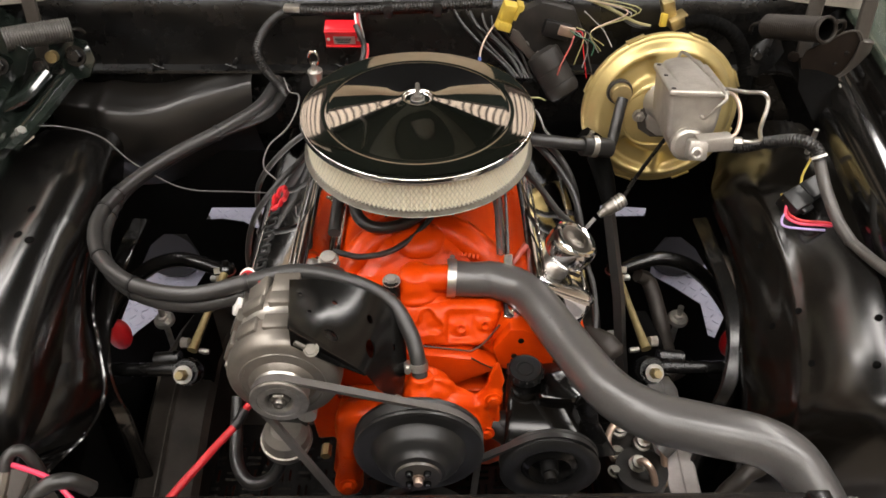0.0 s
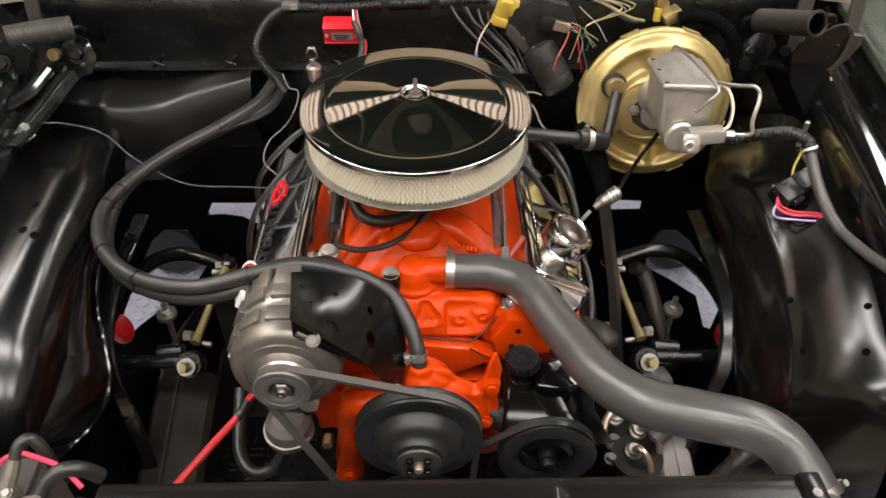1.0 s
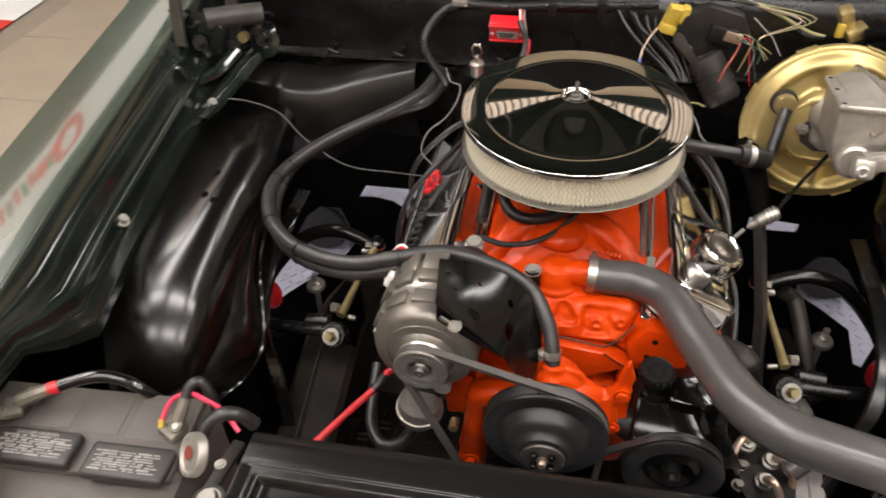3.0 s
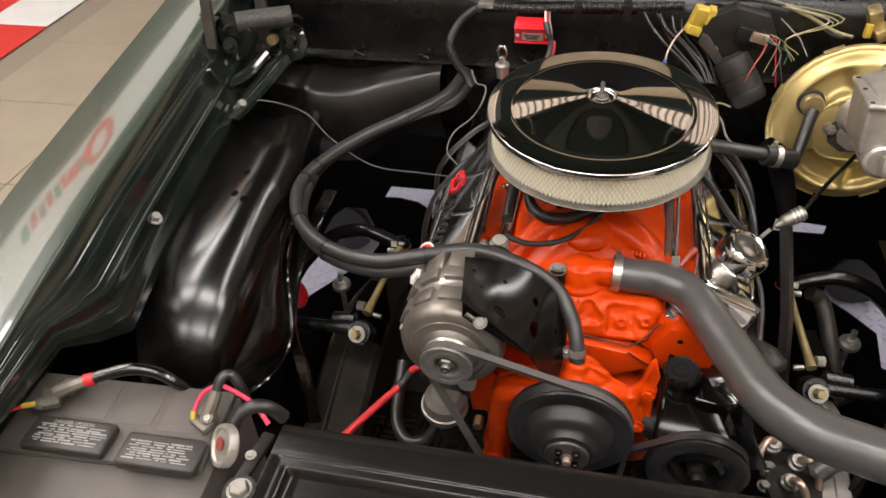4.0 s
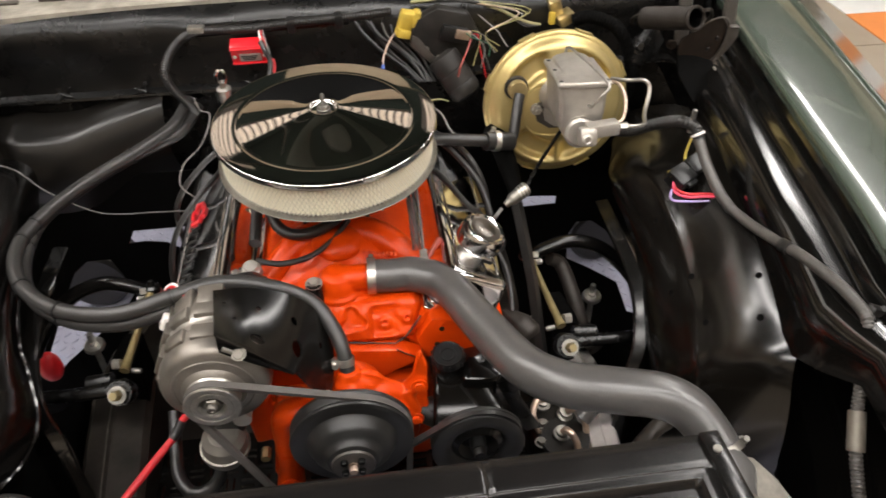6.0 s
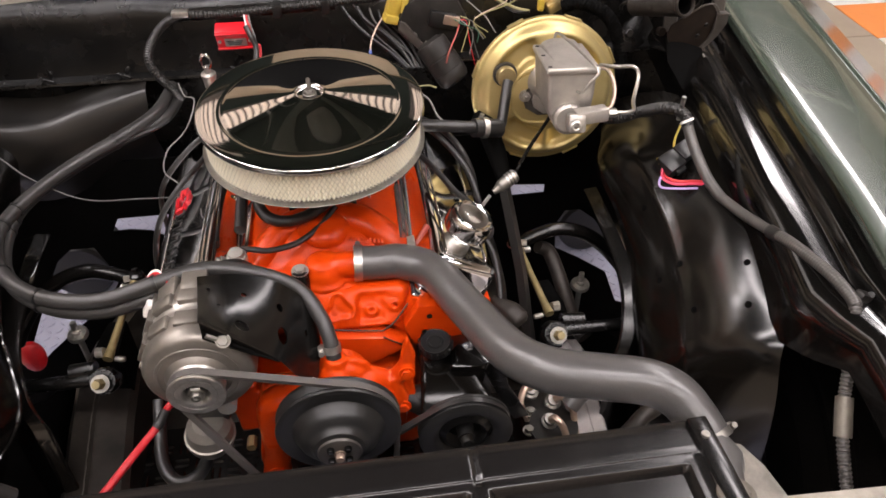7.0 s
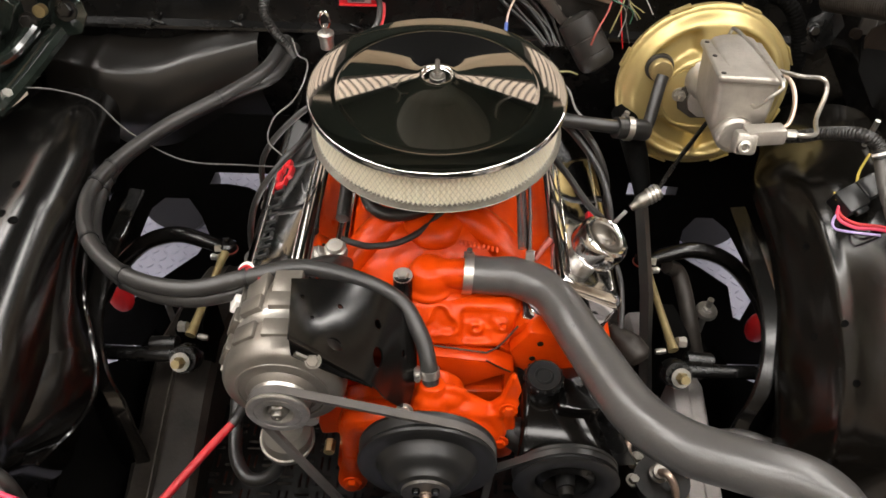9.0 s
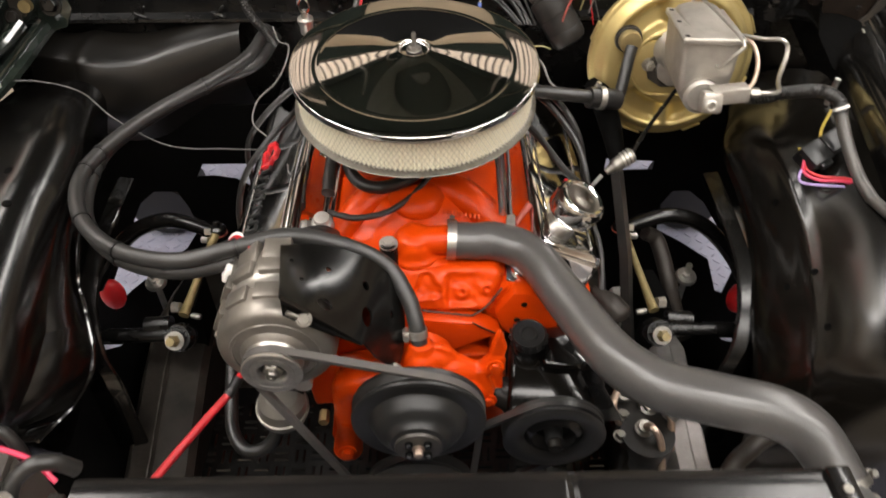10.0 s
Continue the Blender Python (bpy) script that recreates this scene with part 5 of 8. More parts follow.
part("rear_housing", lathe([(0.0715, 0.032), (0.0725, 0.034), (0.072, 0.05), (0.069, 0.072), (0.064, 0.086), (0.05, 0.094), (0, 0.096)], AXC, (0, 1, 0), 72), M_CASE, al)
for k in range(6):
    deg = 92 + 32 * k
    for y0, y1, h in ((-0.012, 0.012, 0.0760), (0.030, 0.052, 0.0765), (0.052, 0.088, 0.0735)):
        if k > 4 and y0 > 0:
            continue
        b = box((0.031 if k % 2 else 0.034, y1 - y0, 0.012), (0, (y0 + y1) / 2, h - 0.0050), (4.0 if y0 > 0.04 else 0, 0, 0), bevel=0.0022, seg=2)
        bmesh.ops.transform(b, matrix=Matrix.Translation(AXC) @ Matrix.Rotation(-radians(deg) + math.pi / 2, 4, "Y"), verts=b.verts)
        part("rib", b, M_CASE, al)
for deg in (262, 352):
    b = join(bolt((0.064 * math.cos(radians(deg)), -0.030, 0.064 * math.sin(radians(deg))), (0, -1, 0), 0.0035, 0.004, 1.2))
    bmesh.ops.translate(b, verts=b.verts, vec=AXC)
    part("case_bolt", b, M_ZINC, al)
part("pulley", lathe([(0.0145, 0.004), (0.0150, -0.003), (0.0165, -0.006), (0.0175, -0.0105), (0.019, -0.0115), (0.026, -0.0110), (0.0262, -0.0100), (0.0275, -0.0100), (0.0278, -0.0112), (0.0350, -0.0112), (0.0365, -0.010), (0.0365, -0.008), (0.030, 0.002), (0.0365, 0.012), (0.0365, 0.014), (0.012, 0.014), (0.012, 0.004)], (AX[0], -0.372, AX[2]), (0, 1, 0), 48), M_STEEL, al, "grey zinc pulley")
part("pulley_hub", lathe([(0, 0.004), (0.0148, 0.004), (0.0148, 0.002), (0, 0.002)], (AX[0], -0.372, AX[2]), (0, 1, 0), 30), M_DIRTY, al)
part("pulley_nut", join(lathe([(0, -0.010), (0.0108, -0.010), (0.0128, -0.008), (0.0128, 0.003), (0, 0.003)], (AX[0], -0.372, AX[2]), (0, 1, 0), 6), lathe([(0.0028, -0.014), (0.0035, -0.0165), (0.0062, -0.0165), (0.0072, -0.0145), (0.0072, -0.009), (0, -0.009)], (AX[0], -0.372, AX[2]), (0, 1, 0), 18)), M_ZINC, al, "zinc hex nut on the shaft")
part("mount_ear", join(box((0.030, 0.05, 0.045), (AX[0] + 0.012, AX[1] + 0.0, AX[2] - 0.078), (0, 10, 0), bevel=0.008), lathe([(0, -0.03), (0.013, -0.03), (0.013, 0.03), (0, 0.03)], (AX[0] + 0.016, AX[1], AX[2] - 0.098), (0, 1, 0), 20)), M_ALU, al)
part("plug", box((0.016, 0.02, 0.024), (-0.236, -0.243, 0.845), (0, 30, 10), bevel=0.003), M_WHITE, al, "white wiring plug")
for d, m_ in ((0.0, M_REDWIRE), (0.006, M_REDWIRE), (0.011, M_WHITE)):
    part("pigtail", tube([(-0.236, -0.238 + d, 0.855), (-0.236, -0.225 + d, 0.875), (-0.222, -0.225 + d, 0.885), (-0.205, -0.235, 0.880)], 0.002, 6), m_, al)
# round cup below the alternator
cupt = thing("fuel_pump", (-0.165, -0.31, 0.66), "round bare metal fuel pump bowl", "fuel pump")
part("bowl", lathe([(0, -0.045), (0.016, -0.044), (0.028, -0.036), (0.034, -0.024), (0.0345, -0.014), (0.037, -0.013), (0.037, -0.007), (0.0345, -0.006), (0.032, 0.012), (0.022, 0.022), (0, 0.024)], (-0.190, -0.310, 0.650), (0.1, -0.1, 1), 36), M_CASE, cupt)
part("bracket", box((0.05, 0.03, 0.06), (-0.175, -0.29, 0.695), (0, 15, 0), bevel=0.004), M_SATIN, cupt)
# stamped alternator bracket
ab = thing("alternator_bracket", (-0.10, -0.28, 0.78), "gloss black stamped alternator bracket with lightening holes", "bracket")


B_BACK = spline([(-0.164, -0.245, 0.895), (-0.115, -0.243, 0.892), (-0.066, -0.243, 0.873), (-0.034, -0.245, 0.842), (-0.018, -0.250, 0.811)], 20)
B_FRONT = spline([(-0.147, -0.348, 0.914), (-0.106, -0.348, 0.876), (-0.064, -0.347, 0.833), (-0.044, -0.343, 0.79), (-0.022, -0.331, 0.752)], 20)


def bracket_point(u, v):
    """u runs along x from the case to the pump, v from the back to the front edge."""
    k = min(int(u * 80), 79)
    f = u * 80 - k
    p = B_BACK[k].lerp(B_BACK[k + 1], f).lerp(B_FRONT[k].lerp(B_FRONT[k + 1], f), v)
    bulge = math.sin(math.pi * v)
    return p + Vector((0.006 * u * bulge, 0, 0.0015 * bulge * math.sin(math.pi * min(1, 0.1 + u))))


HOLES = ((0.07, 0.30, 0.014, 0.034), (0.13, 0.58, 0.014, 0.034), (0.29, 0.33, 0.016, 0.036), (0.27, 0.80, 0.045, 0.065), (0.52, 0.36, 0.026, 0.055), (0.54, 0.70, 0.045, 0.105), (0.80, 0.45, 0.018, 0.05))
NU, NV = 80, 44


def hole_fix(u, v):
    """Brings a grid point inside a hole out to its rim."""
    for hu, hv, ru, rv in HOLES:
        d = math.hypot((u - hu) / ru, (v - hv) / rv)
        if d < 1:
            k = 1 / max(d, 0.05)
            return hu + (u - hu) * k, hv + (v - hv) * k, True
    return u, v, False


bm = bmesh.new()
fixed = [[hole_fix(i / NU, j / NV) for j in range(NV + 1)] for i in range(NU + 1)]
grid = [[bm.verts.new(bracket_point(min(1, max(0, f[0])), f[1])) for f in col] for col in fixed]
for i in range(NU):
    for j in range(NV):
        if fixed[i][j][2] and fixed[i + 1][j][2] and fixed[i + 1][j + 1][2] and fixed[i][j + 1][2]:
            continue
        bm.faces.new((grid[i][j], grid[i + 1][j], grid[i + 1][j + 1], grid[i][j + 1]))
bmesh.ops.delete(bm, geom=[v for v in bm.verts if not v.link_faces], context="VERTS")
bmesh.ops.recalc_face_normals(bm, faces=bm.faces)
bmesh.ops.solidify(bm, geom=list(bm.faces), thickness=0.003)
part("stamping", bm, M_BRK, ab, sharp=60)
rows = []
for k in range(41):
    u = k / 40 * 0.52
    p = bracket_point(u, 1.0)
    h = 0.029 * (1 - (u / 0.56) ** 1.5)
    rows.append([p + Vector((0, 0.003, 0.0005)), p + Vector((0, -0.001, -0.0005)), p + Vector((0, -0.0025, -0.003)), p + Vector((-0.001, -0.003, -h)), p + Vector((-0.001, -0.001, -h - 0.001)), p + Vector((-0.001, 0.0, -h + 0.002))])
part("front_flange", loft(rows), M_BRK, ab, sharp=50)


def slot(u0, u1, drop, r):
    a_, b_ = bracket_point(u0, 1.0) + Vector((0, -0.0034, -drop)), bracket_point(u1, 1.0) + Vector((0, -0.0034, -drop * 0.85))
    return tube([a_, a_.lerp(b_, 0.5), b_], r, 8, smooth=2)


part("adjust_slot", slot(0.025, 0.13, 0.019, 0.0034), M_ZINC, ab, "bare metal edge of the slot")
# Solid bar; the opening's shade is put into its black.
part("adjust_slot", slot(0.19, 0.33, 0.014, 0.0032), M_DEEP, ab, "dark bar for the slot opening")
part("adjust_bolt", bolt((-0.124, -0.352, 0.880), (0.04, -0.8, 0.7), 0.0068, 0.006, 1.4), M_ZINC, ab)
part("lower_bolt", join(bolt((-0.027, -0.336, 0.757), (0.0, -0.8, 0.6), 0.0075, 0.018, 1.5)), M_STEEL, ab)
part("post", tube([(-0.039, -0.160, 0.813), (-0.039, -0.168, 0.79), (-0.036, -0.205, 0.745)], [0.0125, 0.0135, 0.0135], 16, 4), M_SATIN, ab)
part("post_bolt", bolt((-0.039, -0.160, 0.812), (0, -0.1, 1), 0.0078, 0.009, 1.7), M_ALU, ab)
# Black sheet added behind the holes, for the dark seen through them.
part("rear_web", plate([(-0.095, 0.72), (-0.018, 0.72), (-0.014, 0.80), (-0.05, 0.855), (-0.095, 0.865)], 0.004, xz(-0.244, 0.004), bevel=0.001), M_BLACK, ab)

# brake booster
bo = thing("brake_booster", (0.422, 0.25, 0.75), "round gold zinc brake booster with pressed crescents", "brake booster")
TB = math.radians(8.4)
BM4 = Matrix.Translation((0.422, 0.20, 0.888)) @ Matrix.Rotation(-TB, 4, "X")


def on_booster(bm):
    bmesh.ops.transform(bm, matrix=BM4, verts=bm.verts)
    return bm


rows = []
prof = [(0.0, -0.030), (0.03, -0.030), (0.045, -0.030), (0.056, -0.029)] + [(0.060 + 0.0025 * q, -0.0285 + 0.00042 * q) for q in range(21)] + [(0.114, -0.0185), (0.118, -0.016), (0.1235, -0.008), (0.127, -0.001), (0.130, 0.0), (0.1355, 0.0), (0.1372, 0.003), (0.1372, 0.011), (0.133, 0.014), (0.128, 0.03), (0.10, 0.06), (0.05, 0.075), (0.0, 0.078)]
for r, d in prof:
    row = []
    for k in range(180):
        a = 2 * math.pi * k / 180
        dep = 0.0
        for a0, w in ((radians(50), 0.42), (radians(130), 0.42), (radians(-60), 0.45), (radians(-120), 0.45)):
            da = (a - a0 + math.pi) % (2 * math.pi) - math.pi
            dep += math.exp(-(da / w) ** 8) * math.exp(-((r - 0.088) / 0.020) ** 8)
        row.append((max(r, 0.0004) * math.cos(a), d + (0.020 * dep if d < 0 else 0), max(r, 0.0004) * math.sin(a)))
    rows.append(row)
part("shell", on_booster(loft(rows, closed=True)), M_GOLD, bo, sharp=70)
for k in range(8):
    a = radians(20 + 45 * k)
    t = box((0.032, 0.014, 0.003), (0, 0.006, 0.1382), bevel=0.001)
    bmesh.ops.transform(t, matrix=Matrix.Rotation(a, 4, "Y"), verts=t.verts)
    part("crimp_tab", on_booster(t), M_GOLD, bo)
dia = [(-0.085, 0.0), (-0.078, 0.024), (-0.045, 0.045), (0.045, 0.045), (0.078, 0.024), (0.085, 0), (0.078, -0.024), (0.045, -0.045), (-0.045, -0.045), (-0.078, -0.024)]
part("mount_flange", on_booster(plate(dia, 0.006, xz(-0.036, 0.006), bevel=0.002)), M_GOLD, bo, "gold mounting boss")
# Grime and the shadow inside the bead share this plate's dark colour.
part("inner_plate", on_booster(plate([(x * 0.70 + 0.010, z * 0.72) for x, z in dia], 0.004, xz(-0.0395, 0.004), bevel=0.001)), M_HINGE, bo, "dark inner plate")
part("stud", on_booster(join(bolt((-0.046, -0.036, 0.006), (0, -1, 0), 0.0085, 0.010, 1.35), lathe([(0, 0.0), (0.004, 0.0), (0.004, 0.018), (0, 0.018)], (-0.046, -0.036, 0.006), (0, -1, 0), 12))), M_STEEL, bo)
part("flange_bead", on_booster(tube([(x * 0.86, -0.0355, z * 1.1 + 0.004) for x, z in dia + dia[:1]], 0.0028, 8, 4)), M_GOLD, bo)
part("check_valve", on_booster(join(lathe([(0.017, 0.0), (0.018, 0.016), (0.016, 0.02), (0, 0.02)], (-0.082, -0.024, 0.045), (0, -1, 0), 26))), M_BRASS, bo, "yellow check valve")
part("valve_grommet", on_booster(lathe([(0.0185, -0.002), (0.0225, 0.0), (0.0215, 0.006), (0.018, 0.007)], (-0.082, -0.024, 0.045), (0, -1, 0), 26)), M_RUBBER, bo)
# master cylinder
mc = thing("master_cylinder", (0.41, 0.05, 0.9), "cast aluminium brake master cylinder with bail wire lid", "master cylinder")
MC = pose(0.410, 0.058, 0.975, -8.4, 0, -4)


def on_mc(bm):
    bmesh.ops.transform(bm, matrix=MC, verts=bm.verts)
    return bm


def cast_box(x0, x1, y0, y1, z0, z1, inset):
    rows = []
    for z, k in ((z0, inset), (z0 + 0.012, inset * 0.4), ((z0 + z1) / 2, inset * 0.15), (z1, 0)):
        pts = []
        for cx, cy, a0 in ((x1 - k - 0.008, y1 - k - 0.008, 0), (x0 + k + 0.008, y1 - k - 0.008, 90), (x0 + k + 0.008, y0 + k + 0.008, 180), (x1 - k - 0.008, y0 + k + 0.008, 270)):
            for q in range(4):
                a = radians(a0 + 30 * q)
                pts.append((cx + 0.008 * math.cos(a), cy + 0.008 * math.sin(a), z))
        rows.append(pts)
    return loft(rows, closed=True, caps=True)


part("reservoir", on_mc(cast_box(-0.039, 0.039, -0.062, 0.060, -0.036, 0.040, 0.010)), M_ALU, mc)
part("lid_rim", on_mc(box((0.086, 0.131, 0.010), (0, -0.001, 0.045), bevel=0.004, seg=3)), M_ALU, mc)
hump = loft([[(0.031 * math.cos(math.pi * k / 16) * w, y, 0.0495 + h * math.sin(math.pi * k / 16) ** 0.8) for k in range(17)] for y, h, w in ((-0.040, 0.0, 0.75), (-0.028, 0.002, 0.8), (-0.005, 0.0065, 0.86), (0.020, 0.011, 0.93), (0.038, 0.0135, 1.0), (0.052, 0.0135, 1.0), (0.057, 0.011, 0.98), (0.060, 0.0, 0.95))])
part("lid_crown", on_mc(hump), M_ALU, mc, sharp=50)
for x, y in ((-0.036, -0.058), (0.036, -0.058), (-0.036, 0.0), (-0.037, 0.05)):
    part("lid_dimple", on_mc(lathe([(0, 0.0012), (0.0032, 0.0012), (0.0036, 0), (0, 0)], (x, y, 0.0498), (0, 0, 1), 10)), M_DIRTY, mc)
part("bail_wire", tube([(0.407, 0.126, 1.0150), (0.407, 0.120, 1.0330), (0.409, 0.112, 1.0410), (0.418, 0.075, 1.0425), (0.4275, 0.035, 1.0410), (0.436, -0.006, 1.0385), (0.439, -0.017, 1.0340), (0.437, -0.0195, 1.0290), (0.427, -0.020, 1.0180), (0.418, -0.018, 1.0020), (0.415, -0.014, 0.9980), (0.414, -0.006, 0.9970)], 0.0024, 10, 5), M_STEEL, mc)
part("bore", on_mc(join(lathe([(0.026, -0.11), (0.026, 0.05), (0.036, 0.07)], (-0.002, 0.045, -0.034), (0, 1, 0), 24), lathe([(0, -0.112), (0.02, -0.112), (0.0255, -0.108)], (-0.002, 0.045, -0.034), (0, 1, 0), 24))), M_ALU, mc)
part("valve_block", on_mc(join(box((0.052, 0.026, 0.022), (0.028, -0.084, -0.020), (0, -6, 4), bevel=0.004), box((0.028, 0.026, 0.030), (0.004, -0.090, -0.030), (-15, 0, 0), bevel=0.005))), M_ALU, mc)
part("port_plug", on_mc(lathe([(0.004, 0.002), (0.006, 0.004), (0.009, 0.003), (0.0095, 0)], (0.0, -0.107, -0.029), (0, -1, 0.3), 18)), M_STEEL, mc)
part("line_nut", on_mc(lathe([(0, 0), (0.007, 0), (0.007, 0.012), (0.004, 0.014), (0, 0.014)], (0.056, -0.084, -0.018), (1, 0, 0.05), 6)), M_STEEL, mc)
part("flange", on_booster(plate([(x * 0.55 + 0.012, z * 0.62) for x, z in dia], 0.010, xz(-0.046, 0.01), bevel=0.002)), M_ALU, mc)
solo("brake_line", tube([(0.474, -0.030, 0.968), (0.492, -0.028, 0.966), (0.508, -0.015, 0.962), (0.520, 0.02, 0.960), (0.535, 0.05, 0.985), (0.528, 0.06, 0.998), (0.505, 0.07, 0.995), (0.485, 0.10, 0.985)], 0.0032, 8, 6), M_STEEL, "bent steel brake line", "pipe")
solo("brake_line", tube([(0.462, 0.00, 0.955), (0.480, 0.01, 0.958), (0.492, 0.04, 0.975), (0.488, 0.07, 0.99), (0.470, 0.09, 0.985)], 0.0032, 8, 6), M_COPPER, "bent copper brake line", "pipe")

# power steering pump
ps = thing("power_steering_pump", (0.18, -0.3, 0.58), "black power steering pump with belt pulley", "power steering pump")
part("pulley", lathe([(0, -0.012), (0.008, -0.012), (0.0085, -0.004), (0.012, -0.003), (0.013, 0.016), (0.026, 0.020), (0.033, 0.017), (0.040, 0.008), (0.047, 0.0015), (0.053, 0.0), (0.067, 0.0), (0.070, 0.002), (0.062, 0.010), (0.070, 0.018), (0.070, 0.022), (0, 0.022)], (0.184, -0.370, 0.645), (0, 1, 0), 56), M_PULLEY, ps)
part("shaft_end", lathe([(0.004, -0.024), (0.0085, -0.024), (0.0095, -0.022), (0.0095, -0.01), (0, -0.01)], (0.184, -0.360, 0.645), (0, 1, 0), 18), M_DIRTY, ps)
part("canister", loft([[(0.204 + w * math.cos(a) / max(abs(math.cos(a)), abs(math.sin(a))) ** 0.62, -0.262 + w * math.sin(a) / max(abs(math.cos(a)), abs(math.sin(a))) ** 0.62, z) for a in [2 * math.pi * q / 40 for q in range(40)]] for z, w in ((0.58, 0.036), (0.704, 0.036), (0.711, 0.0345), (0.7135, 0.031), (0.7138, 0.001))], closed=True), M_BLACK, ps, "gloss black fluid canister", sharp=60)
part("shroud", loft([[(x0, y, 0.58), (x0, y, z - 0.008), (x0 + 0.003, y, z - 0.002), (x0 + 0.009, y, z), (x1 - 0.009, y, z), (x1 - 0.003, y, z - 0.002), (x1, y, z - 0.008), (x1, y, 0.58)] for y, x0, x1, z in ((-0.245, 0.130, 0.205, 0.700), (-0.28, 0.128, 0.208, 0.699), (-0.292, 0.126, 0.213, 0.696), (-0.338, 0.121, 0.235, 0.678), (-0.345, 0.122, 0.235, 0.670), (-0.348, 0.124, 0.233, 0.655))], closed=True, caps=True), M_GREASE, ps, "gloss black front cover", sharp=50)
part("collar", lathe([(0.045, 0.0), (0.044, -0.012), (0.036, -0.02), (0.03, -0.022)], (0.184, -0.346, 0.645), (0, 1, 0), 36), M_SATIN, ps)
part("neck", lathe([(0.020, -0.035), (0.019, 0.006)], (0.153, -0.260, 0.720), (-0.05, -0.1, 1), 24), M_SATIN, ps)
cap = part("filler_cap", lathe([(0.021, -0.004), (0.0245, -0.003), (0.025, 0.008), (0.0225, 0.012), (0.021, 0.0105), (0.013, 0.010), (0.012, 0.0115), (0.010, 0.0115), (0.009, 0.010), (0, 0.010)], (0.153, -0.261, 0.728), (-0.05, -0.1, 1), 36), M_PLASTIC, ps, "ribbed black filler cap")
for k in range(16):
    a = 2 * math.pi * k / 16
    part("grip", box((0.004, 0.003, 0.009), (0.153 + 0.0253 * math.cos(a), -0.261 + 0.0253 * math.sin(a), 0.731), (0, 0, math.degrees(a)), bevel=0.001), M_PLASTIC, cap)
part("brace", plate([(0.222, 0.70), (0.235, 0.735), (0.246, 0.735), (0.262, 0.66), (0.30, 0.58), (0.275, 0.575), (0.25, 0.63)], 0.006, xz(-0.30, 0.006), bevel=0.002), M_SATIN, ps)
part("brace_bolt", bolt((0.236, -0.232, 0.70), (0.3, -1, 0.3), 0.010, 0.010), M_STEEL, ps)
part("body_bolt", bolt((0.226, -0.349, 0.665), (0, -1, 0), 0.006, 0.010, 1.3), M_STEEL, ps)

# hoses
rh = thing("radiator_hose", (0.26, -0.39, 0.77), "thick grey-black molded upper radiator hose", "hose")
part("hose", tube([(0.046, -0.146, 0.806), (0.080, -0.147, 0.804), (0.115, -0.146, 0.801), (0.160, -0.174, 0.80), (0.202, -0.263, 0.80), (0.241, -0.357, 0.81), (0.284, -0.406, 0.82), (0.342, -0.434, 0.830), (0.396, -0.452, 0.832), (0.428, -0.470, 0.824), (0.447, -0.495, 0.809), (0.459, -0.522, 0.795)], [0.0262, 0.0262, 0.0275, 0.0285, 0.0295, 0.030, 0.0305, 0.030, 0.0295, 0.029, 0.0275, 0.0262], 28), M_HOSE, rh)
part("clamp", clamp((0.049, -0.146, 0.8055), (1, -0.03, -0.05), 0.0268, 0.013), M_STEEL, rh, "worm-drive hose clamp")
part("clamp", clamp((0.4585, -0.521, 0.7955), (0.38, -0.80, -0.45), 0.0272, 0.010), M_ZINC, rh, "worm-drive hose clamp")
h1 = thing("heater_hose", (-0.2, -0.1, 0.76), "black rubber heater hose looping to the firewall", "hose", "heater hoses")
P1 = [(0.004, -0.301, 0.768), (0.001, -0.288, 0.79), (-0.010, -0.262, 0.815), (-0.038, -0.230, 0.842), (-0.091, -0.219, 0.868), (-0.16, -0.212, 0.879), (-0.225, -0.229, 0.876), (-0.30, -0.24, 0.864), (-0.386, -0.212, 0.856), (-0.455, -0.147, 0.852), (-0.488, -0.062, 0.85), (-0.475, 0.018, 0.85), (-0.422, 0.107, 0.855), (-0.345, 0.175, 0.868), (-0.295, 0.245, 0.872), (-0.275, 0.34, 0.875)]
part("hose", tube(P1, 0.0108, 18, 8), M_HEATER, h1)
part("clamp", clamp((0.002, -0.293, 0.781), (-0.05, 0.4, 1), 0.0116, 0.011), M_STEEL, h1, "worm-drive hose clamp")
h2 = thing("heater_hose", (-0.2, -0.1, 0.75), "black rubber heater hose running beside another", "hose", "heater hoses")
P2 = [(-0.120, -0.130, 0.800), (-0.132, -0.165, 0.840), (-0.165, -0.196, 0.856)] + [(x + (0.004 if x < -0.36 else 0.0), y + 0.002, z - 0.0215) for x, y, z in P1[6:11]] + [(x - 0.005, y + 0.014, z - 0.014) for x, y, z in P1[11:14]] + [(-0.285, 0.250, 0.856), (-0.262, 0.34, 0.86)]
part("hose", tube(P2, 0.0108, 18, 8), M_HEATER, h2)
for P, own in ((P1, h1), (P2, h2)):
    c = spline(P, 8)
    for at in ((-0.225, -0.22), (-0.448, -0.148), (-0.478, -0.03), (-0.47, 0.0), (-0.39, -0.21), (-0.35, 0.16)):
        k = min(range(1, len(c) - 1), key=lambda q: (c[q].x - at[0]) ** 2 + (c[q].y - at[1]) ** 2)
        part("cable_tie", lathe([(0.0107, -0.0022), (0.0122, -0.0022), (0.0122, 0.0022), (0.0107, 0.0022)], c[k], c[k + 1] - c[k - 1], 24, closed=True), M_PLASTIC, own, "black cable tie")

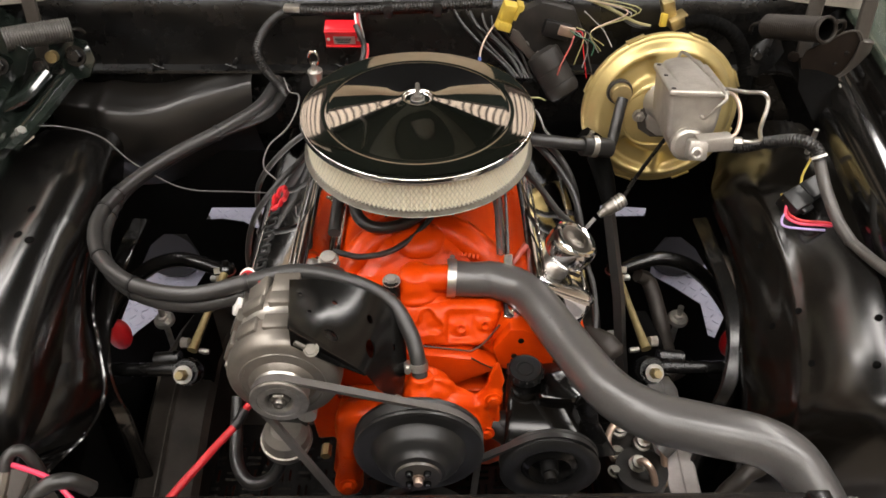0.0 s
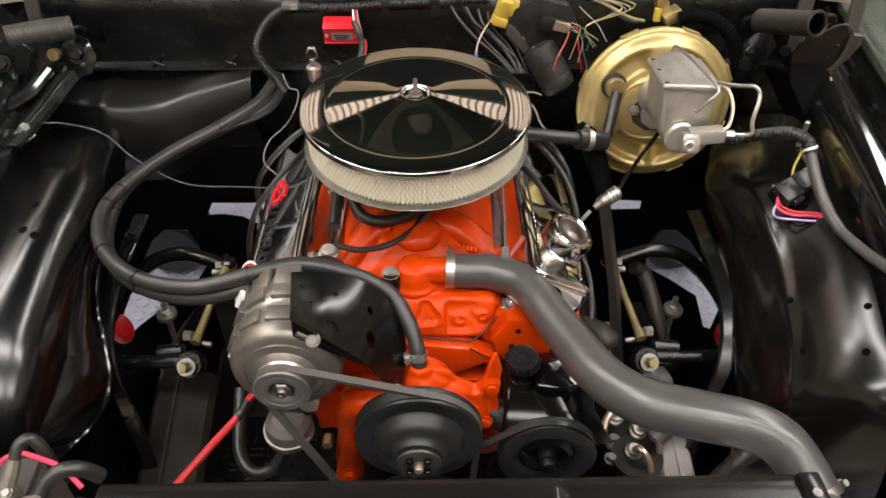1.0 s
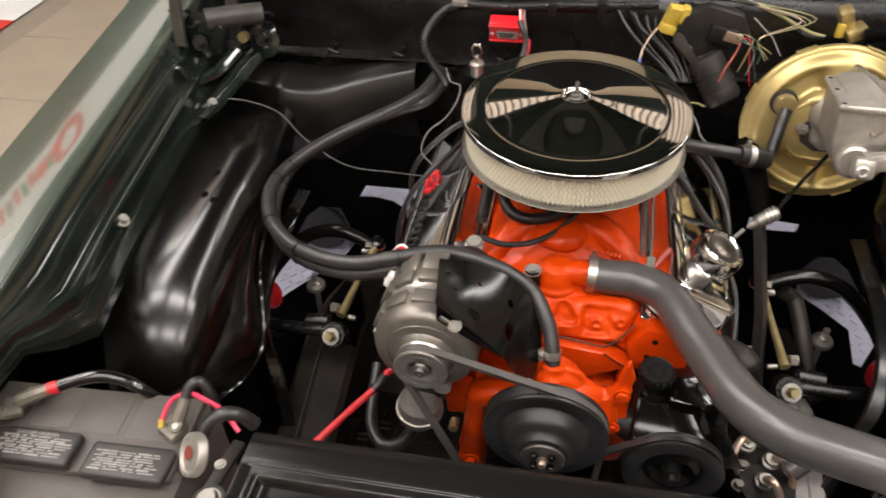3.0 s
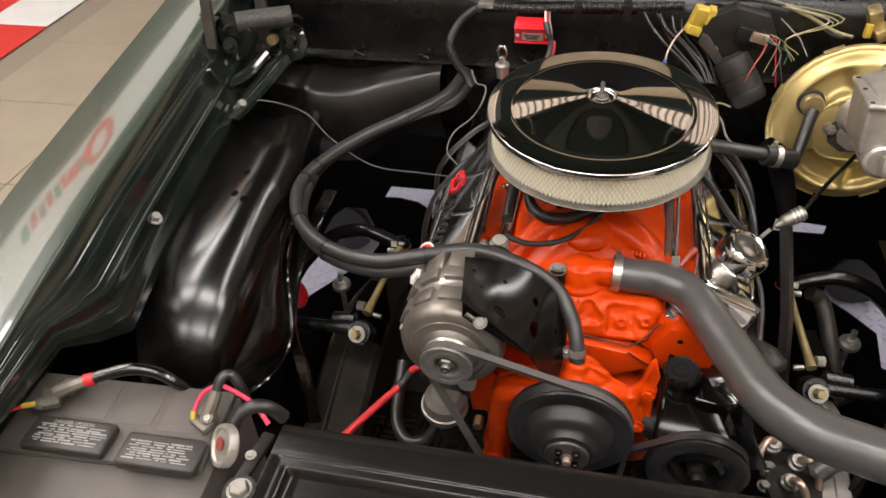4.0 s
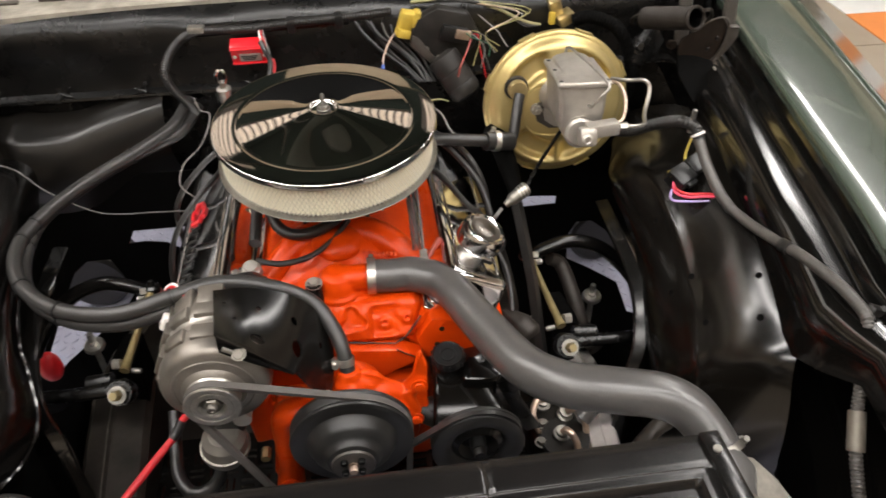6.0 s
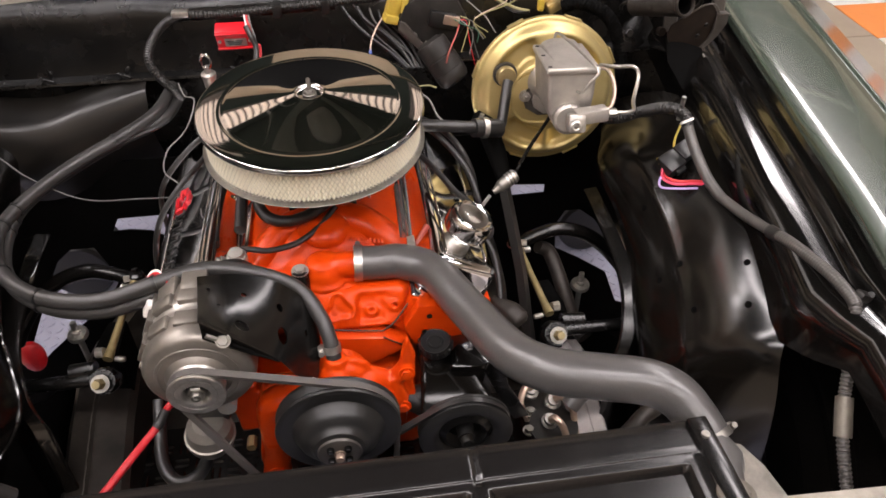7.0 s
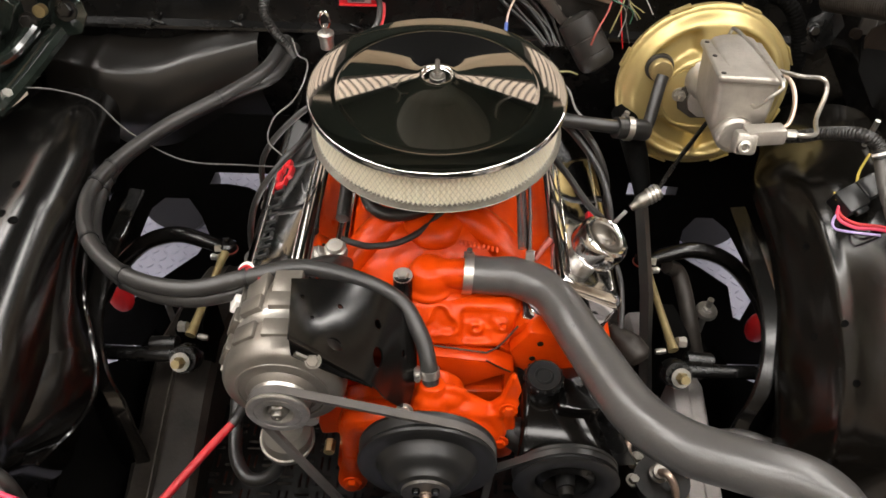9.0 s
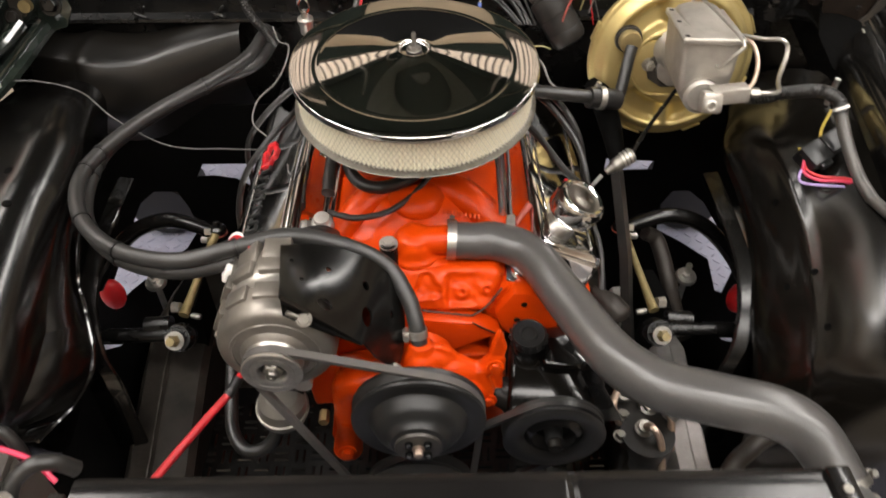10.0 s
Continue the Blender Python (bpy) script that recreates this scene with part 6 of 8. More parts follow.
# ---- battery corner ----
bt = thing("battery", (-0.54, -0.58, 0.64), "dusty grey top-post car battery with two vent caps", "battery")
part("case", box((0.285, 0.175, 0.19), (-0.535, -0.588, 0.748), (0, 0, 3), bevel=0.006), M_BATT, bt)
for k in range(4):
    part("lid_rib", box((0.052, 0.056, 0.0022), (-0.640 + 0.062 * k, -0.537, 0.8536), (0, 0, 3), bevel=0.0009), M_BATT, bt)
part("lid_step", box((0.262, 0.115, 0.012), (-0.535, -0.560, 0.848), (0, 0, 3), bevel=0.004), M_BATT, bt)
for cx, cy in ((-0.5715, -0.5985), (-0.4510, -0.6010)):
    c = part("vent_cap", box((0.106 if cx < -0.5 else 0.098, 0.044, 0.014), (cx, cy, 0.861), (0, 0, 2), bevel=0.0045, seg=3), M_CAP, bt, "dark vent cap with white print")
    pr = random.Random(int(cx * -1000))
    for k in range(8):
        x = cx - 0.041 + pr.uniform(0, 0.010)
        while x < cx + 0.032:
            w = pr.uniform(0.004, 0.022)
            part("print_bar", box((w, pr.uniform(0.0009, 0.0019), 0.0006), (x + w / 2, cy + 0.010 - 0.0033 * k + pr.uniform(-0.0004, 0.0004) + (x - cx) * 0.035, 0.8683), (0, 0, 2), bevel=0.0), M_PRINT, c, "white print bar")
            x += w + pr.uniform(0.0012, 0.005)
txt = bpy.data.curves.new("cap_print", "FONT")
txt.body, txt.size, txt.extrude = "DANGER / POISON", 0.0062, 0.0002
txt.align_x = "CENTER"
txt.materials.append(M_PRINT)
tob = new("cap_print", txt)
tob.parent = bt
tob.location = Vector((-0.5715, -0.5865, 0.8683)) - ORIGIN[bt]
tob.rotation_euler = (0, 0, radians(2))
tagged(tob, "white warning print")
tm = part("terminal_clamp", join(lathe([(0, -0.014), (0.0105, -0.014), (0.011, 0.006), (0.009, 0.010), (0, 0.010)], (-0.418, -0.545, 0.866), (0, 0, 1), 20), tube([(-0.420, -0.552, 0.866), (-0.413, -0.538, 0.880), (-0.409, -0.526, 0.893)], [0.009, 0.0078, 0.0065], 8, 3), box((0.030, 0.016, 0.010), (-0.424, -0.553, 0.862), (0, 0, -28), bevel=0.002)), M_LEAD, bt, "grey lead terminal clamp")
part("clamp_bolt", bolt((-0.413, -0.552, 0.872), (0, -0.4, 1), 0.0045, 0.005, 1.3), M_ZINC, tm)
bc = thing("battery_cable", (-0.53, -0.5, 0.84), "black battery cable wrapped in tape", "cable")
part("lead", tube([(-0.580, -0.5305, 0.8825), (-0.562, -0.519, 0.884), (-0.534, -0.507, 0.885), (-0.506, -0.502, 0.877), (-0.482, -0.502, 0.860), (-0.462, -0.496, 0.83)], [0.0074, 0.0078, 0.0080, 0.0074, 0.0066, 0.006], 14), M_BLACK, bc)
part("tape_band", tube([(-0.585, -0.533, 0.882), (-0.574, -0.528, 0.883)], 0.0082, 18, 0), M_REDWIRE, bc, "red tape band")
part("end_clamp", join(tube([(-0.616, -0.550, 0.874), (-0.600, -0.542, 0.879), (-0.580, -0.531, 0.882)], [0.0095, 0.0085, 0.0078], 8, 3), box((0.020, 0.030, 0.009), (-0.622, -0.556, 0.869), (0, 8, 32), bevel=0.002), box((0.012, 0.018, 0.014), (-0.606, -0.538, 0.872), (10, 0, 20), bevel=0.002), blob((-0.629, -0.566, 0.870), (0.010, 0.009, 0.006), n=12, lumps=0.2)), M_LEAD, bc, "grey lead cable clamp")
part("connector", tube([(-0.632, -0.570, 0.874), (-0.646, -0.577, 0.874)], 0.0032, 8, 0), M_YELLOW, bc, "yellow crimp connector")
part("tag_wire", tube([(-0.646, -0.577, 0.874), (-0.668, -0.592, 0.872), (-0.70, -0.62, 0.865)], 0.0026, 8), M_REDWIRE, bc)
gc = thing("ground_cable", (-0.42, -0.53, 0.84), "black and red battery leads at the terminal", "cable")
part("black_lead", tube([(-0.410, -0.528, 0.890), (-0.406, -0.515, 0.902), (-0.396, -0.508, 0.902), (-0.386, -0.512, 0.885), (-0.380, -0.52, 0.85)], 0.0062, 12), M_RUBBER, gc)
part("red_lead", tube([(-0.435, -0.5485, 0.870), (-0.432, -0.536, 0.880), (-0.424, -0.526, 0.889), (-0.408, -0.520, 0.894), (-0.3935, -0.522, 0.893), (-0.364, -0.529, 0.882), (-0.342, -0.543, 0.866)], 0.0029, 8), M_PINK, gc, "red lead")
part("crimp", tube([(-0.4345, -0.552, 0.866), (-0.435, -0.546, 0.873)], 0.0036, 8, 0), M_YELLOW, gc, "yellow crimp")
part("hold_loop", tube([(-0.384, -0.560, 0.860), (-0.379, -0.5456, 0.873), (-0.367, -0.536, 0.881), (-0.355, -0.531, 0.882), (-0.343, -0.527, 0.874), (-0.333, -0.523, 0.855)], 0.0085, 12), M_RUBBER, gc)
part("ring_terminal", join(lathe([(0, 0.0), (0.0180, 0.0), (0.0192, 0.0014), (0.0204, 0.0024), (0.0238, 0.0024), (0.0247, 0.0), (0.0247, -0.008), (0.022, -0.011), (0, -0.011)], (-0.382, -0.583, 0.870), (-0.62, -0.50, 0.60), 32)), M_ALU, gc, "dull round metal disc")
part("red_mark", lathe([(0, 0.0004), (0.008, 0.0004), (0.008, 0.0), (0, 0)], (-0.384, -0.583, 0.873), (-0.62, -0.50, 0.60), 12), M_WORNRED, gc, "worn red mark")
hb = thing("battery_hold_down", (-0.36, -0.63, 0.84), "grey bracket with hex bolts beside the battery", "bracket")
part("strap", join(box((0.016, 0.10, 0.008), (-0.342, -0.605, 0.866), (0, 0, -8), bevel=0.003), lathe([(0.008, 0), (0.018, 0), (0.018, 0.008), (0.008, 0.008)], (-0.337, -0.634, 0.866), (0, 0, 1), 24, closed=True)), M_DIRTY, hb)
part("hex_bolt", bolt((-0.337, -0.634, 0.872), r=0.010, h=0.009, washer=1.4), M_ZINC, hb)
part("hex_bolt", bolt((-0.343, -0.590, 0.870), r=0.004, h=0.004), M_ZINC, hb)
solo("red_cable", tube([(-0.225, -0.268, 0.68), (-0.248, -0.275, 0.672), (-0.262, -0.290, 0.655), (-0.30, -0.345, 0.645), (-0.345, -0.425, 0.64), (-0.36, -0.50, 0.66)], 0.0058, 12), M_REDWIRE, "thick red starter cable", "cable")
solo("cable_sleeve", tube([(-0.252, -0.277, 0.669), (-0.262, -0.290, 0.656), (-0.268, -0.298, 0.653)], 0.0072, 12), M_RUBBER, "black sleeve on the red cable", "cable")
solo("lower_hose", tube([(-0.29, -0.20, 0.60), (-0.288, -0.25, 0.57), (-0.280, -0.295, 0.555), (-0.255, -0.325, 0.55), (-0.222, -0.322, 0.56), (-0.20, -0.30, 0.59)], 0.010, 14), M_RUBBER, "black lower hose bent round", "hose")
solo("radiator_hose_lower", tube([(0.37, -0.29, 0.58), (0.392, -0.28, 0.60), (0.425, -0.275, 0.614), (0.463, -0.28, 0.614), (0.507, -0.30, 0.604), (0.54, -0.34, 0.57)], 0.016, 16), M_HOSE, "grey lower hose under the radiator hose", "hose")

# ---- suspension and steering ----
for s in (-1, 1):
    ar = thing("control_arm", (s * 0.37, -0.15, 0.5), "black tubular control arm with gold adjuster rod", "control arm", "control arms")
    part("arm_tube", tube([(s * 0.345, 0.008, 0.682), (s * 0.375, 0.018, 0.688), (s * 0.423, 0.030, 0.690), (s * 0.471, 0.030, 0.676), (s * 0.512, 0.025, 0.646), (s * 0.550, 0.010, 0.604), (s * 0.575, -0.005, 0.565)], [0.011, 0.0125, 0.0135, 0.0135, 0.0135, 0.0135, 0.0135], 18), M_STRAP, ar)
    part("sleeve_clamp", tube([(s * 0.348, -0.012, 0.682), (s * 0.354, -0.010, 0.681), (s * 0.360, -0.008, 0.680)], [0.0062, 0.0048, 0.0058], 12, 0), M_STEEL, ar, "zinc clamp screw")
    part("sleeve_clamp", tube([(s * 0.374, -0.132, 0.654), (s * 0.380, -0.130, 0.653), (s * 0.386, -0.128, 0.652)], [0.0066, 0.0052, 0.0062], 12, 0), M_STEEL, ar, "zinc clamp screw")
    part("sleeve_clamp", tube([(s * 0.338, -0.150, 0.650), (s * 0.345, -0.149, 0.650), (s * 0.354, -0.147, 0.650)], [0.0042, 0.0052, 0.0040], 12, 0), M_ZINC, ar, "zinc clamp screw")
    part("adjuster", tube([(s * 0.338, 0.006, 0.684), (s * 0.343, -0.012, 0.680), (s * 0.352, -0.06, 0.668), (s * 0.362, -0.115, 0.654), (s * 0.367, -0.145, 0.648)], [0.0085, 0.0066, 0.0056, 0.0066, 0.0085], 14, 4), M_ADJ, ar, "gold chromate adjuster rod")
    for y, z in ((0.006, 0.686), (-0.132, 0.652)):
        part("jam_nut", lathe([(0, -0.006), (0.0085, -0.006), (0.0085, 0.006), (0, 0.006)], (s * (0.365 - 0.03 * (y > -0.1)) + s * 0.016, y, z), (s, 0, 0), 6), M_STEEL, ar)
    part("clevis", join(lathe([(0, -0.012), (0.013, -0.012), (0.014, -0.008), (0.014, 0.006), (0.010, 0.010), (0, 0.011)], (s * 0.338, 0.010, 0.684), (0, 0.15, 1), 22), lathe([(0, 0.010), (0.0055, 0.010), (0.0055, 0.018), (0, 0.019)], (s * 0.338, 0.010, 0.684), (0, 0.15, 1), 6)), M_STRAP, ar)
    part("bushing", lathe([(0.012, -0.0015), (0.0152, -0.0015), (0.0152, 0.0015), (0.012, 0.0015)], (s * 0.338, 0.010, 0.679), (0, 0.15, 1), 20, closed=True), M_WORNRED, ar, "dull red bushing ring")
    part("pivot_bush", lathe([(0.0, -0.02), (0.020, -0.02), (0.022, -0.012), (0.022, 0.012), (0.0, 0.02)], (s * 0.369, -0.172, 0.628), (0, 0.7, -0.7), 26), M_SATIN, ar)
    part("washer", lathe([(0.0, 0), (0.0145, 0), (0.0145, 0.003), (0.0, 0.003)], (s * 0.370, -0.192, 0.644), (0, -0.7, 0.7), 26), M_ZINC, ar)
    part("pivot_nut", join(lathe([(0.0, 0.003), (0.0092, 0.003), (0.0092, 0.013), (0.0075, 0.016), (0, 0.016)], (s * 0.370, -0.192, 0.644), (0, -0.7, 0.7), 6), lathe([(0, 0.015), (0.0065, 0.015), (0.0065, 0.022), (0, 0.022)], (s * 0.370, -0.192, 0.644), (0, -0.7, 0.7), 12)), M_ADJ, ar, "gold castle nut")
    part("cross_shaft", tube([(s * 0.385, -0.17, 0.632), (s * 0.45, -0.165, 0.625), (s * 0.53, -0.16, 0.62)], 0.011, 14, 0), M_SATIN, ar)
    part("shaft_end", tube([(s * 0.385, -0.155, 0.640), (s * 0.425, -0.155, 0.636)], 0.013, 16, 0), M_SATIN, ar)
    # Near-black tower: the shade low in the bay is in its colour.
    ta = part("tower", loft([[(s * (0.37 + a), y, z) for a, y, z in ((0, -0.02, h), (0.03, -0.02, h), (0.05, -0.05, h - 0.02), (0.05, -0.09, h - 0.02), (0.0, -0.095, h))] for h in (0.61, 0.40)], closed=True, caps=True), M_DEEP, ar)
    # shock absorber top with its washer
    sh = thing("shock_absorber", (s * 0.46, 0.01, 0.4), "steel shock absorber top with washer and nut", "shock absorber", "shock absorbers")
    part("rod", tube([(s * 0.483, 0.025, 0.40), (s * 0.483, 0.025, 0.575)], 0.0055, 10, 0), M_STEEL, sh)
    part("washer", lathe([(0.0, 0), (0.017, 0), (0.019, -0.004), (0.019, 0.0), (0.017, 0.004), (0, 0.004)], (s * 0.483, 0.025, 0.545), (0, -0.2, 1), 28), M_STEEL, sh)
    part("nut", lathe([(0, 0.004), (0.009, 0.004), (0.009, 0.012), (0, 0.012)], (s * 0.483, 0.025, 0.545), (0, -0.2, 1), 6), M_ALU, sh)
    part("body", tube([(s * 0.483, 0.027, 0.25), (s * 0.483, 0.026, 0.44)], 0.028, 18, 0), M_SATIN, sh)
    solo("bump_stop", blob((s * 0.728, 0.27 if s < 0 else 0.238, 0.245), (0.028, 0.025, 0.045), n=18), M_REDBUSH, "red polyurethane bump stop", "bump stop", "bump stops")
    tr = thing("tire", (s * 0.80, -0.2, 0.01), "black front tire in the wheel housing", "tire", "tires")
    part("tread", lathe([(0.312, -0.088), (0.322, -0.074), (0.325, -0.05), (0.322, -0.046), (0.322, -0.038), (0.325, -0.034), (0.325, -0.006), (0.321, -0.003), (0.321, 0.003), (0.325, 0.006), (0.325, 0.034), (0.322, 0.038), (0.322, 0.046), (0.325, 0.05), (0.322, 0.074), (0.312, 0.088)], (s * 0.80, -0.2, 0.335), (1, 0, 0), 44), M_DEEP, tr, "grooved tread")
    for d in (-1, 1):
        part("sidewall", lathe([(0.312, 0.088 * d), (0.295, 0.096 * d), (0.27, 0.10 * d), (0.235, 0.096 * d), (0.20, 0.086 * d)], (s * 0.80, -0.2, 0.335), (1, 0, 0), 44), M_DEEP, tr)
        part("rim", lathe([(0.202, 0.086 * d), (0.196, 0.080 * d), (0.185, 0.060 * d), (0.10, 0.045 * d), (0.001, 0.040 * d)], (s * 0.80, -0.2, 0.335), (1, 0, 0), 44), M_SATIN, tr, "dark steel rim")
solo("overflow_hose", tube([(0.485, -0.375, 0.69), (0.45, -0.40, 0.70), (0.42, -0.418, 0.70), (0.38, -0.46, 0.68), (0.34, -0.61, 0.66)], 0.0115, 14), M_COIL, "pale grey hose running to the radiator", "hose")
solo("plug_boot", tube([(0.264, -0.138, 0.694), (0.274, -0.148, 0.688), (0.290, -0.162, 0.680), (0.303, -0.176, 0.672), (0.308, -0.182, 0.668)], [0.006, 0.013, 0.021, 0.021, 0.012], 18, 4), M_COIL, "soft grey rubber boot below the valve cover", "boot")
solo("brake_hose", tube([(0.385, 0.02, 0.66), (0.41, 0.02, 0.64), (0.425, -0.04, 0.60), (0.44, -0.08, 0.55), (0.455, -0.11, 0.54)], [0.012, 0.014, 0.014, 0.014, 0.018], 14), M_COIL, "dusty grey flexible hose", "hose")
sbx = thing("steering_box", (0.33, -0.27, 0.42), "greasy metal steering box with copper lines", "steering box")
part("housing", join(box((0.085, 0.11, 0.10), (0.335, -0.28, 0.50), (0, 0, 6), bevel=0.016, seg=3), lathe([(0.0, -0.02), (0.035, -0.02), (0.04, 0.0), (0.04, 0.04), (0, 0.04)], (0.34, -0.31, 0.52), (0, 0, 1), 26)), M_DIRTY, sbx)
for x, y in ((0.318, -0.235), (0.350, -0.262), (0.335, -0.30)):
    part("fitting", lathe([(0, 0), (0.014, 0), (0.014, 0.012), (0.010, 0.014), (0.010, 0.022), (0, 0.022)], (x, y, 0.553), (0, -0.3, 1), 12), M_ZINC, sbx)
for pts in (((0.335, -0.305, 0.57), (0.34, -0.315, 0.585), (0.352, -0.33, 0.57), (0.36, -0.35, 0.52)), ((0.352, -0.268, 0.575), (0.362, -0.275, 0.585), (0.375, -0.29, 0.575), (0.378, -0.32, 0.53)), ((0.318, -0.24, 0.575), (0.305, -0.245, 0.58), (0.295, -0.265, 0.565), (0.305, -0.285, 0.545))):
    part("copper_line", tube(pts, 0.0058, 10, 5), M_COPPER, sbx, "copper coloured line")
for x, y, z in ((0.30, -0.31, 0.552), (0.37, -0.24, 0.55), (0.31, -0.275, 0.553)):
    part("cover_bolt", bolt((x, y, z), r=0.007, h=0.009), M_ZINC, sbx)
ss = thing("steering_shaft", (0.33, -0.05, 0.5), "dark steel steering shaft with coupling", "shaft")
part("shaft", tube([(0.314, 0.06, 0.815), (0.320, 0.0, 0.765), (0.330, -0.07, 0.69), (0.336, -0.11, 0.62), (0.338, -0.20, 0.54)], 0.0105, 4, 0), M_SHAFT, ss)
part("coupling", tube([(0.318, 0.03, 0.80), (0.312, 0.10, 0.83), (0.305, 0.2, 0.84)], [0.012, 0.018, 0.02], 16, 4), M_DEEP, ss)
ds = thing("hose_fitting", (0.30, -0.03, 0.82), "bare aluminium fitting on a dark tube", "fitting")
part("body", tube([(0.280, -0.042, 0.842), (0.288, -0.0385, 0.8465), (0.293, -0.0362, 0.849), (0.308, -0.030, 0.857), (0.319, -0.0257, 0.8615)], [0.005, 0.0075, 0.0105, 0.0110, 0.0105], 18, 4), M_ZINC, ds)
for k in range(3):
    part("ring", lathe([(0.0100, -0.0016), (0.0122, -0.0016), (0.0122, 0.0016), (0.0100, 0.0016)], (0.305 + 0.005 * k, -0.0312 + 0.002 * k, 0.8555 + 0.0024 * k), (0.9, 0.2, 0.4), 20, closed=True), M_STEEL, ds)
part("lead", tube([(0.274, -0.044, 0.838), (0.262, -0.05, 0.825), (0.257, -0.04, 0.80)], 0.003, 8), M_GREYWIRE, ds)
part("pipe", tube([(0.318, -0.022, 0.861), (0.36, 0.04, 0.875), (0.41, 0.11, 0.885)], 0.0035, 8), M_SATIN, ds)

# ---- firewall ----
ig = thing("ignition_box", (-0.142, 0.33, 0.945), "red anodised ignition box with a silver label", "ignition box")
IGM = pose(-0.1425, 0.343, 0.968, 18, 0, 0)


def on_ig(bm):
    bmesh.ops.transform(bm, matrix=IGM, verts=bm.verts)
    return bm


part("case", on_ig(box((0.066, 0.028, 0.042), bevel=0.003)), M_RED, ig)
for k in range(2):
    part("fin", on_ig(box((0.066, 0.005, 0.003), (0, -0.015, 0.017 - 0.034 * k), bevel=0.001)), M_RED, ig)
lb = part("label_plate", on_ig(box((0.04, 0.0015, 0.018), (0.002, -0.0152, -0.003), bevel=0.0005)), M_STEEL, ig, "silver label plate")
for k in range(3):
    part("print_bar", on_ig(box((0.03 - 0.004 * k, 0.0008, 0.0022), (0.0, -0.0163, 0.001 - 0.004 * k), bevel=0.0)), M_PLASTIC, lb)
for x in (-0.027, 0.028):
    part("screw", on_ig(bolt((x, -0.0145, 0.0), (0, -1, 0), 0.0028, 0.003, 1.2)), M_STEEL, ig)
solo("ignition_wire", tube([(-0.118, 0.33, 0.99), (-0.11, 0.318, 0.975), (-0.104, 0.312, 0.958), (-0.108, 0.295, 0.935), (-0.13, 0.27, 0.912), (-0.15, 0.24, 0.90)], 0.0052, 10), M_RUBBER, "black sheathed ignition wire", "wire")
solo("ignition_wire", tube([(-0.101, 0.325, 0.955), (-0.100, 0.312, 0.945), (-0.106, 0.29, 0.925), (-0.112, 0.26, 0.905)], 0.0055, 6), M_REDWIRE, "flat red ignition wire", "wire")
for d, m_ in ((0, M_WHITE), (0.004, M_REDWIRE), (0.008, M_GREYWIRE)):
    solo("thin_wire", tube([(-0.121 + d, 0.36, 1.005), (-0.118 + d, 0.335, 0.995), (-0.112 + d, 0.322, 0.972), (-0.104, 0.318, 0.955)], 0.0016, 6), m_, "thin wire beside the ignition box", "wire")
hf = thing("vacuum_fitting", (-0.185, 0.24, 0.92), "bright steel fitting with an eyelet top", "fitting")
part("stem", lathe([(0.011, -0.02), (0.0115, -0.004), (0.013, 0.0), (0.013, 0.006), (0.006, 0.008), (0.006, 0.02), (0, 0.021)], (-0.185, 0.24, 0.940), (0, -0.1, 1), 22), M_STEEL, hf)
part("eyelet", tube([(-0.185 + 0.008 * math.cos(a), 0.236, 0.970 + 0.013 * math.sin(a)) for a in np.linspace(-1.5, 4.6, 16)], 0.003, 8, 2), M_CHROME, hf)
# corrugated loom up the firewall and along the cowl
lm1 = thing("wiring_loom", (-0.27, 0.34, 0.86), "black corrugated wiring loom along the firewall", "wiring loom")
part("conduit", tube([(-0.262, 0.31, 0.860), (-0.268, 0.305, 0.885), (-0.288, 0.305, 0.915), (-0.300, 0.315, 0.945), (-0.290, 0.34, 0.970), (-0.265, 0.358, 0.992), (-0.235, 0.366, 1.003)], 0.0082, 14, 8, ripple=0.0011, pitch=0.0042), M_RUBBER, lm1)
part("trough", box((0.30, 0.020, 0.020), (-0.10, 0.372, 1.003), (0, -1.2, 0), bevel=0.005), M_SATIN, lm1, "black wiring trough")
part("conduit", tube([(-0.24, 0.362, 1.005), (-0.15, 0.358, 1.004), (-0.05, 0.36, 1.010), (0.06, 0.362, 1.014), (0.13, 0.366, 1.018)], 0.0085, 12, 8, ripple=0.0014, pitch=0.0055), M_RUBBER, lm1)
part("strap", box((0.016, 0.026, 0.026), (-0.06, 0.365, 1.004), bevel=0.003), M_PLASTIC, lm1)
part("strap", box((0.016, 0.026, 0.026), (0.03, 0.365, 1.008), bevel=0.003), M_PLASTIC, lm1)
part("strap", box((0.03, 0.02, 0.012), (-0.235, 0.362, 1.008), bevel=0.003), M_STEEL, lm1)
# loose cables dropping behind the air cleaner
rng = random.Random(4)
for k in range(6):
    j = [rng.uniform(-0.006, 0.006) for _ in range(6)]
    solo("cable", tube([(0.060 + 0.016 * k + j[0], 0.362, 1.010 - 0.004 * k), (0.080 + 0.015 * k + j[1], 0.348 + j[2], 0.985 - 0.003 * k), (0.112 + 0.013 * k + j[3], 0.335 + j[4], 0.955 - 0.003 * k), (0.15 + 0.009 * k + j[5], 0.32, 0.922), (0.175 + 0.006 * k, 0.30, 0.90)], (0.0034, 0.0026, 0.0040, 0.0022, 0.0030, 0.0024)[k], 8), (M_PLASTIC, M_RUBBER, M_PLASTIC, M_DARKWIRE, M_PLASTIC, M_RUBBER)[k], "dark cable down the firewall", "cable", "cables")
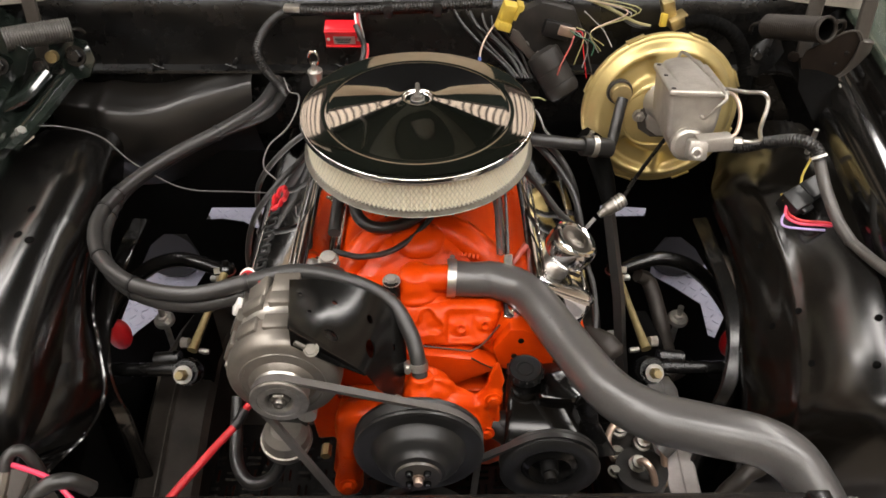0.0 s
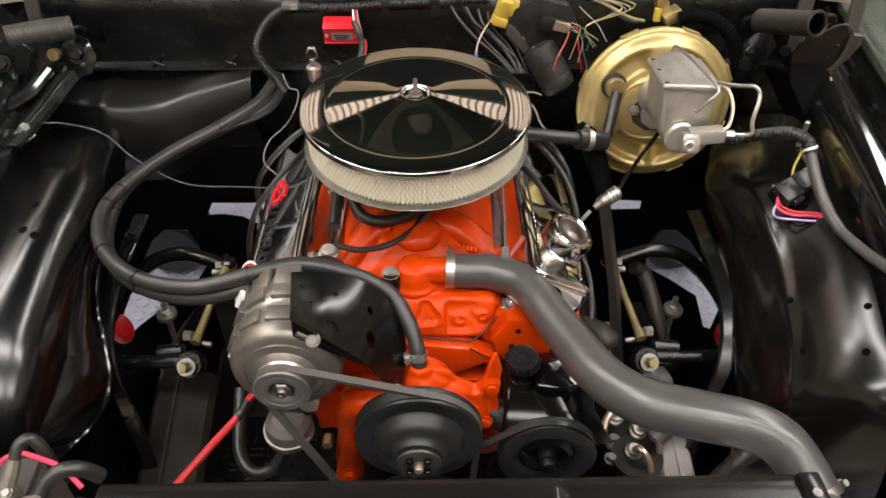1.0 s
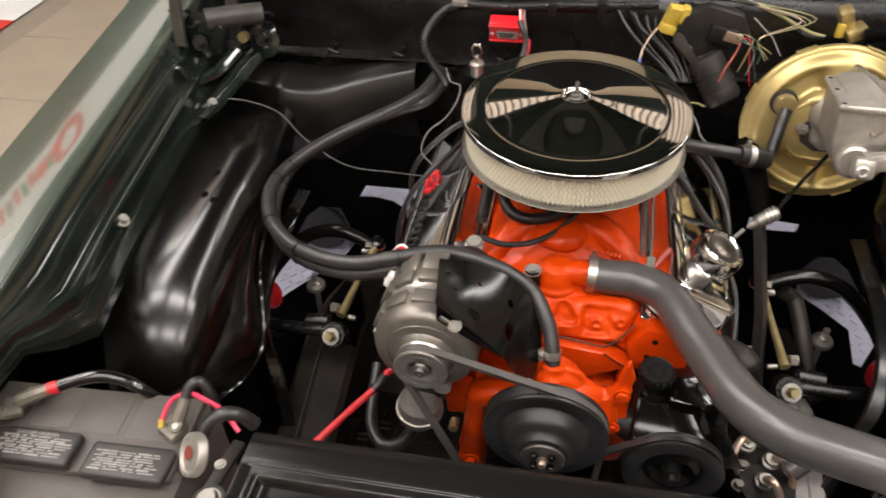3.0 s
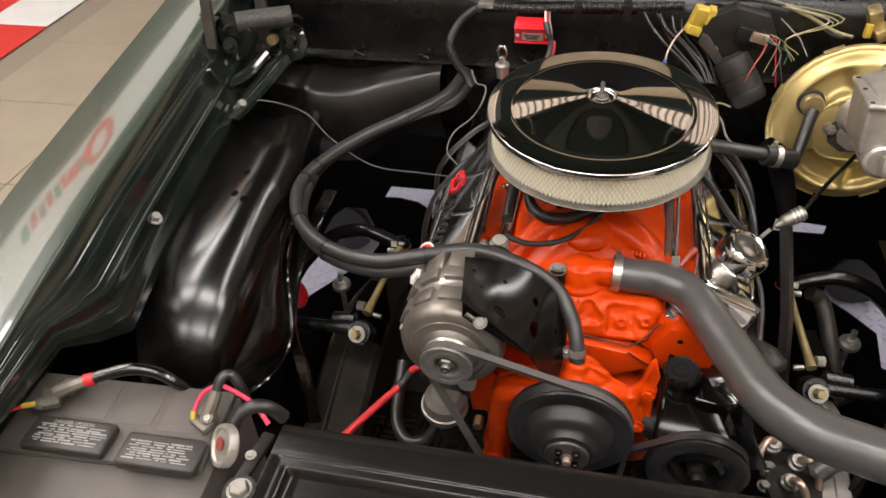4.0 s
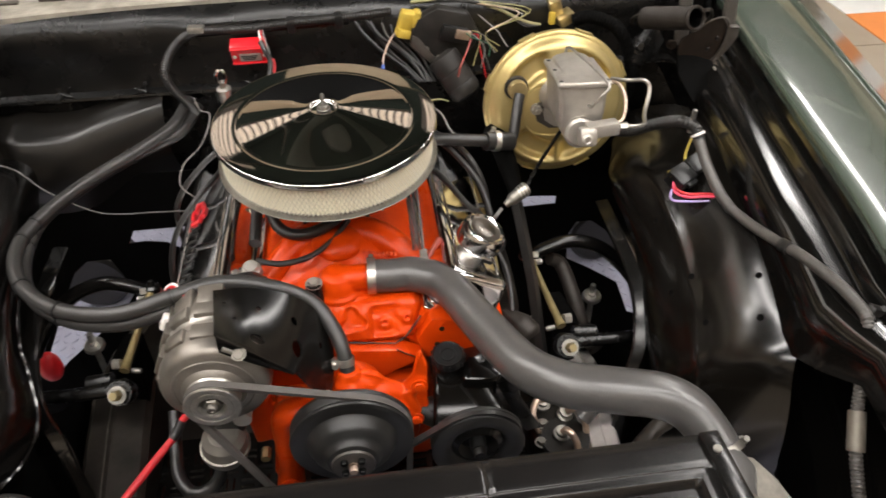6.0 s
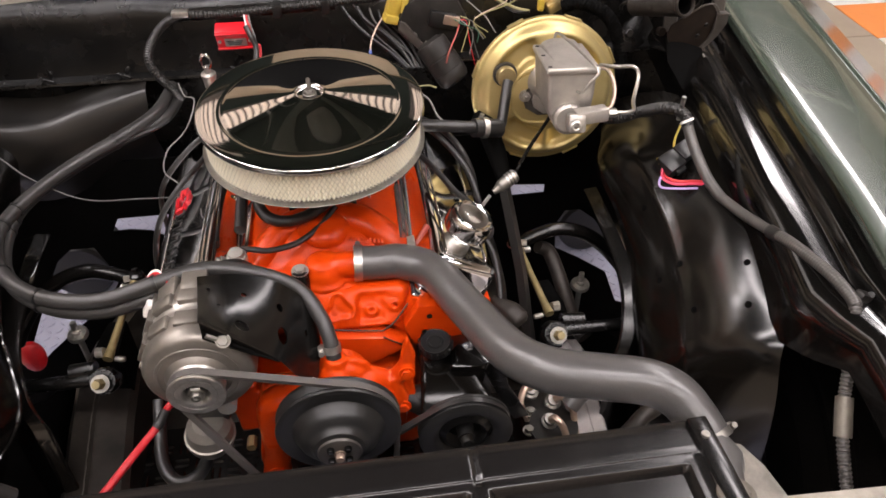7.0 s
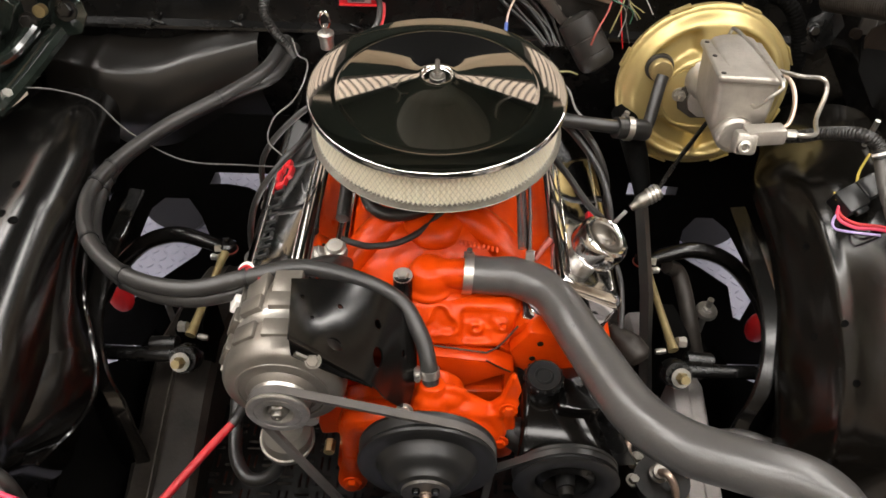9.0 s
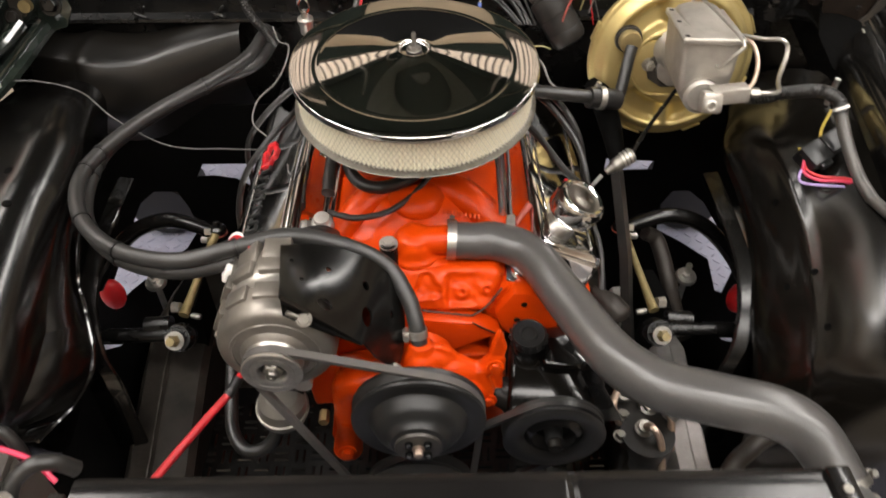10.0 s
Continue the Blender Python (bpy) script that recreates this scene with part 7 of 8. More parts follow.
solo("sensor_wire", tube([(0.135, 0.345, 0.985), (0.120, 0.325, 0.972), (0.108, 0.30, 0.955), (0.105, 0.27, 0.94)], 0.0018, 6), M_COPPER, "thin brown wire with a blue joint", "wire")
solo("wire_joint", tube([(0.1055, 0.285, 0.948), (0.104, 0.265, 0.937)], 0.0032, 8, 0), M_BLUE, "small blue crimp joint", "connector")
yc = thing("connector", (0.163, 0.35, 0.98), "yellow plastic wiring connector", "connector", "connectors")
part("shell", join(box((0.034, 0.022, 0.042), (0.160, 0.343, 1.006), (10, 14, 10), bevel=0.004), box((0.042, 0.022, 0.016), (0.156, 0.338, 0.984), (0, 20, 15), bevel=0.003), box((0.012, 0.026, 0.030), (0.176, 0.340, 1.012), (0, 14, 0), bevel=0.002)), M_YELLOW, yc)
part("key", box((0.010, 0.008, 0.02), (0.176, 0.336, 1.006), (0, 10, 0), bevel=0.002), M_YELLOW, yc)
yb = thing("connector", (0.455, 0.32, 1.0), "tan yellow connector above the booster", "connector", "connectors")
part("shell", join(box((0.022, 0.03, 0.04), (0.440, 0.325, 1.025), (10, -20, 0), bevel=0.004), box((0.034, 0.03, 0.022), (0.458, 0.315, 1.006), (0, -25, 10), bevel=0.004)), M_BRASS, yb)
part("latch", box((0.012, 0.01, 0.024), (0.432, 0.312, 1.008), bevel=0.002), M_YELLOW, yb)
wmo = thing("wiper_motor", (0.24, 0.32, 0.88), "grimy black wiper motor and gear housing", "wiper motor")
part("gear_housing", plate([(0.158, 0.975), (0.175, 1.015), (0.215, 1.035), (0.275, 1.02), (0.298, 0.975), (0.272, 0.935), (0.215, 0.925), (0.185, 0.945)], 0.03, xz(0.325, 0.03), bevel=0.007), M_MOTOR, wmo)
part("relay_pad", box((0.05, 0.012, 0.03), (0.245, 0.320, 0.985), (0, 14, 0), bevel=0.003), M_PLASTIC, wmo)
part("terminal_block", box((0.03, 0.01, 0.018), (0.262, 0.315, 0.985), (0, 14, 0), bevel=0.002), M_COPPER, wmo, "brown terminal block")
part("motor_can", lathe([(0, -0.05), (0.018, -0.05), (0.024, -0.046), (0.030, -0.044), (0.0315, -0.040), (0.0315, -0.012), (0.0305, -0.011), (0.0305, -0.009), (0.0315, -0.008), (0.0315, 0.018), (0.0305, 0.019), (0.0315, 0.021), (0.031, 0.034), (0.027, 0.042), (0.020, 0.045), (0.012, 0.046), (0.010, 0.043), (0, 0.043)], (0.244, 0.292, 0.912), (0.52, -0.40, -0.75), 36), M_MOTOR, wmo)
part("motor_wire", tube([(0.245, 0.262, 0.925), (0.252, 0.270, 0.945), (0.268, 0.290, 0.968), (0.275, 0.305, 0.98)], 0.0016, 6), M_WORNRED, wmo, "thin red motor wire")
part("bracket_arm", plate([(0.165, 0.99), (0.176, 0.985), (0.206, 0.945), (0.224, 0.935), (0.222, 0.925), (0.200, 0.930), (0.160, 0.972)], 0.006, xz(0.312, 0.006), bevel=0.002), M_HINGE, wmo, "dull steel bracket arm")
part("nozzle", tube([(0.218, 0.315, 0.945), (0.212, 0.305, 0.93), (0.214, 0.298, 0.92)], [0.006, 0.008, 0.006], 10), M_STEEL, wmo)
part("screw", bolt((0.19, 0.323, 0.955), (0, -1, 0), 0.005, 0.005), M_STEEL, wmo)
cols = (M_GREENWIRE, M_GREYWIRE, M_REDWIRE, M_OLIVE, M_DARKWIRE, M_COPPER, M_GREYWIRE, M_OLIVE, M_OLIVE)
for k in range(9):
    x0 = 0.262 + 0.006 * k
    pts = [(x0, 0.32, 0.99 - 0.004 * (k % 3)), (x0 + 0.015, 0.30 + 0.004 * (k % 4), 0.985), (0.298 + rng.uniform(-0.008, 0.014), 0.30, 0.965 + rng.uniform(-0.02, 0.02)), (0.285 + rng.uniform(-0.02, 0.03), 0.295, 0.925 + rng.uniform(-0.025, 0.03))]
    if k > 4:
        pts = [(0.30 + 0.004 * k, 0.31, 0.955 + rng.uniform(-0.01, 0.01)), (0.305, 0.305, 0.99), (0.33 + 0.008 * k, 0.33, 1.016 + rng.uniform(-0.006, 0.004)), (0.19 + 0.01 * k, 0.375, 1.03)]
    solo("thin_wire", tube(pts, 0.0011, 6, 6), cols[k], "thin loose coloured wire", "wire", "loose wires")
for k in range(4):
    solo("wire_run", tube([(0.17 + 0.02 * k, 0.385, 1.026), (0.26, 0.37 - 0.004 * k, 1.034), (0.33, 0.352 + 0.003 * k, 1.018), (0.385, 0.335, 0.995 - 0.002 * k), (0.415, 0.325, 0.99)], 0.0034, 8), (M_OLIVE, M_RUBBER, M_DARKWIRE, M_RUBBER)[k], "wire run below the cowl", "wire", "wire runs")
solo("stiff_wire", tube([(0.296, 0.345, 1.01), (0.33, 0.32, 0.985), (0.345, 0.30, 0.962)], 0.0012, 6, 0), M_GREYWIRE, "stiff pale wire near the booster", "wire")
# booster vacuum hose
vh = thing("vacuum_hose", (0.27, 0.09, 0.86), "grey-black vacuum hose with a clamped elbow", "hose")
part("hose", tube([(0.12, 0.09, 0.905), (0.19, 0.085, 0.900), (0.255, 0.088, 0.890), (0.295, 0.096, 0.880)], 0.0105, 14), M_RUBBER, vh)
part("sleeve", tube([(0.268, 0.09, 0.886), (0.30, 0.098, 0.878), (0.318, 0.105, 0.872)], 0.0165, 16), M_RUBBER, vh)
part("clamp", clamp((0.288, 0.094, 0.882), (1, 0.15, -0.2), 0.017, 0.009), M_STEEL, vh, "spring clamp")
part("elbow_hose", tube([(0.314, 0.105, 0.872), (0.322, 0.11, 0.880), (0.330, 0.13, 0.905), (0.338, 0.152, 0.925), (0.342, 0.16, 0.934)], 0.0095, 14), M_RUBBER, vh)
# big black hose round the back of the booster
solo("cabin_hose", tube([(0.47, 0.30, 1.005), (0.50, 0.29, 1.015), (0.545, 0.275, 1.0), (0.572, 0.262, 0.96), (0.582, 0.25, 0.91), (0.575, 0.25, 0.86)], 0.013, 16, 8, ripple=0.001, pitch=0.006), M_DEEP, "black corrugated hose behind the booster", "hose")
# plug wires and small lines
for s, pts in ((-1, [(-0.16, 0.12, 0.895), (-0.19, 0.05, 0.885), (-0.225, 0.01, 0.865), (-0.262, -0.012, 0.82), (-0.282, -0.02, 0.76), (-0.29, -0.02, 0.69)]),
               (-1, [(-0.15, 0.17, 0.89), (-0.22, 0.13, 0.865), (-0.28, 0.1, 0.80), (-0.29, 0.1, 0.70)]),
               (1, [(0.165, 0.13, 0.89), (0.205, 0.08, 0.88), (0.245, 0.03, 0.845), (0.262, -0.02, 0.80), (0.27, -0.05, 0.72)]), (1, [(0.17, 0.15, 0.885), (0.225, 0.10, 0.87), (0.26, 0.06, 0.82), (0.275, 0.04, 0.72)]),
               (1, [(0.15, 0.05, 0.885), (0.185, 0.0, 0.872), (0.215, -0.045, 0.852), (0.235, -0.07, 0.845)]), (1, [(0.255, -0.06, 0.78), (0.275, -0.09, 0.745), (0.278, -0.14, 0.70), (0.268, -0.18, 0.66)])):
    solo("plug_wire", tube(pts, 0.0048 if s < 0 else 0.0052, 10), M_RUBBER, "thick black spark plug wire", "wire", "plug wires")
for x, y, z in ((-0.288, -0.02, 0.685), (0.27, -0.06, 0.70), (0.285, 0.03, 0.70), (0.272, -0.19, 0.655), (-0.285, 0.1, 0.69)):
    solo("plug_boot", blob((x, y, z), (0.016, 0.016, 0.026), (20, 0, 0)), M_SPRING, "grey spark plug boot", "plug boot", "plug boots")
solo("thin_wire", tube([(-0.255, 0.30, 0.90), (-0.235, 0.24, 0.905), (-0.205, 0.17, 0.935), (-0.198, 0.10, 0.945), (-0.215, 0.085, 0.92), (-0.245, 0.075, 0.895), (-0.255, 0.06, 0.865), (-0.235, 0.05, 0.845)], 0.0012, 6), M_GREYWIRE, "thin pale wire beside the air cleaner", "wire", "loose wires")
solo("thin_wire", tube([(-0.655, 0.12, 0.905), (-0.60, 0.13, 0.898), (-0.54, 0.13, 0.878), (-0.48, 0.09, 0.852), (-0.40, 0.07, 0.815), (-0.31, 0.08, 0.80), (-0.25, 0.09, 0.79)], 0.0013, 6), M_DARKWIRE, "thin wire across the inner fender", "wire", "loose wires")
solo("thin_wire", tube([(0.17, 0.13, 0.945), (0.195, 0.13, 0.925), (0.21, 0.11, 0.90), (0.235, 0.10, 0.885)], 0.0018, 6), M_GREYWIRE, "thin grey wire behind the air cleaner", "wire", "loose wires")
solo("thin_wire", tube([(0.178, 0.17, 0.93), (0.20, 0.175, 0.928), (0.215, 0.18, 0.92)], 0.0015, 6), M_OLIVE, "thin yellow wire end", "wire", "loose wires")
solo("vent_hose", tube([(-0.10, 0.0, 0.875), (-0.098, -0.045, 0.858), (-0.082, -0.066, 0.846), (-0.055, -0.070, 0.840), (-0.02, -0.060, 0.842), (0.01, -0.04, 0.85)], 0.0092, 14), M_RUBBER, "black vent hose under the air cleaner", "hose")
solo("fuel_line", tube([(-0.128, -0.10, 0.820), (-0.112, -0.105, 0.818), (-0.085, -0.108, 0.815), (-0.045, -0.100, 0.818), (-0.01, -0.075, 0.825), (0.02, -0.04, 0.838)], 0.0046, 10), M_RUBBER, "black fuel line across the manifold", "hose")
solo("wire_tube", tube([(-0.118, 0.12, 0.86), (-0.128, 0.02, 0.845), (-0.130, -0.07, 0.83)], 0.010, 12), M_RUBBER, "black sheath along the manifold edge", "hose")

# ---- right-hand harness ----
hs = thing("wiring_harness", (0.606, -0.219, 0.818), "grey corrugated harness along the inner fender", "wiring harness")
part("conduit", tube([(0.46, 0.10, 0.90), (0.50, 0.045, 0.912), (0.54, 0.022, 0.935), (0.567, -0.013, 0.960), (0.589, -0.027, 0.954), (0.593, -0.042, 0.940)], 0.0098, 14, 8, ripple=0.0011, pitch=0.0045), M_RUBBER, hs)
part("bare_sleeve", tube([(0.593, -0.040, 0.941), (0.598, -0.072, 0.915), (0.606, -0.116, 0.890), (0.612, -0.155, 0.881)], 0.0086, 14), M_LOOM, hs, "grey taped sleeve")
part("conduit", tube([(0.612, -0.153, 0.881), (0.620, -0.205, 0.888), (0.627, -0.260, 0.902), (0.633, -0.318, 0.919), (0.641, -0.390, 0.930), (0.645, -0.430, 0.929), (0.645, -0.446, 0.926)], 0.0080, 14, 8, ripple=0.0004, pitch=0.0042), M_LOOM, hs)
part("conduit", tube([(0.645, -0.444, 0.927), (0.640, -0.468, 0.906), (0.633, -0.489, 0.870), (0.622, -0.515, 0.839), (0.612, -0.547, 0.810), (0.605, -0.585, 0.780), (0.598, -0.620, 0.760)], 0.0078, 14, 10, ripple=0.0014, pitch=0.0052), M_LOOM, hs)
part("tape", tube([(0.6225, -0.514, 0.840), (0.6115, -0.549, 0.8085)], 0.0105, 14, 0), M_LEAD, hs, "shiny grey tape wrap")
part("clip", join(box((0.030, 0.014, 0.018), (0.662, -0.434, 0.924), (0, 30, 10), bevel=0.003), lathe([(0, 0), (0.005, 0), (0.004, 0.006), (0, 0.006)], (0.672, -0.434, 0.928), (-0.5, -0.4, 0.7), 12)), M_DIRTY, hs, "metal harness clip")
part("tape", tube([(0.6283, -0.273, 0.9055), (0.6303, -0.291, 0.9105)], 0.0102, 14, 0), M_RUBBER, hs)
part("tie", lathe([(0.0095, -0.002), (0.0112, -0.002), (0.0112, 0.002), (0.0095, 0.002)], (0.593, -0.035, 0.946), (0.3, -0.6, -0.7), 18, closed=True), M_WHITE, hs, "pale cable tie")
for k, m_ in enumerate((M_YELLOW, M_GREENWIRE, M_RUBBER, M_WHITE, M_YELLOW, M_GREYWIRE)):
    part("wire_end", tube([(0.600, -0.605, 0.768), (0.600 + 0.010 * (k - 2), -0.622, 0.780 + 0.004 * (k % 3)), (0.598 + 0.022 * (k - 2), -0.640, 0.778), (0.598 + 0.03 * (k - 2), -0.68, 0.774)], 0.0022, 6), m_, hs)
rl = thing("relay", (0.583, -0.05, 0.85), "black relay socket with coloured wires", "relay")
part("body", join(box((0.034, 0.030, 0.032), (0.597, -0.040, 0.887), (20, -10, 28), bevel=0.003), box((0.036, 0.034, 0.030), (0.569, -0.057, 0.879), (20, -10, 28), bevel=0.003), box((0.020, 0.014, 0.010), (0.582, -0.068, 0.876), (20, -10, 28), bevel=0.002)), M_PLASTIC, rl)
for m_, r, pts in ((M_YELLOW, 0.0026, ((0.578, -0.045, 0.893), (0.585, -0.025, 0.905), (0.600, -0.005, 0.922))), (M_PINK, 0.0034, ((0.556, -0.060, 0.882), (0.552, -0.078, 0.868), (0.568, -0.094, 0.866), (0.598, -0.100, 0.868), (0.622, -0.108, 0.868))), (M_REDWIRE, 0.0032, ((0.558, -0.056, 0.880), (0.556, -0.074, 0.870), (0.572, -0.089, 0.868), (0.600, -0.096, 0.870), (0.622, -0.104, 0.870))), (M_PURPLE, 0.0026, ((0.560, -0.066, 0.874), (0.546, -0.080, 0.866), (0.545, -0.094, 0.862), (0.570, -0.101, 0.862), (0.600, -0.107, 0.864))), (M_YELLOW, 0.0022, ((0.556, -0.052, 0.884), (0.549, -0.05, 0.888), (0.550, -0.06, 0.884)))):
    part("wire", tube(pts, r * 0.72, 8), m_, rl)
solo("fender_bolt", bolt((0.692, -0.19, 0.868), (-0.8, 0, 0.6), 0.008, 0.012), M_STEEL, "zinc bolt in the fender channel", "bolt", "fender bolts")
solo("fender_bolt", bolt((0.668, -0.47, 0.90), (-0.8, 0, 0.6), 0.006, 0.008), M_STEEL, "zinc bolt in the fender channel", "bolt", "fender bolts")
solo("fender_stud", tube([(0.62, 0.045, 0.90), (0.62, 0.042, 0.945)], 0.004, 8, 0), M_STEEL, "threaded steel stud by the harness", "bolt", "fender bolts")
solo("fender_bolt", bolt((-0.640, -0.246, 0.906), (0.6, 0, 0.8), 0.007, 0.010), M_STEEL, "zinc bolt in the fender channel", "bolt", "fender bolts")
solo("fender_bolt", bolt((-0.655, 0.10, 0.900), (0.5, -0.2, 0.8), 0.008, 0.016), M_STEEL, "zinc bolt in the fender channel", "bolt", "fender bolts")
# dark discs for drilled holes and dimples in the inner fenders; colour holds their shade
for x, y, z in ((-0.566, -0.080, 0.88), (-0.568, -0.132, 0.88), (-0.548, -0.142, 0.875)):
    q, nrm, _, _ = SKINS[-1].find_nearest(Vector((x, y, z)))
    nrm = nrm if nrm.z > 0 else -nrm
    solo("drilled_hole", lathe([(0, 0.0006), (0.0044, 0.0006), (0.0058, 0.0011), (0.0064, 0.0002)], q, nrm, 16), M_DEEP, "dark disc for a drilled hole in the inner fender", "hole", "drilled holes")

for x, y, z in ((0.611, -0.271, 0.847), (0.549, -0.201, 0.79), (0.525, -0.194, 0.752), (0.545, -0.282, 0.769), (0.536, -0.069, 0.802), (0.600, -0.325, 0.812)):
    q, nrm, _, _ = SKINS[1].find_nearest(Vector((x, y, z)))
    nrm = nrm if nrm.z > 0 else -nrm
    solo("drilled_hole", lathe([(0, 0.0005), (0.0034, 0.0005), (0.0046, 0.0009), (0.0052, 0.0002)], q, nrm, 14), M_DEEP, "small dark disc for a drilled hole in the inner fender", "hole", "drilled holes")

# ---- hood hinges ----
for s in (-1,):
    hg = thing("hood_hinge", (s * 0.64, 0.22, 0.93), "dark green hood hinge with coil spring", "hood hinge", "hood hinges")
    part("coil_spring", tube([(s * 0.678, 0.195, 1.022), (s * 0.635, 0.222, 1.020), (s * 0.592, 0.25, 1.016)], 0.0200, 22, 6, ripple=0.0018, pitch=0.0040, hole=1), M_SPRING, hg, sharp=20)
    # Dark liner added for the shade inside the open spring.
    part("spring_core", tube([(s * 0.672, 0.199, 1.022), (s * 0.596, 0.247, 1.016)], 0.0150, 18, 0, hole=1), M_DIRTY, hg)
    part("spring_hook", tube([(s * 0.594, 0.248, 1.016), (s * 0.582, 0.256, 1.014), (s * 0.576, 0.262, 1.004)], 0.0035, 8), M_DIRTY, hg)
    part("spring_hook", tube([(s * 0.676, 0.197, 1.018), (s * 0.69, 0.186, 1.02), (s * 0.70, 0.18, 1.012)], 0.0035, 8), M_DIRTY, hg)
    part("upper_arm", loft([[(s * (0.655 + d), 0.245 + 0.02 * k, 0.95 + 0.11 * k) for d in (-0.011, -0.010, 0.010, 0.011)] + [(s * (0.655 + d), 0.252 + 0.02 * k, 0.95 + 0.11 * k) for d in (0.011, -0.011)] for k in range(3)], closed=True, caps=True), M_HINGE, hg, "grey steel hinge arm")
    part("upper_arm", loft([[(s * (0.720 + d), 0.16 + 0.02 * k, 0.985 + 0.10 * k) for d in (-0.010, -0.009, 0.009, 0.010)] + [(s * (0.720 + d), 0.167 + 0.02 * k, 0.985 + 0.10 * k) for d in (0.010, -0.010)] for k in range(3)], closed=True, caps=True), M_HINGE, hg, "grey steel hinge arm")
    side = [(0.641, 1.004), (0.673, 1.037), (0.706, 1.046), (0.732, 1.021), (0.733, 0.984), (0.724, 0.956), (0.696, 0.945), (0.662, 0.963)]
    part("hinge_plate", plate([(s * a, b) for a, b in side], 0.005, xz(0.188, 0.005), bevel=0.002), M_DKGREEN, hg)
    part("hinge_bracket", join(plate([(s * a, b) for a, b in ((0.703, 1.040), (0.739, 1.027), (0.741, 0.998), (0.726, 0.967), (0.716, 0.975), (0.722, 1.0))], 0.004, xz(0.178, 0.004), bevel=0.0015), box((0.034, 0.020, 0.004), (s * 0.722, 0.186, 1.038), (0, -s * 18, 0), bevel=0.0015)), M_HINGE, hg, "bent grey steel bracket")
    for a, b in ((0.69, 0.985), (0.705, 0.965), (0.712, 1.01)):
        part("rivet", lathe([(0, 0), (0.004, 0), (0.003, 0.002), (0, 0.0025)], (s * a, 0.188, b), (0, -1, 0), 12), M_DIRTY, hg)
    part("lower_arm", loft([[(s * x0, y, z0), (s * x0, y - 0.004, z0 + 0.001), (s * x1, y - 0.004, z1 + 0.001), (s * x1, y, z1)] for x0, z0, x1, z1, y in ((0.697, 0.956, 0.714, 0.962, 0.172), (0.702, 0.935, 0.722, 0.940, 0.155), (0.705, 0.912, 0.727, 0.915, 0.132), (0.706, 0.897, 0.724, 0.899, 0.118))], closed=True, caps=True), M_HINGE if s > 0 else M_DKGREEN, hg)
    part("pivot_plate", plate([(s * a, b) for a, b in ((-0.025, -0.03), (0.0, -0.038), (0.028, -0.02), (0.035, 0.01), (0.01, 0.035), (-0.02, 0.03), (-0.035, 0.0))], 0.005, pose(s * 0.598, 0.255, 0.962, 65, 0, s * 12), bevel=0.002), M_DKGREEN, hg)
    part("pivot", bolt((s * 0.598, 0.249, 0.968), (0, -0.9, 0.4), 0.011, 0.010), M_SATIN, hg)
    part("pivot", bolt((s * 0.645, 0.215, 0.965), (0, -0.9, 0.4), 0.009, 0.010), M_DIRTY, hg)
    part("pivot", bolt((s * 0.69, 0.178, 0.985), (0, -0.9, 0.4), 0.009, 0.010), M_DIRTY, hg)
    part("lower_link", tube([(s * 0.64, 0.215, 0.955), (s * 0.662, 0.17, 0.935), (s * 0.685, 0.125, 0.93), (s * 0.692, 0.09, 0.925)], 0.011, 10), M_DKGREEN, hg)
    part("foot", join(box((0.024, 0.012, 0.07), (s * 0.69, 0.10, 0.945), (12, s * 20, 0), bevel=0.006), lathe([(0, 0), (0.012, 0), (0.012, 0.004), (0, 0.004)], (s * 0.688, 0.092, 0.924), (-s * 0.5, -0.8, 0.3), 20)), M_DKGREEN, hg)
    part("foot_bolt", lathe([(0, 0), (0.008, 0), (0.007, 0.004), (0, 0.005)], (s * 0.687, 0.089, 0.925), (-s * 0.5, -0.8, 0.3), 18), M_STEEL, hg)
    part("bushing", lathe([(0, 0), (0.010, 0), (0.010, 0.012), (0, 0.012)], (s * 0.628, 0.235, 0.975), (0, -1, 0.2), 16), M_BRASS, hg, "tan bushing")
# right hinge, seen nearly along its spring
hg = thing("hood_hinge", (0.64, 0.22, 0.93), "brown-black hood hinge with grey arms and open coil spring", "hood hinge", "hood hinges")
SP_A, SP_B = Vector((0.596, 0.255, 1.021)), Vector((0.636, 0.145, 1.063))
SP_D = (SP_B - SP_A).normalized()
part("coil_spring", tube([SP_A, SP_A.lerp(SP_B, 0.5), SP_B], 0.0205, 26, 8, ripple=0.0017, pitch=0.0042, hole=1), M_COIL, hg, sharp=20)
# Near-black liner added in the open coil, where only shade lies.
part("spring_core", tube([SP_A.lerp(SP_B, 0.04), SP_A.lerp(SP_B, 0.985)], 0.0165, 20, 0, hole=1), M_DEEP, hg)
part("spring_end", lathe([(0.0165, -0.002), (0.0185, -0.0032), (0.0215, -0.002), (0.0222, 0.0), (0.0215, 0.002), (0.0185, 0.0032), (0.0165, 0.002)], SP_B, SP_D, 30, closed=True), M_COIL, hg)
part("spring_hook", tube([SP_A + Vector((-0.006, 0.0, 0.010)), SP_A - 0.012 * SP_D + Vector((-0.006, 0, 0.006)), SP_A - 0.024 * SP_D + Vector((-0.010, 0, 0.0)), SP_A - 0.028 * SP_D + Vector((-0.008, 0, -0.010))], 0.0034, 8), M_DIRTY, hg)
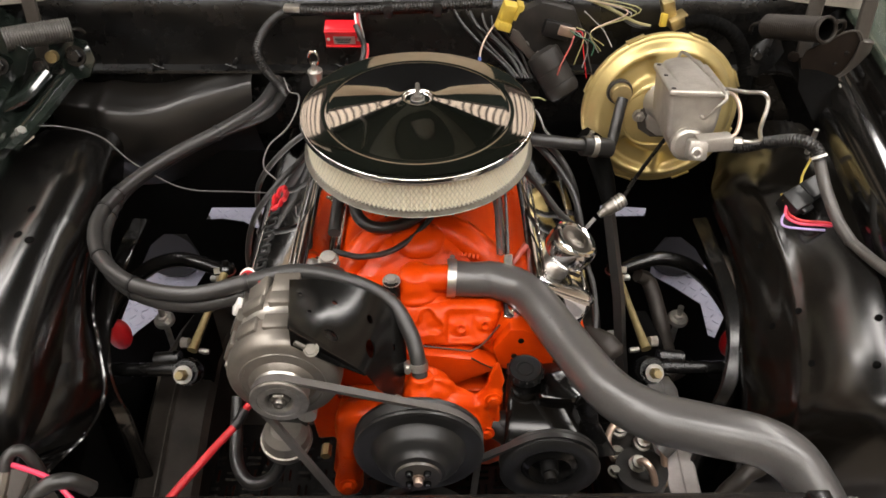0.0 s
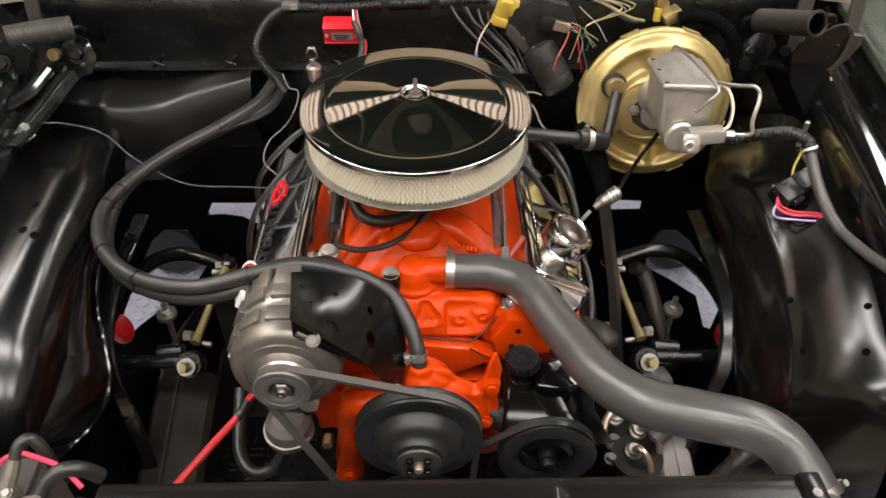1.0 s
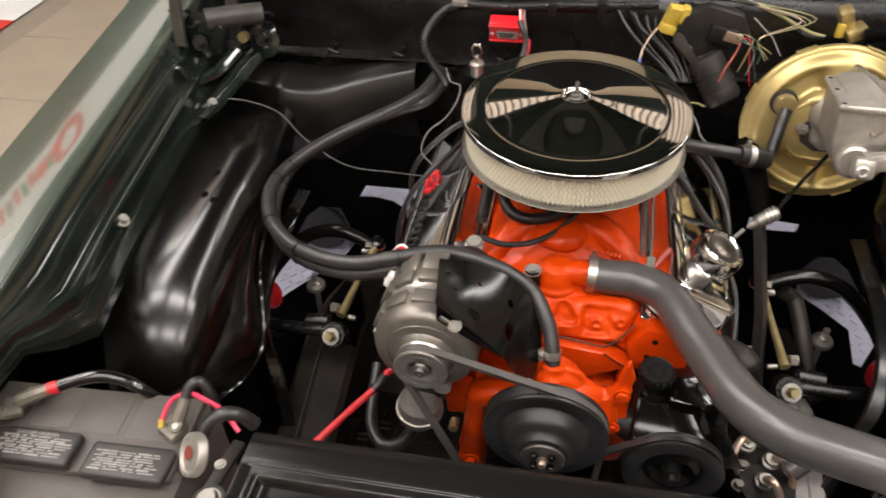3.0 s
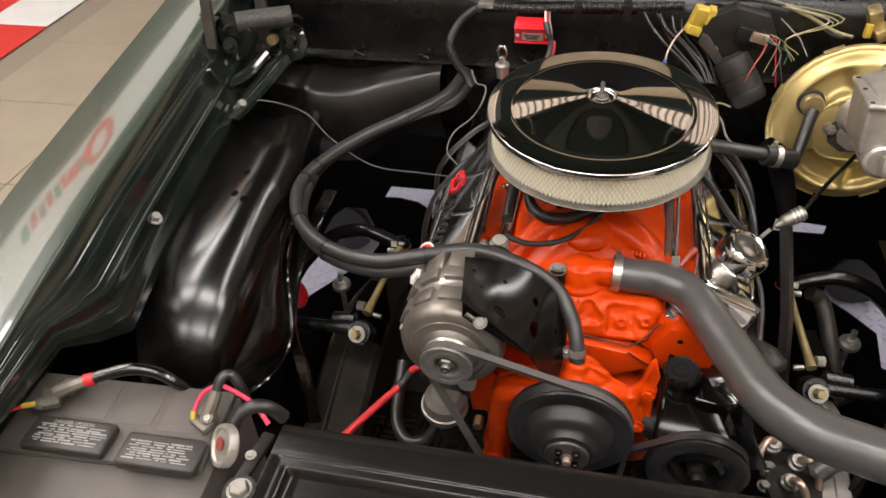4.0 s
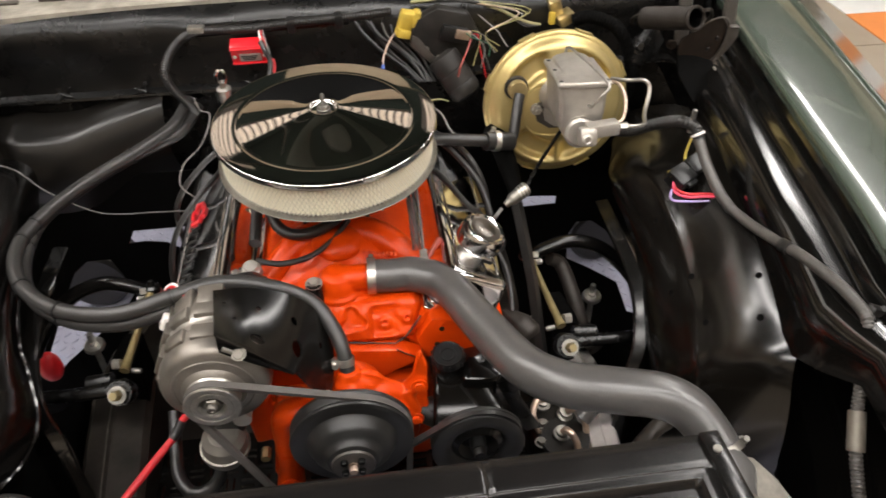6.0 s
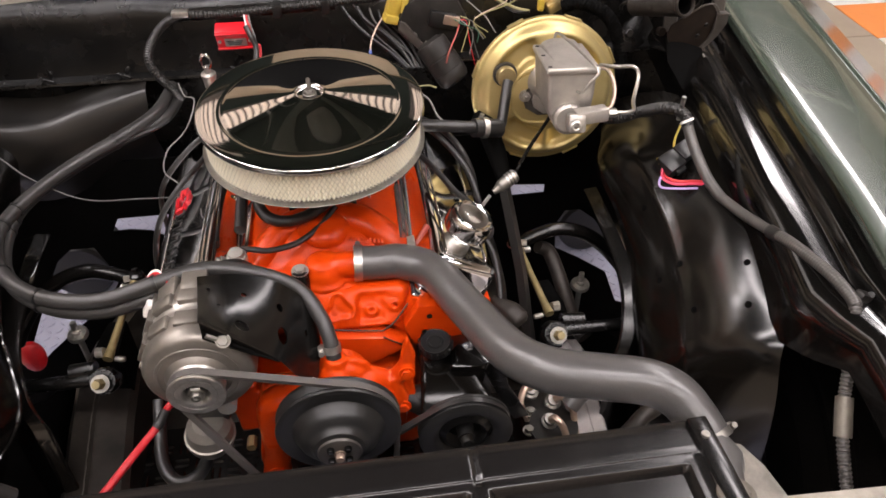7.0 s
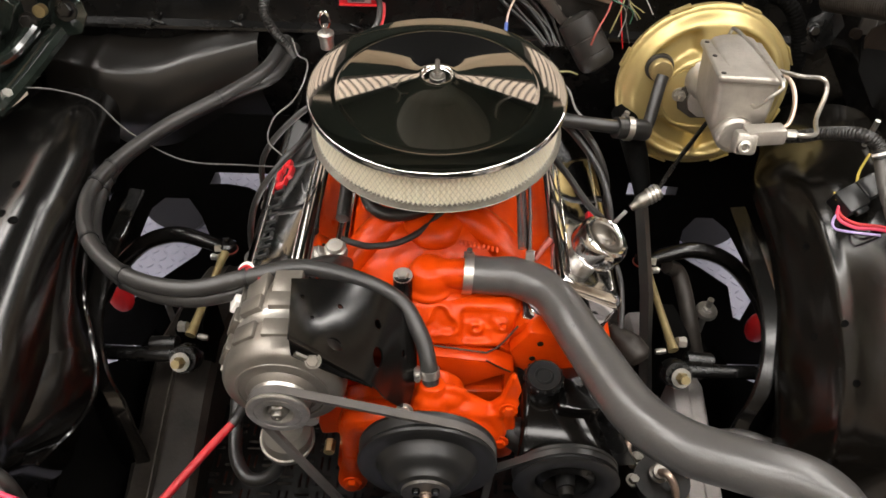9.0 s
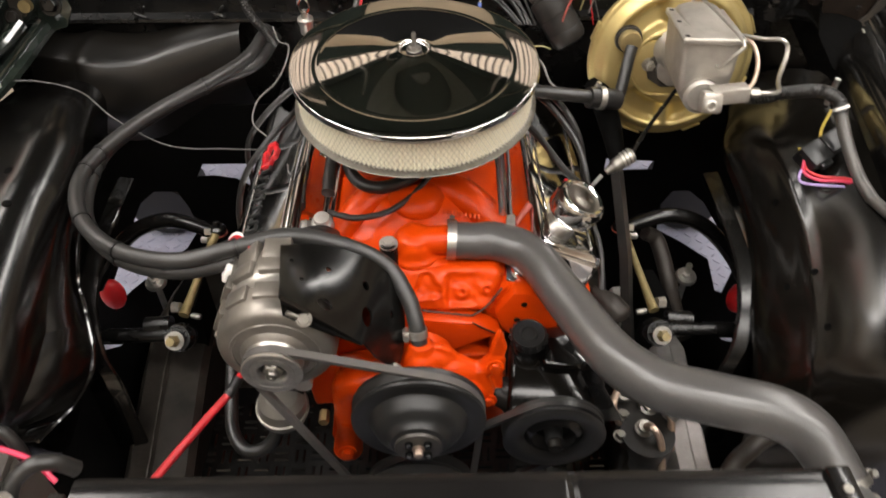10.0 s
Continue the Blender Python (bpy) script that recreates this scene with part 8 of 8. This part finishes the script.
part("spring_hook", tube([SP_B + Vector((0.010, -0.006, 0.016)), SP_B + Vector((0.028, 0.008, 0.010)), SP_B + Vector((0.040, 0.022, -0.006)), SP_B + Vector((0.040, 0.034, -0.020)), SP_B + Vector((0.030, 0.040, -0.026))], 0.0032, 10), M_COIL, hg)
part("hinge_plate", plate([(0.639, 1.008), (0.688, 1.042), (0.700, 1.044), (0.710, 1.042), (0.721, 1.027), (0.719, 1.0), (0.715, 0.977), (0.694, 0.957), (0.657, 0.962), (0.640, 0.976), (0.635, 0.992)], 0.004, xz(0.184, 0.004), bevel=0.0015), M_HBROWN, hg)
part("hinge_lip", tube([(0.668, 0.180, 1.031), (0.688, 0.180, 1.043), (0.702, 0.180, 1.046), (0.711, 0.180, 1.044), (0.718, 0.180, 1.036), (0.723, 0.180, 1.026)], 0.0016, 8, 4), M_HINGE, hg)
part("hinge_bracket", join(plate([(0.718, 1.030), (0.726, 1.026), (0.739, 1.027), (0.740, 1.010), (0.727, 0.986), (0.712, 0.969), (0.695, 0.956), (0.694, 0.962), (0.708, 0.977), (0.716, 1.0)], 0.004, xz(0.176, 0.004), bevel=0.0012), box((0.018, 0.016, 0.004), (0.731, 0.182, 1.027), (0, 4, 0), bevel=0.0012)), M_HINGE, hg, "bent grey steel bracket")
part("upper_arm", loft([[(0.7245 + a, y + b, z) for a, b in ((-0.012, 0.006), (-0.012, 0.0), (-0.010, -0.002), (0.009, -0.002), (0.012, 0.001), (0.012, 0.014), (0.010, 0.014), (0.009, 0.006))] for y, z in ((0.188, 1.024), (0.196, 1.060), (0.206, 1.12), (0.224, 1.20))], closed=True, caps=True), M_HINGE, hg, "grey steel hinge arm")
part("upper_arm", loft([[(x + a, y + b, z) for a, b in ((-0.015, 0.006), (-0.015, 0.0), (-0.012, -0.002), (0.007, -0.002), (0.011, 0.003), (0.011, 0.016), (0.009, 0.016), (0.007, 0.006))] for x, y, z in ((0.664, 0.232, 0.975), (0.668, 0.248, 1.03), (0.671, 0.258, 1.08), (0.674, 0.275, 1.17))], closed=True, caps=True), M_HINGE, hg, "grey steel hinge arm")
part("lower_plate", loft([[(0.636, 0.190, 0.985), (0.668, 0.184, 0.975), (0.702, 0.176, 0.966)], [(0.640, 0.172, 0.946), (0.676, 0.160, 0.947), (0.704, 0.148, 0.947)], [(0.658, 0.130, 0.912), (0.684, 0.126, 0.922), (0.709, 0.120, 0.931)], [(0.678, 0.104, 0.900), (0.694, 0.102, 0.908), (0.709, 0.100, 0.916)]], thick=0.004), M_DEEP, hg, sharp=60)
part("plate_edge", tube([(0.699, 0.160, 0.962), (0.704, 0.145, 0.949), (0.710, 0.116, 0.932), (0.711, 0.104, 0.922), (0.708, 0.098, 0.912)], 0.0017, 8, 4), M_ZINC, hg, "bright plate edge")
part("washer", lathe([(0, 0), (0.0095, 0), (0.0095, 0.002), (0, 0.0024)], (0.694, 0.099, 0.917), (-0.45, -0.75, 0.5), 22), M_ADJ, hg, "tan washer")
for a, b in ((0.690, 0.988), (0.703, 1.008)):
    part("rivet", lathe([(0, 0), (0.0042, 0), (0.003, 0.0018), (0, 0.0022)], (a, 0.179, b), (0, -1, 0), 12), M_DIRTY, hg)
part("pivot_plate", plate([(-0.022, -0.030), (0.0, -0.036), (0.028, -0.022), (0.050, 0.004), (0.040, 0.028), (0.014, 0.030), (-0.012, 0.020), (-0.026, -0.006)], 0.005, pose(0.596, 0.262, 0.962, 65, 0, 12), bevel=0.002), M_SATIN, hg)
part("pivot", join(lathe([(0, 0), (0.0125, 0), (0.0125, 0.002), (0.010, 0.003)], (0.592, 0.258, 0.964), (0, -0.9, 0.4), 22), lathe([(0, 0.002), (0.0085, 0.002), (0.0085, 0.008), (0.007, 0.009), (0, 0.009)], (0.592, 0.258, 0.964), (0, -0.9, 0.4), 6)), M_SATIN, hg)
part("bushing", lathe([(0, 0), (0.008, 0), (0.008, 0.010), (0, 0.010)], (0.636, 0.222, 0.982), (0.2, -1, 0.2), 16), M_HBROWN, hg)
# brace from the left hinge to the inner fender
br = thing("fender_brace", (-0.65, 0.18, 0.88), "dark green pressed fender brace", "brace")
part("channel", loft([[(p.x - 0.016, p.y, p.z), (p.x - 0.014, p.y - 0.006, p.z + 0.010), (p.x - 0.004, p.y - 0.008, p.z + 0.012), (p.x, p.y - 0.005, p.z + 0.006), (p.x + 0.008, p.y - 0.008, p.z + 0.012), (p.x + 0.018, p.y - 0.004, p.z + 0.008), (p.x + 0.02, p.y + 0.004, p.z)] for p in spline([(-0.612, 0.265, 0.935), (-0.632, 0.22, 0.918), (-0.645, 0.16, 0.905), (-0.655, 0.10, 0.898), (-0.66, 0.05, 0.90)], 5)]), M_DKGREEN, br)

# dark rubber rollers standing on the deck, in place of tire-like shapes
for s in (-1, 1):
    solo("wheel_chock", lathe([(0, -0.08), (0.085, -0.08), (0.095, -0.072), (0.0955, -0.03), (0.094, 0.0), (0.0955, 0.03), (0.095, 0.072), (0.085, 0.08), (0, 0.08)], (s * 0.765, 0.80, 0.106), (0, 1, 0), 40), M_PULLEY, "dark grey tire-like roller on the deck", "wheel chock", "wheel chocks")
